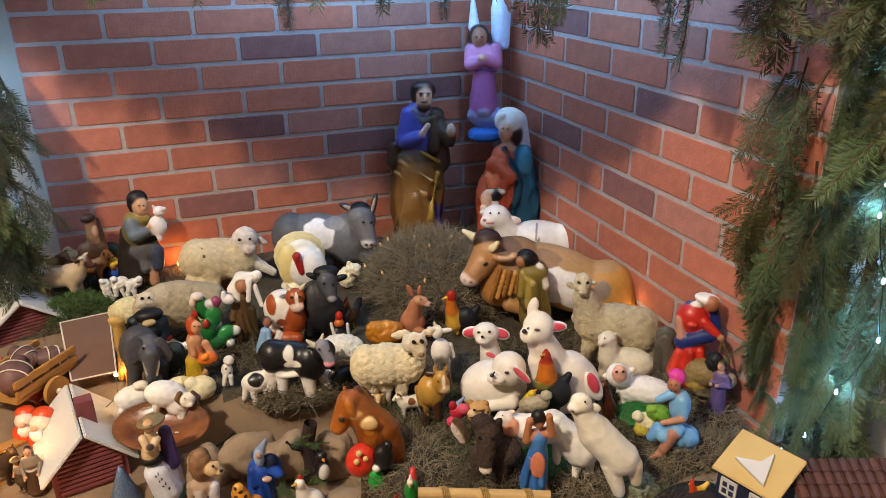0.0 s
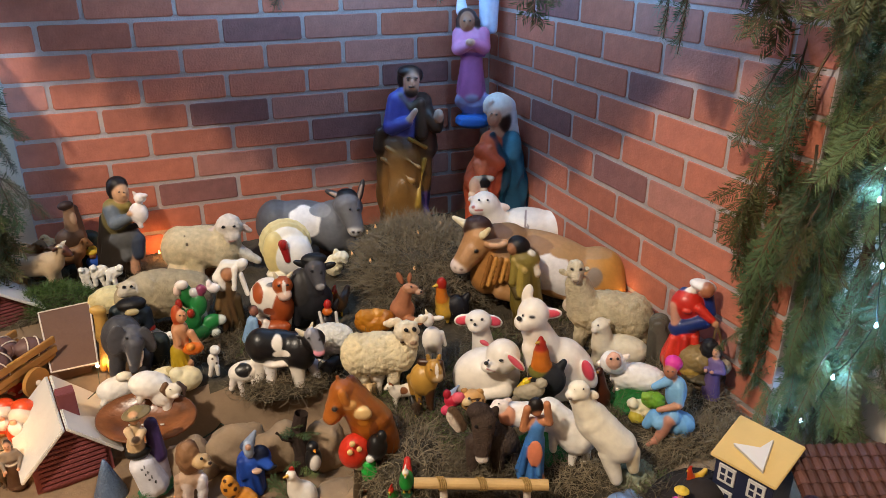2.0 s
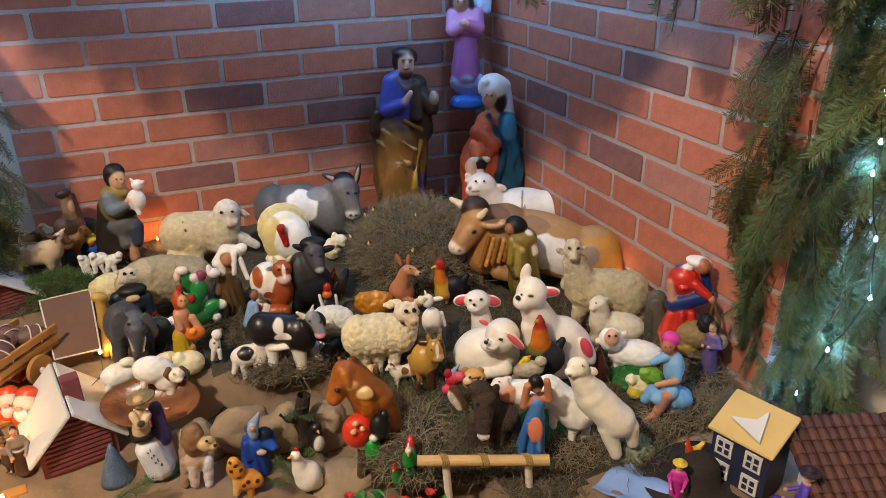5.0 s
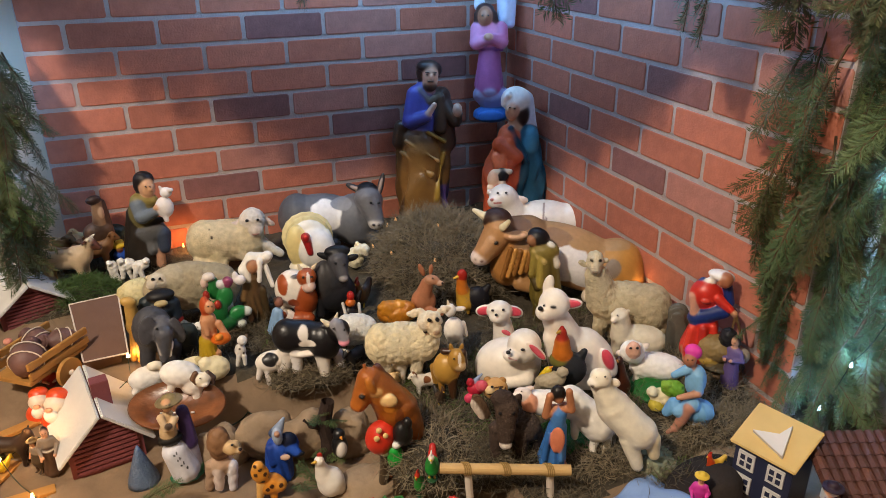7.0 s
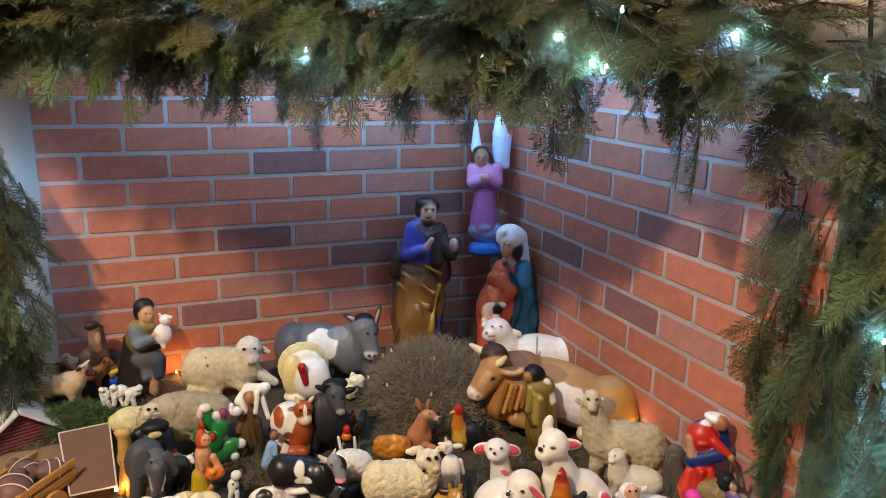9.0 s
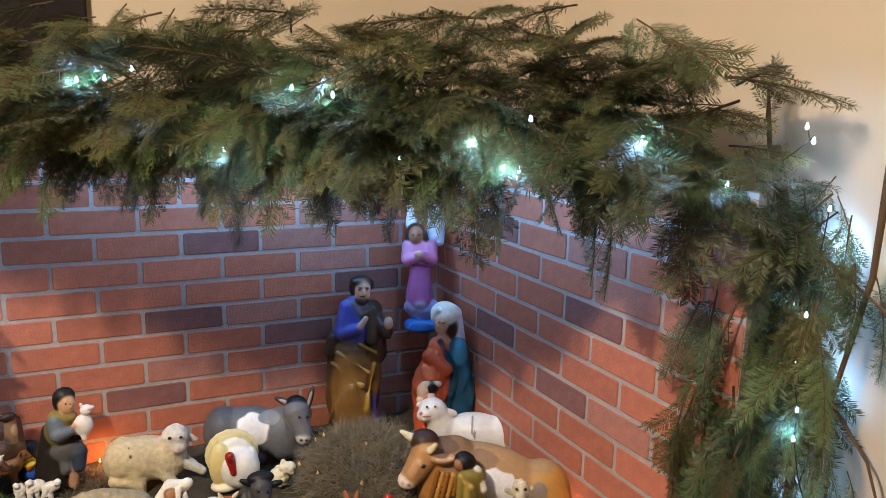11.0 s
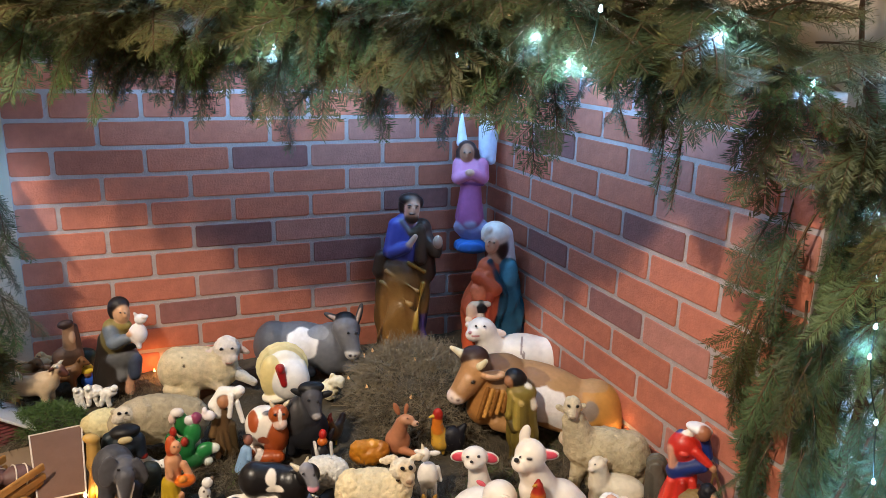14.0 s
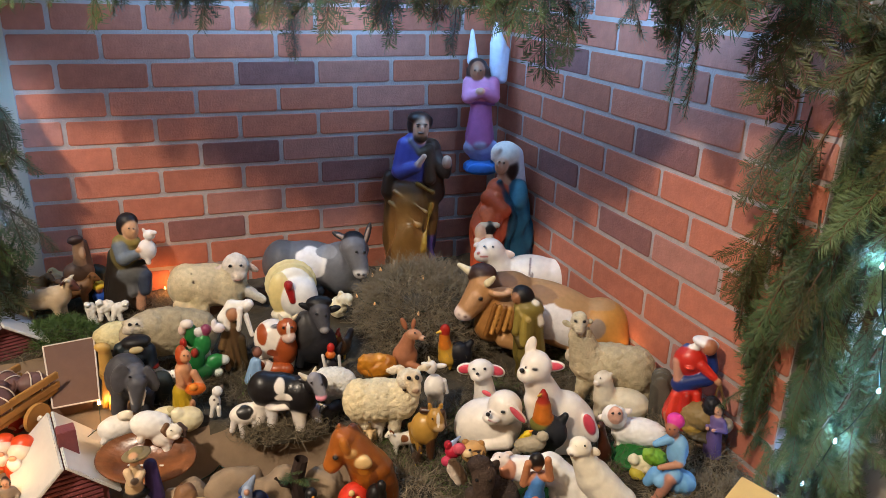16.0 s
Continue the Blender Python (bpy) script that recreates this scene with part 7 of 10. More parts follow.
fig("boy_with_straw_hat", [E((0.055, 0, 0.853), (0.25, 0.25, 0.119), hexa("d0ae2c"), (0, -8, 0), k=0.025), E((0.074, 0.021, 0.953), (0.146, 0.146, 0.121), hexa("dcbc3a"), k=0.025), E((0.028, -0.125, 0.75), (0.125, 0.125, 0.125), hexa("8a5a3c"), k=0.025), E((0.077, 0, 0.441), (0.292, 0.208, 0.257), hexa("2752ae"), k=0.073), C((0.268, -0.083, 0.479), (0.407, -0.125, 0.421), 0.083, 0.062, hexa("2752ae"), 0.031)], PLASTER, 0.068, -0.785, -0.071, 0.790, 6, "boy figurine in blue with yellow straw hat", "figurine", cells=54)
fig("small_lamb", [E((0.016, 0, 0.795), (0.25, 0.222, 0.287), hexa("ece6da"), k=0.097), E((-0.097, -0.167, 1.071), (0.139, 0.139, 0.139), hexa("f0ece2"), k=0.033), C((0.057, -0.111, 0.649), (0.224, -0.111, 0.026), 0.111, 0.083, hexa("ece6da"), 0.042), C((-0.074, -0.111, 0.619), (-0.062, -0.111, 0.125), 0.097, 0.083, hexa("ece6da"), 0.042)], PLASTER, 0.049, -0.799, -0.161, 0.790, 6, "small white lamb figurine by the moss bush", "sheep", group="sheep and lambs", cells=54, relief=lambda p: wool(p, 0.02, 26))
fig("small_lamb", [E((0.025, 0, 0.731), (0.444, 0.278, 0.311), hexa("ece6da"), k=0.097), E((-0.211, -0.167, 1.033), (0.167, 0.167, 0.167), hexa("f0ece2"), k=0.033), C((0.071, -0.111, 0.462), (0.152, -0.111, 0.044), 0.111, 0.083, hexa("ece6da"), 0.042), C((-0.22, -0.167, 0.551), (-0.244, -0.167, 0.129), 0.111, 0.083, hexa("ece6da"), 0.042)], PLASTER, 0.049, -0.768, -0.154, 0.790, 5, "small white lamb figurine by the moss bush", "sheep", group="sheep and lambs", cells=54, relief=lambda p: wool(p, 0.02, 26))
fig("small_lamb", [E((0.015, 0, 0.703), (0.389, 0.25, 0.25), hexa("ece6da"), k=0.097), E((0.299, -0.167, 0.955), (0.167, 0.139, 0.139), hexa("f0ece2"), k=0.033), C((-0.03, -0.111, 0.485), (0.03, -0.111, 0.073), 0.111, 0.083, hexa("ece6da"), 0.042), C((-0.226, -0.111, 0.528), (-0.334, -0.111, 0.185), 0.111, 0.083, hexa("ece6da"), 0.042)], PLASTER, 0.049, -0.736, -0.167, 0.790, 4, "small white lamb figurine by the moss bush", "sheep", group="sheep and lambs", cells=54, relief=lambda p: wool(p, 0.02, 26))
fig("brown_camel", [E((0.055, -0.05, 0.976), (0.163, 0.1, 0.1), hexa("33221e"), (0, -8, 0), k=0.015), C((0.097, 0, 0.887), (0.088, 0, 0.414), 0.113, 0.138, hexa("8a6a50"), 0.044), C((0.205, 0.05, 0.852), (0.225, 0.05, 0.342), 0.088, 0.125, hexa("4a342a"), 0.044), E((0.036, 0, 0.196), (0.325, 0.2, 0.256), hexa("5a4232"), k=0.044), C((-0.084, -0.075, 0.18), (-0.13, -0.075, 0.055), 0.075, 0.062, hexa("4a342a"), 0.019), E((0.14, -0.075, 0.668), (0.075, 0.062, 0.158), hexa("c0a084"), k=0.015)], PLASTER, 0.110, -0.824, -0.078, 0.870, 7, "dark brown camel figurine by the brick wall", "camel", cells=76)
fig("dark_green_figure", [E((0.045, 0, 0.585), (0.387, 0.258, 0.295), hexa("1a261a"), k=0.056), C((0.072, 0, 0.406), (0.034, 0, 0.028), 0.323, 0.29, hexa("151f15"), 0.056), E((-0.158, -0.065, 0.923), (0.145, 0.129, 0.148), hexa("2a1e18"), k=0.056)], PLASTER, 0.089, -0.796, -0.030, 0.812, 6, "dark green seated figurine by the brick wall", "figurine", cells=58)
fig("black_and_white_cow", [E((-0.13, 0, 0.808), (0.383, 0.225, 0.237), hexa("141316"), (0, 5, 0), k=0.058), E((-0.316, 0, 0.836), (0.208, 0.217, 0.252), hexa("141316"), k=0.058), E((0.207, -0.067, 0.703), (0.25, 0.242, 0.3), hexa("141316"), k=0.058), E((0.421, -0.183, 0.925), (0.167, 0.142, 0.165), hexa("141316"), k=0.029), C((0.394, -0.233, 1.048), (0.483, -0.3, 0.836), 0.092, 0.075, hexa("8e8e96"), 0.029), E((0.479, -0.317, 0.791), (0.083, 0.075, 0.063), hexa("e494a6"), k=0.01), C((0.273, -0.183, 1.047), (0.193, -0.183, 1.122), 0.042, 0.021, hexa("d8ccb0"), 0.013), C((0.386, -0.183, 1.094), (0.425, -0.183, 1.197), 0.033, 0.017, hexa("d8ccb0"), 0.013), E((0.246, -0.183, 1.005), (0.083, 0.033, 0.033), hexa("2a2a30"), (0, 12, 0), k=0.01), C((0.159, -0.15, 0.572), (0.188, -0.2, 0.062), 0.117, 0.067, WHITE, 0.029), C((0.383, -0.033, 0.437), (0.431, -0.067, 0.227), 0.092, 0.067, hexa("d4d4dc"), 0.029), C((-0.345, 0, 0.616), (-0.398, 0, 0.165), 0.108, 0.067, WHITE, 0.029), C((-0.196, -0.083, 0.643), (-0.222, -0.117, 0.202), 0.1, 0.067, hexa("e8e4e0"), 0.029), E((-0.075, -0.083, 0.587), (0.233, 0.15, 0.067), WHITE, k=0.029), E((0.346, -0.342, 1.044), (0.021, 0.021, 0.015), BLACK, k=0.004), E((0.493, -0.308, 0.985), (0.021, 0.021, 0.015), BLACK, k=0.004)], GLAZE, 0.132, -0.428, -0.707, 0.749, -8, "glossy black and white cow figurine", "cow", paint=[((-0.08, -0.333, 0.994), (0.1, 0.25, 0.183), WHITE), ((-0.127, -0.333, 1.152), (0.083, 0.217, 0.083), WHITE), ((-0.053, -0.333, 0.781), (0.133, 0.217, 0.067), WHITE)], cells=95)
fig("black_and_white_calf", [E((0.071, 0, 0.673), (0.354, 0.22, 0.237), WHITE, k=0.043), C((0.265, -0.049, 0.777), (0.393, -0.098, 0.935), 0.171, 0.146, WHITE, 0.043), E((0.427, -0.146, 0.971), (0.195, 0.146, 0.146), WHITE, (0, -10, 0), k=0.043), E((0.602, -0.171, 0.868), (0.122, 0.098, 0.079), hexa("d8808a"), (0, 10, 0), k=0.015), C((-0.171, -0.049, 0.612), (-0.247, -0.049, 0.344), 0.085, 0.061, hexa("e8e0d8"), 0.018), C((0.236, -0.122, 0.546), (0.257, -0.146, 0.07), 0.085, 0.061, hexa("e8e0d8"), 0.018), C((-0.041, -0.098, 0.559), (-0.034, -0.122, 0.204), 0.085, 0.061, hexa("e8e0d8"), 0.018), E((0.292, -0.073, 1.065), (0.098, 0.037, 0.049), hexa("ece0d8"), (0, -30, 0), k=0.015), E((0.461, -0.305, 1.113), (0.031, 0.031, 0.022), BLACK, k=0.004)], GLAZE, 0.090, -0.508, -0.687, 0.740, -4, "black and white calf figurine looking up", "calf", paint=[((0.025, -0.244, 0.833), (0.183, 0.244, 0.171), BLACK), ((0.276, -0.171, 1.097), (0.073, 0.122, 0.061), hexa("c8b8ac"))], cells=70)
fig("white_patterned_sheep", [E((-0.026, 0, 0.726), (0.6, 0.371, 0.411), hexa("ece8dc"), k=0.1), E((-0.361, -0.057, 0.713), (0.257, 0.257, 0.296), hexa("e6e0d2"), k=0.05), C((-0.115, -0.143, 0.479), (-0.136, -0.171, 0.171), 0.114, 0.086, hexa("d8d0c0"), 0.021), C((0.301, -0.086, 0.4), (0.297, -0.114, 0.088), 0.114, 0.086, hexa("d8d0c0"), 0.021)], FELT, 0.080, -0.329, -0.675, 0.770, -12, "white sheep figurine with scalloped fleece", "sheep", group="sheep and lambs", cells=80, relief=lambda p: wool(p, 0.013, 38))
fig("woolly_sheep", [E((-0.001, 0, 0.647), (0.492, 0.295, 0.307), hexa("e6d8b4"), k=0.057), E((-0.295, 0, 0.647), (0.221, 0.262, 0.309), hexa("e2d2aa"), k=0.057), E((0.31, -0.049, 0.694), (0.23, 0.246, 0.293), hexa("e8dab6"), k=0.057), E((0.398, -0.18, 1.091), (0.172, 0.139, 0.139), hexa("e6dcc6"), k=0.029), C((0.419, -0.23, 1.109), (0.472, -0.328, 0.994), 0.115, 0.082, hexa("dcc8a6"), 0.029), E((0.21, -0.131, 1.207), (0.123, 0.041, 0.053), hexa("e8d8bc"), (0, -14, 0), k=0.01), E((0.607, -0.115, 1.219), (0.098, 0.033, 0.044), hexa("e8d8bc"), (0, -8, 0), k=0.01), C((0.276, -0.18, 1.151), (0.337, -0.246, 0.954), 0.012, 0.012, DARKBROWN, 0.012), C((-0.208, -0.066, 0.459), (-0.224, -0.082, 0.11), 0.107, 0.074, hexa("d8ccb0"), 0.029), C((0.205, -0.115, 0.462), (0.194, -0.148, 0.125), 0.098, 0.074, hexa("d8ccb0"), 0.029), C((-0.051, 0.033, 0.357), (-0.045, 0.033, 0.078), 0.098, 0.074, hexa("c8bc9e"), 0.029), E((0.476, -0.393, 1.015), (0.041, 0.025, 0.025), hexa("9a7a62"), k=0.01), E((0.383, -0.352, 1.198), (0.021, 0.021, 0.015), BLACK, k=0.004), E((0.499, -0.32, 1.181), (0.021, 0.021, 0.015), BLACK, k=0.004)], FELT, 0.133, -0.268, -0.794, 0.762, -16, "large standing woolly cream sheep with a collar", "sheep", group="sheep and lambs", cells=115, relief=lambda p: wool(p, 0.010, 56))
fig("white_kid", [E((0.005, 0, 0.623), (0.212, 0.188, 0.297), WHITE, k=0.041), E((-0.072, -0.071, 1.123), (0.118, 0.118, 0.15), WHITE, k=0.041), E((0.122, -0.047, 1.146), (0.129, 0.047, 0.055), hexa("ece4d8"), (0, -5, 0), k=0.014), E((-0.196, -0.047, 1.176), (0.082, 0.047, 0.047), hexa("ece4d8"), (0, 15, 0), k=0.014), C((-0.067, -0.071, 0.425), (-0.07, -0.094, 0.102), 0.071, 0.059, WHITE, 0.018), C((0.131, -0.047, 0.435), (0.141, -0.071, 0.098), 0.071, 0.059, WHITE, 0.018), C((-0.104, -0.071, 1.265), (-0.126, -0.047, 1.342), 0.035, 0.018, hexa("d8c8a8"), 0.018), C((0.191, 0.047, 0.752), (0.26, 0.047, 0.484), 0.059, 0.047, WHITE, 0.018)], PLASTER, 0.098, -0.143, -0.750, 0.765, -21, "small white goat kid seen from behind", "goat", cells=80)
fig("lying_deer", [E((-0.011, 0, 0.43), (0.239, 0.196, 0.265), hexa("b4744e"), k=0.038), C((-0.031, -0.043, 0.514), (0.061, -0.087, 0.855), 0.174, 0.12, hexa("b87a58"), 0.038), E((0.156, -0.152, 0.955), (0.152, 0.098, 0.098), hexa("c08a68"), (0, 15, 0), k=0.038), E((0.301, -0.196, 0.902), (0.076, 0.054, 0.054), hexa("caa084"), k=0.013), E((-0.037, -0.043, 1.118), (0.054, 0.043, 0.135), hexa("a86a48"), (0, -22, 0), k=0.013), E((0.14, -0.087, 1.145), (0.043, 0.043, 0.11), hexa("a86a48"), (0, 8, 0), k=0.013), C((0.08, -0.152, 0.327), (0.322, -0.217, 0.269), 0.087, 0.054, hexa("b07048"), 0.016), E((0.352, -0.239, 0.922), (0.022, 0.022, 0.022), BLACK, k=0.013), E((0.166, -0.261, 1.043), (0.021, 0.021, 0.015), BLACK, k=0.004)], PLASTER, 0.114, -0.155, -0.606, 0.775, -19, "orange-brown deer figurine before the moss mound", "deer", cells=75)
fig("amber_glass_hen", [E((0.02, 0, 0.524), (0.654, 0.423, 0.423), hexa("b8741c"), k=0.067), E((-0.292, -0.115, 0.779), (0.308, 0.25, 0.275), hexa("c07e22"), k=0.067), E((0.42, -0.077, 0.628), (0.269, 0.25, 0.325), hexa("a8661a"), k=0.067), E((0.088, -0.077, 0.863), (0.269, 0.173, 0.173), hexa("c8882a"), k=0.067), E((-0.453, -0.154, 0.552), (0.173, 0.154, 0.203), hexa("b06c18"), k=0.067)], GLAZE, 0.063, -0.220, -0.604, 0.775, -16, "amber glazed lying hen figurine before the moss mound", "hen", cells=54, relief=lambda p: wool(p, 0.02, 24))
fig("bright_rooster", [E((-0.235, -0.048, 0.935), (0.107, 0.083, 0.142), hexa("a82416"), k=0.042), C((-0.247, -0.024, 0.807), (-0.224, -0.024, 0.572), 0.107, 0.131, hexa("c8701c"), 0.042), C((-0.225, 0, 0.56), (-0.178, 0, 0.295), 0.143, 0.19, hexa("c89a34"), 0.042), E((0.082, 0.024, 0.337), (0.262, 0.19, 0.309), hexa("141218"), k=0.042), C((0.199, 0.048, 0.471), (0.315, 0.048, 0.643), 0.119, 0.06, hexa("141218"), 0.018), C((-0.338, -0.095, 0.92), (-0.407, -0.119, 0.905), 0.036, 0.018, hexa("d8b040"), 0.018), C((-0.107, -0.048, 0.187), (-0.107, -0.048, 0.053), 0.048, 0.036, hexa("b89030"), 0.018)], PLASTER, 0.106, -0.042, -0.616, 0.774, -23, "rooster figurine with orange neck and black tail", "rooster", cells=79)
fig("rooster_figurine", [E((0.096, -0.1, 1.056), (0.117, 0.117, 0.159), hexa("b02018"), k=0.02), E((0.082, -0.133, 0.854), (0.15, 0.133, 0.133), hexa("c8641c"), k=0.02), E((0.027, 0, 0.415), (0.267, 0.233, 0.298), hexa("1a181e"), k=0.058), C((-0.144, -0.133, 0.839), (-0.075, -0.233, 0.478), 0.05, 0.05, hexa("e0dcd4"), 0.025), C((0.323, -0.067, 0.757), (0.346, -0.133, 0.38), 0.05, 0.05, hexa("d8d4cc"), 0.025), C((0.286, 0.1, 0.841), (0.398, 0.1, 1.071), 0.1, 0.05, hexa("1a181e"), 0.025)], GLAZE, 0.073, -0.317, -0.569, 0.777, -12, "dark rooster figurine with red comb", "rooster", cells=57)
fig("tan_pony", [E((0.007, 0, 0.589), (0.231, 0.222, 0.289), hexa("ba8e3e"), k=0.065), E((0.169, -0.13, 0.818), (0.139, 0.13, 0.208), hexa("b08438"), k=0.032), E((0.22, -0.204, 0.739), (0.093, 0.083, 0.083), hexa("c0a074"), k=0.032), C((-0.212, 0.056, 0.579), (-0.18, 0.056, 0.286), 0.065, 0.046, hexa("a87c34"), 0.014), C((-0.096, 0.019, 0.418), (-0.073, 0, 0.091), 0.074, 0.046, hexa("a87c34"), 0.014), C((0.095, -0.111, 0.447), (0.101, -0.13, 0.134), 0.083, 0.065, hexa("4a2c18"), 0.032), C((-0.043, -0.037, 0.931), (0.276, -0.13, 0.961), 0.056, 0.046, hexa("3e2414"), 0.014), C((0.276, -0.13, 0.961), (0.312, -0.13, 0.731), 0.046, 0.037, hexa("3e2414"), 0.014), E((0.082, -0.074, 1.014), (0.037, 0.028, 0.089), hexa("a87c34"), (0, -15, 0), k=0.011), E((0.243, -0.074, 1.01), (0.037, 0.028, 0.089), hexa("a87c34"), (0, 15, 0), k=0.011), E((0.114, -0.269, 0.929), (0.019, 0.019, 0.013), BLACK, k=0.004)], GLAZE, 0.113, -0.208, -0.875, 0.760, -20, "tan pony figurine with dark mane", "pony", paint=[((0.21, -0.278, 0.912), (0.028, 0.111, 0.148), hexa("f0e4d4"))], cells=80)
fig("pink_eared_lamb", [E((-0.098, -0.111, 0.984), (0.204, 0.167, 0.18), WHITE, k=0.032), E((-0.139, -0.222, 0.923), (0.12, 0.093, 0.079), hexa("f0e7da"), k=0.032), E((-0.331, -0.056, 0.956), (0.157, 0.037, 0.107), hexa("f0e7da"), (0, -12, 0), k=0.032), E((-0.339, -0.093, 0.966), (0.12, 0.028, 0.075), hexa("dc4a5c"), (0, -12, 0), k=0.004), E((0.133, -0.056, 0.951), (0.157, 0.037, 0.107), hexa("f0e7da"), (0, 18, 0), k=0.032), E((0.141, -0.093, 0.972), (0.12, 0.028, 0.075), hexa("dc4a5c"), (0, 18, 0), k=0.004), C((-0.051, -0.037, 0.75), (-0.009, -0.019, 0.47), 0.148, 0.185, WHITE, 0.032), E((0.031, 0, 0.291), (0.231, 0.204, 0.254), WHITE, k=0.065), E((-0.147, -0.315, 1.025), (0.028, 0.028, 0.021), BLACK, k=0.004), C((-0.095, -0.148, 0.304), (-0.11, -0.167, 0.135), 0.083, 0.074, WHITE, 0.032), E((-0.211, -0.259, 1.072), (0.025, 0.025, 0.018), BLACK, k=0.004), E((-0.036, -0.259, 1.087), (0.025, 0.025, 0.018), BLACK, k=0.004)], GLAZE, 0.123, -0.052, -0.800, 0.762, -26, "glossy white lamb ornament with pink ears", "sheep", group="sheep and lambs", cells=85)
fig("pink_eared_lying_lamb", [E((-0.029, 0, 0.502), (0.509, 0.393, 0.406), hexa("eee4d5"), k=0.062), E((-0.29, -0.036, 0.431), (0.268, 0.286, 0.312), hexa("eee4d5"), k=0.062), E((0.2, -0.268, 0.982), (0.259, 0.232, 0.271), hexa("f0e7da"), k=0.062), E((0.019, -0.446, 0.91), (0.143, 0.125, 0.097), hexa("f0e7da"), k=0.031), E((0.38, -0.464, 1.015), (0.205, 0.036, 0.071), hexa("f0e7da"), (0, 46, 0), k=0.011), E((0.388, -0.5, 1.018), (0.17, 0.027, 0.045), hexa("dc5a68"), (0, 46, 0), k=0.004), E((-0.083, -0.179, 1.141), (0.08, 0.027, 0.04), hexa("dc5a68"), (0, 28, 0), k=0.011), C((0.252, -0.321, 0.421), (-0.088, -0.393, 0.372), 0.125, 0.089, hexa("eee4d5"), 0.031), E((-0.039, -0.589, 1.046), (0.036, 0.036, 0.03), BLACK, k=0.004), E((0.173, -0.509, 1.053), (0.036, 0.027, 0.015), BLACK, k=0.004), E((-0.008, -0.545, 1.067), (0.018, 0.018, 0.018), BLACK, k=0.004), C((-0.029, -0.571, 0.939), (0.087, -0.554, 0.894), 0.011, 0.011, hexa("b07a74"), 0.003)], GLAZE, 0.120, -0.085, -0.894, 0.760, -27, "glossy white lying lamb ornament with pink ears", "sheep", group="sheep and lambs", cells=105)
fig("pink_eared_sitting_lamb", [E((-0.224, -0.133, 0.932), (0.133, 0.123, 0.145), hexa("f0e7da"), k=0.036), E((-0.293, -0.205, 0.889), (0.082, 0.077, 0.077), hexa("f0e7da"), k=0.018), E((-0.328, -0.277, 0.957), (0.023, 0.021, 0.021), BLACK, k=0.004), E((-0.223, -0.251, 0.969), (0.023, 0.015, 0.012), BLACK, k=0.004), E((-0.303, -0.246, 0.974), (0.01, 0.01, 0.01), BLACK, k=0.004), E((-0.093, -0.103, 0.939), (0.113, 0.026, 0.053), hexa("f0e7da"), (0, -6, 0), k=0.018), E((-0.088, -0.128, 0.948), (0.092, 0.015, 0.036), hexa("d8465a"), (0, -6, 0), k=0.004), E((-0.282, -0.092, 1.094), (0.046, 0.031, 0.097), hexa("f0e7da"), (0, 12, 0), k=0.018), C((-0.2, -0.082, 0.764), (-0.092, -0.031, 0.502), 0.123, 0.174, hexa("eee4d5"), 0.036), E((0.027, 0, 0.398), (0.215, 0.205, 0.246), hexa("eee4d5"), (0, 28, 0), k=0.036), E((0.156, 0.021, 0.305), (0.174, 0.185, 0.243), hexa("eee4d5"), k=0.036), C((-0.21, -0.113, 0.596), (-0.16, -0.144, 0.316), 0.097, 0.077, hexa("eee4d5"), 0.018), E((0.278, -0.113, 0.392), (0.067, 0.051, 0.145), hexa("f0e8e0"), (0, -22, 0), k=0.018), E((0.268, -0.154, 0.452), (0.046, 0.031, 0.104), hexa("d84a5c"), (0, -22, 0), k=0.006), C((0.116, -0.123, 0.206), (-0.077, -0.174, 0.17), 0.092, 0.062, hexa("eee4d5"), 0.018)], GLAZE, 0.209, 0.029, -0.942, 0.760, -33, "tall glossy white sitting lamb ornament with pink ears", "sheep", group="sheep and lambs", cells=125)
fig("red_necked_rooster", [C((-0.121, 0, 1.351), (-0.113, 0, 1.198), 0.07, 0.104, hexa("9a2818"), 0.03), C((-0.112, 0, 1.179), (-0.103, 0, 1.004), 0.113, 0.148, hexa("c06a1c"), 0.03), E((-0.114, 0, 0.885), (0.174, 0.139, 0.111), hexa("6c6a30"), k=0.03), E((-0.005, 0.035, 0.715), (0.287, 0.209, 0.285), hexa("24262a"), k=0.061), C((-0.011, 0, 0.536), (0, 0, 0), 0.139, 0.122, hexa("3a3426"), 0.03), C((0.123, 0.07, 0.806), (0.228, 0.07, 1.014), 0.104, 0.052, hexa("1c1e22"), 0.013), C((-0.169, -0.07, 1.396), (-0.208, -0.087, 1.374), 0.026, 0.013, hexa("c8a040"), 0.013), E((-0.124, 0, 1.408), (0.043, 0.026, 0.062), hexa("a01c14"), k=0.01)], PLASTER, 0.118, -0.017, -0.987, 0.760, -32, "large rooster figurine with red head and dark body", "rooster", cells=80)
fig("brown_duck", [C((-0.145, 0, 1.045), (-0.047, 0, 0.568), 0.106, 0.152, hexa("46200e"), 0.053), E((0, 0, 0.361), (0.197, 0.167, 0.311), hexa("3c1c0e"), k=0.053), E((-0.166, -0.03, 1.148), (0.106, 0.106, 0.128), hexa("3a1a0c"), k=0.018), C((-0.236, -0.121, 1.176), (-0.288, -0.152, 1.135), 0.045, 0.023, hexa("a87838"), 0.023)], GLAZE, 0.070, 0.099, -0.998, 0.760, -37, "slim dark brown bird figurine", "bird", cells=62)
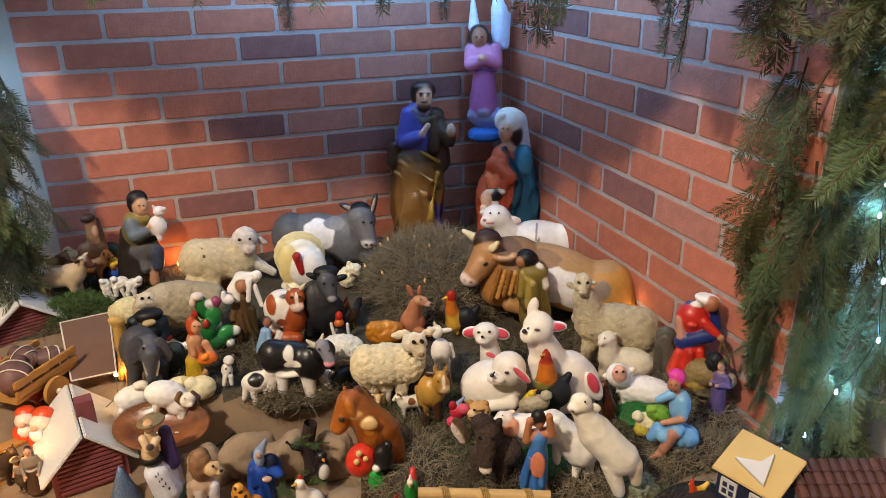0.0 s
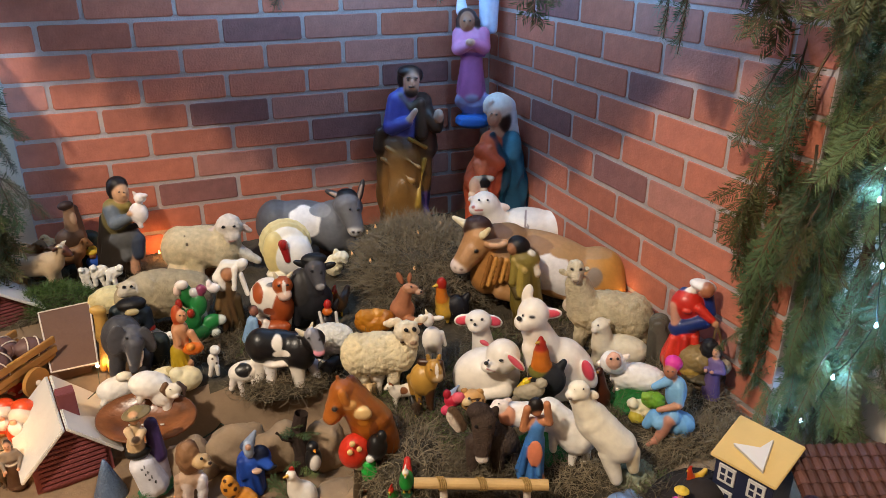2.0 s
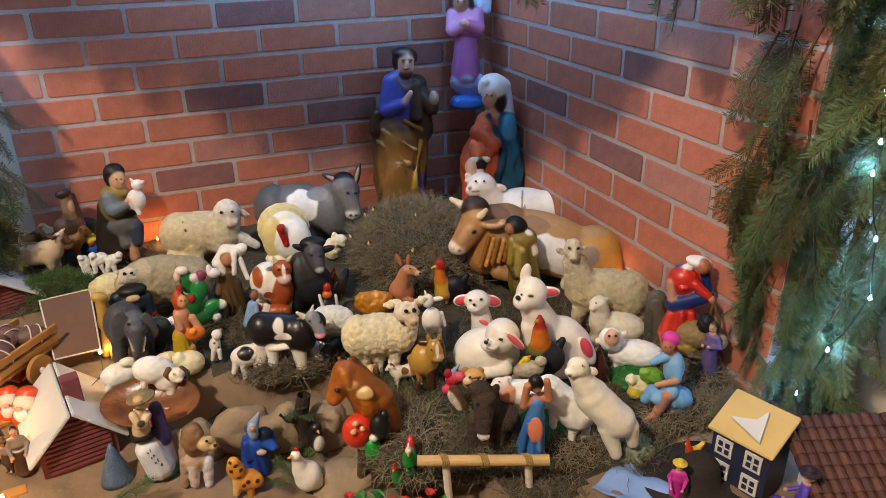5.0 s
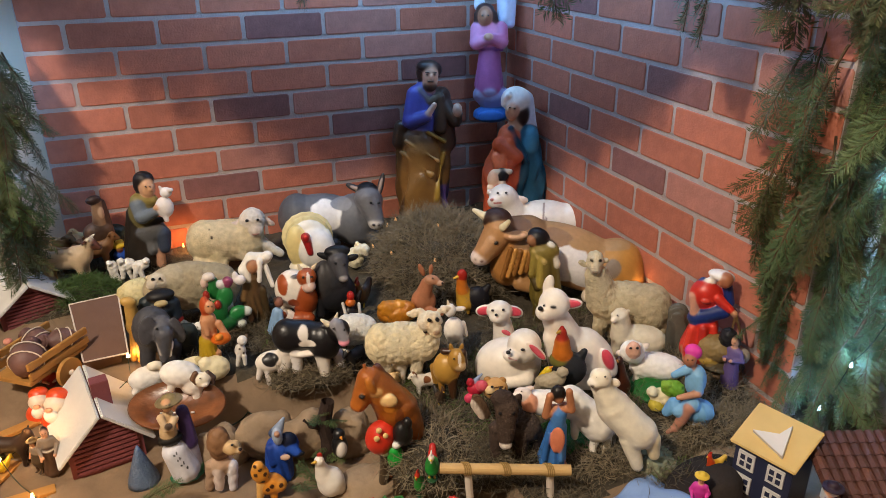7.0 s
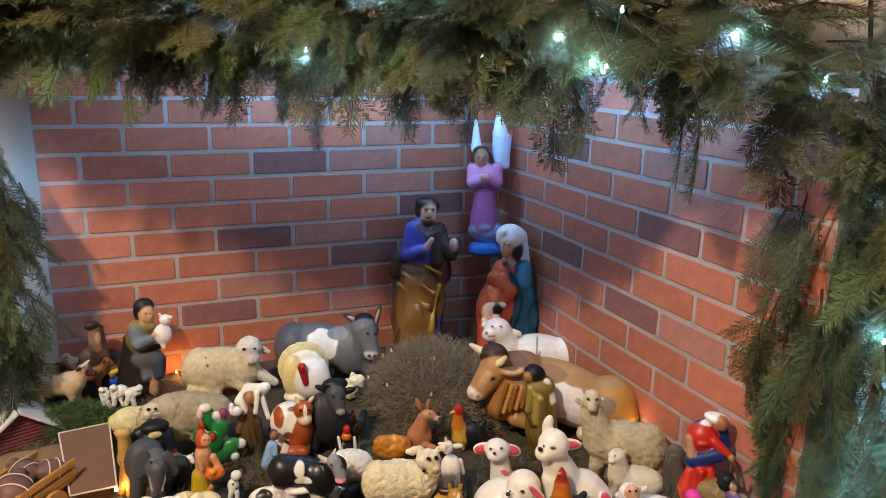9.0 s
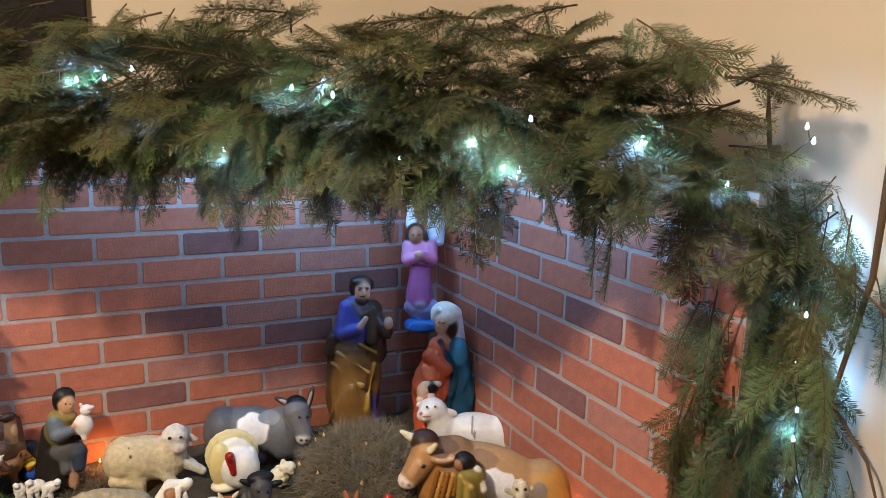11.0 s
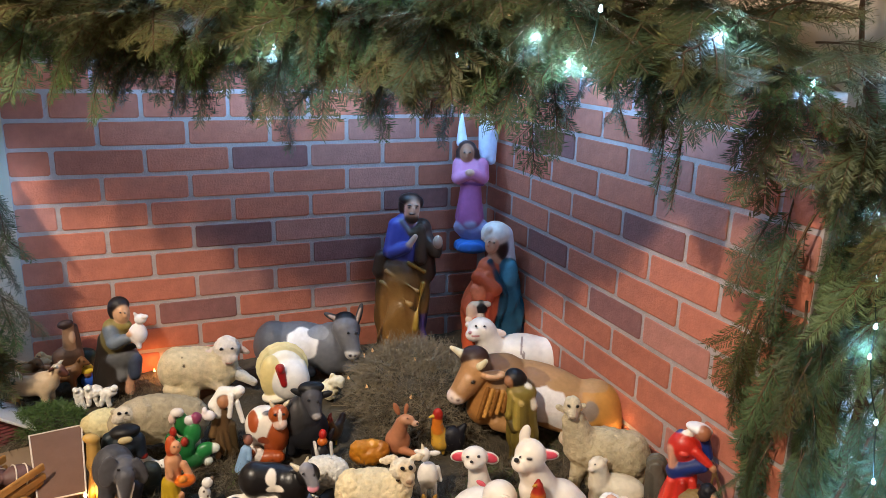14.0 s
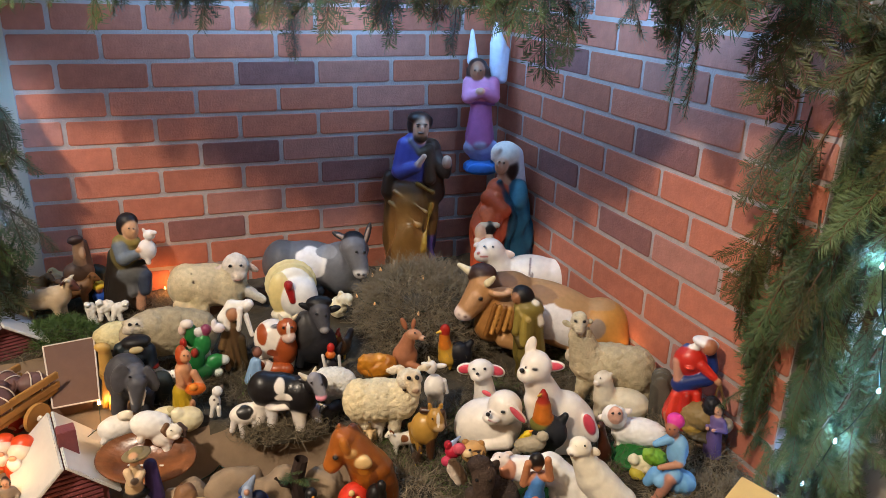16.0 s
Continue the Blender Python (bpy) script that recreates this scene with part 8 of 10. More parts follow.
fig("standing_woolly_sheep", [E((-0.066, 0, 0.534), (0.44, 0.253, 0.28), hexa("bcae8d"), k=0.047), E((0.168, 0, 0.537), (0.213, 0.227, 0.279), hexa("b8aa8a"), k=0.047), C((-0.368, -0.04, 0.573), (-0.478, -0.093, 0.918), 0.207, 0.127, hexa("c0b292"), 0.047), E((-0.499, -0.147, 1.109), (0.093, 0.087, 0.121), hexa("c8bb9e"), k=0.023), E((-0.488, -0.213, 1.05), (0.06, 0.06, 0.069), hexa("cec2a8"), k=0.023), E((-0.625, -0.107, 1.048), (0.06, 0.027, 0.031), hexa("c0b292"), (0, 18, 0), k=0.008), E((-0.402, -0.107, 1.11), (0.047, 0.027, 0.031), hexa("c0b292"), (0, -18, 0), k=0.008), C((-0.375, -0.067, 0.333), (-0.409, -0.08, 0.092), 0.093, 0.06, hexa("c4b898"), 0.023), C((-0.273, 0.027, 0.273), (-0.231, 0.027, 0.072), 0.087, 0.06, hexa("b0a282"), 0.023), C((0.281, -0.027, 0.42), (0.287, -0.04, 0.114), 0.107, 0.06, hexa("bcae8d"), 0.023), C((0.109, -0.093, 0.395), (0.122, -0.107, 0.128), 0.1, 0.06, hexa("bcae8d"), 0.023), E((-0.482, -0.267, 1.034), (0.027, 0.02, 0.01), hexa("8a7660"), k=0.008), E((-0.531, -0.227, 1.148), (0.014, 0.014, 0.01), BLACK, k=0.004), E((-0.439, -0.22, 1.156), (0.014, 0.014, 0.01), BLACK, k=0.004)], FELT, 0.178, 0.224, -0.848, 0.761, -37, "standing woolly beige sheep ornament beside the wall", "sheep", group="sheep and lambs", cells=115, relief=lambda p: wool(p, 0.008, 60))
fig("smooth_cream_lamb", [C((-0.415, -0.13, 0.999), (-0.363, -0.065, 0.569), 0.152, 0.217, hexa("dad0b8"), 0.038), E((-0.452, -0.196, 1.017), (0.141, 0.13, 0.115), hexa("ded4be"), k=0.038), E((-0.34, -0.109, 1.083), (0.087, 0.043, 0.043), hexa("d4c8ae"), (0, -25, 0), k=0.013), E((0.009, 0, 0.479), (0.478, 0.293, 0.293), hexa("d6ccb2"), k=0.076), C((-0.419, -0.152, 0.56), (-0.467, -0.196, 0.155), 0.12, 0.087, hexa("d6ccb2"), 0.038), C((0.28, -0.065, 0.401), (0.345, -0.087, 0.176), 0.109, 0.076, hexa("cec4a8"), 0.038), E((-0.525, -0.283, 0.981), (0.065, 0.054, 0.054), hexa("e4d8c8"), k=0.013), E((-0.47, -0.326, 1.108), (0.021, 0.021, 0.015), BLACK, k=0.004)], PLASTER, 0.105, 0.203, -0.902, 0.760, -38, "smooth cream lamb figurine", "sheep", group="sheep and lambs", cells=80, relief=lambda p: wool(p, 0.005, 44))
fig("pink_faced_sheep", [E((0.068, 0, 0.475), (0.548, 0.31, 0.275), hexa("efe9df"), k=0.083), E((-0.26, -0.048, 0.456), (0.262, 0.262, 0.279), hexa("efe9df"), k=0.042), E((-0.487, -0.238, 0.859), (0.25, 0.214, 0.248), hexa("f0eae0"), k=0.042), E((-0.463, -0.405, 1.003), (0.143, 0.095, 0.189), hexa("dca88e"), k=0.042), E((-0.713, -0.19, 0.762), (0.131, 0.048, 0.071), hexa("ecdccc"), (0, -30, 0), k=0.014), E((-0.256, -0.167, 0.993), (0.107, 0.048, 0.06), hexa("ecdccc"), (0, -30, 0), k=0.014), C((-0.337, -0.167, 0.266), (-0.388, -0.19, 0.076), 0.083, 0.06, hexa("e8dccc"), 0.018), E((-0.408, -0.214, 0.073), (0.06, 0.048, 0.048), hexa("2a2420"), k=0.014), C((0.313, -0.095, 0.348), (0.344, -0.119, 0.175), 0.083, 0.06, hexa("e8dccc"), 0.018), E((-0.528, -0.512, 1.095), (0.021, 0.021, 0.015), BLACK, k=0.004), E((-0.386, -0.5, 1.113), (0.021, 0.021, 0.015), BLACK, k=0.004)], PLASTER, 0.091, 0.179, -0.983, 0.760, -39, "white sheep figurine with pinkish face", "sheep", group="sheep and lambs", cells=80, relief=lambda p: wool(p, 0.007, 44))
fig("red_robed_woman", [E((0.163, -0.053, 1.055), (0.08, 0.073, 0.091), hexa("a86a4a"), k=0.023), E((0.115, 0, 1.085), (0.147, 0.1, 0.061), hexa("f0ece8"), (0, 8, 0), k=0.023), C((0.048, 0, 1.039), (-0.057, 0, 0.956), 0.047, 0.033, WHITE, 0.01), C((-0.067, 0.027, 0.971), (-0.108, 0.04, 0.9), 0.047, 0.04, hexa("28407a"), 0.01), C((0.189, 0.027, 0.973), (0.248, 0.027, 0.754), 0.053, 0.053, hexa("1c3070"), 0.023), E((-0.022, 0, 0.819), (0.18, 0.133, 0.177), hexa("c62a1c"), (0, 10, 0), k=0.047), C((0.115, -0.08, 0.833), (0.261, -0.133, 0.745), 0.06, 0.04, hexa("c62a1c"), 0.01), E((0.302, -0.147, 0.71), (0.04, 0.033, 0.042), hexa("c08a64"), k=0.008), C((-0.14, -0.053, 0.809), (-0.114, -0.08, 0.609), 0.06, 0.047, hexa("c89078"), 0.023), C((-0.095, -0.053, 0.54), (0.182, -0.067, 0.688), 0.093, 0.093, hexa("1a2e6c"), 0.023), C((0.008, 0, 0.427), (-0.014, 0, 0.149), 0.16, 0.22, hexa("c62a1c"), 0.047), C((-0.114, -0.12, 0.423), (-0.135, -0.16, 0.201), 0.047, 0.053, hexa("d83c2a"), 0.023), C((0.015, -0.147, 0.449), (0.026, -0.187, 0.235), 0.047, 0.053, hexa("b02216"), 0.023), C((0.114, -0.107, 0.477), (0.157, -0.147, 0.256), 0.04, 0.053, hexa("c83020"), 0.01), C((-0.159, -0.093, 0.141), (-0.137, -0.093, 0.007), 0.053, 0.047, hexa("c08a64"), 0.023), C((0.329, -0.147, 0.686), (0.429, -0.147, 0.402), 0.017, 0.017, hexa("6a4c2a"), 0.01), C((0.32, -0.147, 0.67), (0.3, -0.16, 0.383), 0.017, 0.017, hexa("6a4c2a"), 0.01), E((-0.011, -0.133, 0.801), (0.053, 0.027, 0.027), hexa("d84030"), k=0.008)], GLAZE, 0.162, 0.262, -1.003, 0.815, -43, "woman figurine in red dress with white veil carrying a basket", "figurine", cells=105, relief=lambda p: folds(p, 0.008, 13, 0.3))
fig("tan_basket_hen", [E((0.012, 0, 1.085), (0.533, 0.4, 0.4), hexa("8c7448"), k=0.117), E((0.265, -0.133, 1.573), (0.233, 0.233, 0.279), hexa("1c1c20"), k=0.058), E((0.645, -0.067, 1.005), (0.283, 0.2, 0.245), hexa("a09280"), k=0.058), E((-0.183, -0.167, 0.755), (0.267, 0.2, 0.151), hexa("a8883a"), k=0.058), C((-0.395, -0.133, 0.916), (-0.118, -0.233, 0.657), 0.167, 0.133, hexa("7a6238"), 0.058), E((0.196, -0.067, 0.555), (0.567, 0.4, 0.124), hexa("4c4330"), k=0.058)], PLASTER, 0.063, 0.262, -1.045, 0.790, -44, "tan and dark hen figurine nestling beside the wall", "hen", cells=57, relief=lambda p: wool(p, 0.015, 34))
fig("grey_stump", [C((0.155, 0, 0.876), (0.24, 0, -0.104), 0.2, 0.225, hexa("5c574c"), 0.044), C((0.068, -0.1, 0.636), (0.097, -0.125, -0.057), 0.113, 0.125, hexa("4c483e"), 0.044)], PLASTER, 0.090, 0.245, -0.930, 0.800, -40, "grey weathered wooden stump beside the wall", "stump", cells=76, relief=lambda p: drape(p, 0.02, 60, 4, 2))
fig("seated_woman_in_blue", [E((-0.104, 0, 1.089), (0.1, 0.087, 0.087), hexa("d23a96"), (0, 20, 0), k=0.023), E((-0.126, -0.06, 1.008), (0.073, 0.067, 0.086), hexa("a86e52"), k=0.023), C((-0.101, -0.013, 0.918), (-0.073, 0, 0.833), 0.053, 0.06, hexa("b07858"), 0.023), E((-0.034, 0, 0.713), (0.12, 0.113, 0.207), hexa("7aaed6"), k=0.023), C((-0.136, -0.04, 0.866), (-0.272, -0.067, 0.774), 0.06, 0.04, hexa("7aaed6"), 0.01), C((-0.004, -0.053, 0.807), (0.02, -0.107, 0.642), 0.06, 0.053, hexa("7aaed6"), 0.023), C((0.012, -0.133, 0.627), (-0.186, -0.187, 0.559), 0.047, 0.033, hexa("c08a6c"), 0.01), E((0.051, -0.027, 0.339), (0.173, 0.147, 0.136), hexa("6ea4d0"), k=0.023), C((-0.031, -0.12, 0.46), (-0.165, -0.173, 0.36), 0.093, 0.067, hexa("7aaed6"), 0.023), C((-0.061, -0.173, 0.434), (-0.17, -0.187, 0.13), 0.073, 0.047, hexa("b8806a"), 0.023), C((-0.228, -0.093, 0.391), (-0.303, -0.12, 0.287), 0.087, 0.06, hexa("6ea4d0"), 0.023), C((-0.119, -0.08, 0.147), (0.124, -0.053, 0.218), 0.053, 0.053, hexa("aeb8c4"), 0.023), C((-0.2, -0.2, 0.131), (-0.245, -0.213, 0.081), 0.033, 0.027, hexa("b8806a"), 0.01), E((-0.154, -0.127, 1.041), (0.01, 0.01, 0.007), BLACK, k=0.004), E((-0.1, -0.127, 1.046), (0.01, 0.01, 0.007), BLACK, k=0.004)], PLASTER, 0.147, 0.153, -1.129, 0.760, -43, "seated woman figurine in light blue dress and pink cap", "figurine", cells=100, relief=lambda p: folds(p, 0.006, 10, 0.6))
fig("lamb_with_garland", [E((-0.11, 0, 0.696), (0.4, 0.26, 0.26), hexa("e2d6ac"), k=0.07), E((-0.368, -0.16, 0.889), (0.2, 0.18, 0.18), hexa("e6dcb8"), k=0.07), E((0.272, -0.04, 1.088), (0.4, 0.28, 0.28), hexa("6a9a2a"), k=0.07), E((0.071, -0.16, 1.264), (0.2, 0.16, 0.16), hexa("86ae3a"), k=0.024), E((-0.217, -0.2, 0.38), (0.28, 0.2, 0.2), hexa("b8a838"), k=0.07), C((0.045, -0.2, 0.629), (0.354, -0.24, 0.442), 0.12, 0.1, hexa("d8c8a0"), 0.03)], PLASTER, 0.051, 0.140, -1.063, 0.760, -40, "small cream lamb with green leaves beside the woman in blue", "sheep", group="sheep and lambs", cells=54, relief=lambda p: wool(p, 0.02, 26))
fig("white_ewe", [E((-0.436, -0.116, 1.027), (0.095, 0.084, 0.093), hexa("e8e0cc"), k=0.018), E((-0.486, -0.168, 0.999), (0.058, 0.053, 0.043), hexa("ece4d4"), k=0.018), E((-0.309, -0.074, 0.977), (0.047, 0.026, 0.037), hexa("e0d4be"), (0, 30, 0), k=0.006), C((-0.422, -0.084, 0.914), (-0.323, -0.042, 0.73), 0.095, 0.137, hexa("e6dec9"), 0.018), C((-0.29, -0.021, 0.667), (-0.061, -0.021, 0.455), 0.158, 0.158, hexa("e8e0cc"), 0.037), C((-0.131, -0.074, 0.391), (-0.036, -0.095, 0.135), 0.089, 0.053, hexa("e6dec9"), 0.018), C((0.064, 0, 0.392), (0.101, 0, 0.222), 0.079, 0.053, hexa("e2d2aa"), 0.018), E((-0.01, 0, 0.438), (0.116, 0.126, 0.144), hexa("e6dec9"), k=0.018), E((-0.493, -0.221, 0.997), (0.016, 0.016, 0.011), hexa("4a3a30"), k=0.006), E((-0.467, -0.205, 1.085), (0.011, 0.011, 0.007), BLACK, k=0.004), E((-0.392, -0.195, 1.099), (0.011, 0.011, 0.007), BLACK, k=0.004)], PLASTER, 0.173, 0.011, -1.182, 0.760, -39, "smooth white standing ewe ornament on a mossy rock base", "sheep", group="sheep and lambs", paint=[((-0.165, -0.263, 0.877), (0.074, 0.158, 0.008), hexa("9a8c74")), ((-0.253, -0.263, 0.899), (0.047, 0.158, 0.008), hexa("9a8c74"))], cells=110, relief=lambda p: wool(p, 0.003, 40))
fig("white_bibbed_sheep", [C((0.054, 0, 0.873), (0.446, 0, 0.506), 0.2, 0.24, hexa("ece6da"), 0.056), C((-0.465, -0.064, 0.839), (-0.078, -0.032, 0.787), 0.16, 0.2, hexa("eae2d8"), 0.056), E((-0.6, -0.16, 1.002), (0.12, 0.096, 0.096), hexa("ecdcd0"), k=0.028), E((-0.671, -0.224, 1.003), (0.064, 0.056, 0.056), hexa("f0e4da"), k=0.01), E((-0.501, -0.192, 0.871), (0.112, 0.08, 0.163), hexa("dc9c7c"), k=0.028), E((-0.523, -0.096, 1.058), (0.072, 0.032, 0.032), hexa("e4ccbc"), (0, -20, 0), k=0.01), C((-0.478, -0.128, 0.715), (-0.483, -0.16, 0.473), 0.056, 0.04, hexa("e8e0d4"), 0.012), C((0.132, -0.096, 0.635), (0.142, -0.128, 0.356), 0.072, 0.048, hexa("ece6da"), 0.012), C((0.424, -0.064, 0.381), (0.41, -0.096, 0.133), 0.072, 0.048, hexa("ece6da"), 0.012), C((0.592, 0, 0.4), (0.598, -0.016, 0.113), 0.072, 0.048, hexa("dcd6ca"), 0.012), C((0.622, 0.032, 0.618), (0.659, 0.032, 0.336), 0.04, 0.032, hexa("ece6da"), 0.012), C((-0.148, -0.128, 0.737), (-0.145, -0.16, 0.383), 0.072, 0.048, hexa("e4dcd0"), 0.012), E((-0.617, -0.256, 1.104), (0.015, 0.015, 0.01), BLACK, k=0.004)], PLASTER, 0.118, -0.079, -1.089, 0.760, -32, "white standing sheep figurine with peach bib on green base", "sheep", group="sheep and lambs", cells=95, relief=lambda p: wool(p, 0.005, 40))
fig("girl_in_blue_dress", [E((-0.006, -0.039, 1.1), (0.086, 0.079, 0.111), hexa("140e0c"), k=0.023), E((0.009, -0.079, 1.055), (0.053, 0.046, 0.057), hexa("a06848"), k=0.008), C((-0.034, -0.026, 0.884), (-0.129, -0.053, 0.801), 0.059, 0.046, hexa("b87a54"), 0.023), C((-0.129, -0.053, 0.801), (-0.097, -0.092, 1.098), 0.046, 0.039, hexa("b87a54"), 0.01), C((0.071, -0.026, 0.919), (0.152, -0.053, 0.916), 0.059, 0.046, hexa("b87a54"), 0.023), C((0.152, -0.053, 0.916), (0.114, -0.092, 1.179), 0.046, 0.039, hexa("b87a54"), 0.01), C((0.019, -0.026, 0.837), (0.009, -0.026, 0.65), 0.092, 0.086, hexa("4a80c0"), 0.023), C((0.01, 0, 0.614), (-0.034, 0, 0.177), 0.112, 0.164, hexa("3f76ba"), 0.023), E((0.018, -0.158, 0.552), (0.086, 0.033, 0.18), hexa("e08664"), k=0.023), C((-0.078, -0.039, 0.172), (-0.079, -0.053, 0.068), 0.039, 0.033, hexa("b87a54"), 0.01), C((0.077, -0.039, 0.191), (0.12, -0.053, 0.11), 0.039, 0.033, hexa("b87a54"), 0.01), C((-0.08, -0.132, 0.613), (-0.128, -0.158, 0.281), 0.033, 0.039, hexa("3468aa"), 0.01), C((0.057, -0.132, 0.629), (0.075, -0.145, 0.279), 0.026, 0.033, hexa("5088c8"), 0.01)], PLASTER, 0.138, -0.118, -1.126, 0.760, -31, "girl figurine in blue dress and peach apron with raised arms", "figurine", cells=95, relief=lambda p: folds(p, 0.008, 12, 0.5))
fig("dark_brown_donkey", [C((-0.128, -0.186, 0.959), (-0.13, -0.3, 0.601), 0.15, 0.093, hexa("4a3c34"), 0.025), E((-0.127, -0.343, 0.519), (0.071, 0.064, 0.051), hexa("dacfc4"), k=0.009), E((0.07, 0.043, 0.514), (0.229, 0.2, 0.2), hexa("4a3e36"), k=0.05), E((-0.442, -0.114, 0.887), (0.086, 0.036, 0.193), hexa("5c4634"), (0, -28, 0), k=0.025), E((-0.482, -0.136, 0.851), (0.05, 0.021, 0.157), hexa("d0c2b4"), (0, -28, 0), k=0.006), E((-0.022, -0.114, 0.97), (0.057, 0.036, 0.147), hexa("3a2e28"), (0, 20, 0), k=0.009), E((-0.177, -0.171, 1.059), (0.143, 0.114, 0.114), hexa("3c302a"), k=0.025), C((-0.24, -0.1, 0.571), (-0.253, -0.129, 0.144), 0.093, 0.064, hexa("4a3c34"), 0.025), C((0.058, -0.071, 0.483), (0.069, -0.1, 0.142), 0.1, 0.064, hexa("4a3c34"), 0.025), C((0.247, 0.043, 0.448), (0.26, 0.043, 0.098), 0.086, 0.064, hexa("3a302a"), 0.025), E((-0.203, -0.336, 0.96), (0.017, 0.017, 0.011), BLACK, k=0.004), E((-0.044, -0.321, 0.959), (0.017, 0.017, 0.011), BLACK, k=0.004)], FELT, 0.130, -0.167, -1.083, 0.760, -27, "dark brown donkey figurine with white muzzle", "donkey", cells=95, relief=lambda p: wool(p, 0.006, 50))
fig("cat_faced_pouch", [E((-0.142, -0.25, 0.398), (0.479, 0.354, 0.445), hexa("c4965a"), k=0.073), E((-0.342, -0.542, 0.498), (0.188, 0.146, 0.176), hexa("dcc090"), k=0.025), E((0.118, -0.208, 0.721), (0.146, 0.104, 0.163), hexa("a87a40"), k=0.025), E((-0.435, -0.208, 0.75), (0.146, 0.104, 0.134), hexa("a87a40"), k=0.025), E((0.086, -0.5, 0.386), (0.208, 0.146, 0.205), hexa("d0a86c"), k=0.073), E((0.042, -0.646, 0.681), (0.057, 0.057, 0.04), BLACK, k=0.004), E((-0.262, -0.646, 0.743), (0.057, 0.057, 0.04), BLACK, k=0.004)], PLASTER, 0.046, -0.155, -0.990, 0.830, -25, "tan striped cat-faced pouch on the donkey back", "pouch", paint=[((-0.144, -0.625, 0.924), (0.333, 0.417, 0.052), hexa("5a3a1c")), ((0.062, -0.625, 0.643), (0.25, 0.208, 0.042), hexa("5a3a1c")), ((-0.298, -0.625, 0.412), (0.167, 0.417, 0.042), hexa("5a3a1c")), ((0.228, -0.625, 0.431), (0.062, 0.417, 0.188), hexa("5a3a1c"))], cells=54)
fig("cloth_flower", [E((0.062, 0, 1.064), (0.312, 0.229, 0.261), hexa("b8243c"), k=0.073), E((0.285, -0.125, 1.275), (0.229, 0.187, 0.219), hexa("cc5464"), k=0.073), E((-0.162, -0.125, 0.709), (0.208, 0.167, 0.198), hexa("c83a5c"), k=0.073), C((0.02, 0.042, 1.353), (0.284, 0.083, 1.641), 0.104, 0.042, hexa("8a9ab8"), 0.031), E((-0.143, -0.042, 1.36), (0.146, 0.125, 0.186), hexa("a01c2c"), k=0.025)], PLASTER, 0.046, -0.200, -0.985, 0.800, -23, "crimson and pink cloth flower behind the donkey", "flower", cells=54)
fig("yellow_bird", [C((-1.402, -0.111, -0.263), (-1.088, -0.111, 0.233), 0.139, 0.167, hexa("d4b418"), 0.042), E((-0.931, -0.111, 0.446), (0.222, 0.167, 0.167), hexa("dcc02a"), (0, -30, 0), k=0.033), C((-0.799, -0.167, 0.627), (-0.692, -0.167, 0.703), 0.069, 0.028, hexa("e09020"), 0.042)], GLAZE, 0.036, -0.030, -1.005, 0.840, -32, "small bright yellow bird figurine", "bird", cells=54)
fig("grey_bird", [E((-1.008, 0, 0.678), (0.667, 0.333, 0.368), hexa("a69a82"), (0, -18, 0), k=0.083), E((-0.533, -0.095, 1.188), (0.238, 0.19, 0.225), hexa("b0a48c"), k=0.083), C((-1.469, 0, 0.34), (-1.698, 0, 0.083), 0.19, 0.095, hexa("8c8070"), 0.036)], PLASTER, 0.042, -0.022, -1.020, 0.810, -32, "small grey-beige pigeon figurine", "bird", cells=54, relief=lambda p: wool(p, 0.015, 30))
fig("glazed_horse", [C((-0.232, -0.11, 1.173), (-0.305, -0.15, 0.99), 0.085, 0.075, hexa("9a5418"), 0.018), E((-0.324, -0.17, 0.962), (0.065, 0.06, 0.069), hexa("a45c1c"), k=0.018), C((-0.248, -0.1, 1.211), (-0.262, -0.09, 1.281), 0.025, 0.01, hexa("8a4812"), 0.007), C((-0.186, -0.08, 1.182), (-0.183, -0.07, 1.251), 0.025, 0.01, hexa("8a4812"), 0.007), C((-0.191, -0.06, 1.082), (-0.036, -0.03, 0.835), 0.13, 0.16, hexa("92500f"), 0.035), C((-0.005, -0.01, 0.76), (0.103, 0, 0.399), 0.18, 0.15, hexa("8e4c12"), 0.035), C((0.112, -0.02, 0.414), (0.121, -0.03, 0.077), 0.12, 0.08, hexa("80420e"), 0.018), C((-0.084, -0.05, 0.611), (-0.104, -0.08, 0.157), 0.1, 0.06, hexa("84450f"), 0.018), C((0.204, 0.03, 0.462), (0.225, 0.04, 0.081), 0.07, 0.045, hexa("6e380c"), 0.018), C((-0.157, -0.03, 1.212), (0.169, 0.01, 0.648), 0.04, 0.04, hexa("5e2e0c"), 0.018), E((-0.178, -0.17, 1.07), (0.055, 0.035, 0.044), hexa("d8a868"), k=0.006), E((-0.069, -0.19, 0.987), (0.065, 0.035, 0.052), hexa("e0bc80"), k=0.018), E((-0.29, -0.23, 1.067), (0.015, 0.015, 0.01), BLACK, k=0.006), E((-0.214, -0.2, 1.148), (0.03, 0.03, 0.076), hexa("b06a24"), (0, -20, 0), k=0.006)], GLAZE, 0.194, -0.335, -0.977, 0.690, -16, "large glazed orange-brown ceramic horse", "horse", paint=[((0.013, -0.25, 0.814), (0.04, 0.13, 0.11), hexa("6a3410")), ((-0.074, -0.25, 0.905), (0.05, 0.13, 0.04), hexa("b4701e")), ((0.11, -0.25, 0.692), (0.03, 0.1, 0.1), hexa("a45e1c"))], cells=110, relief=lambda p: wool(p, 0.005, 50))
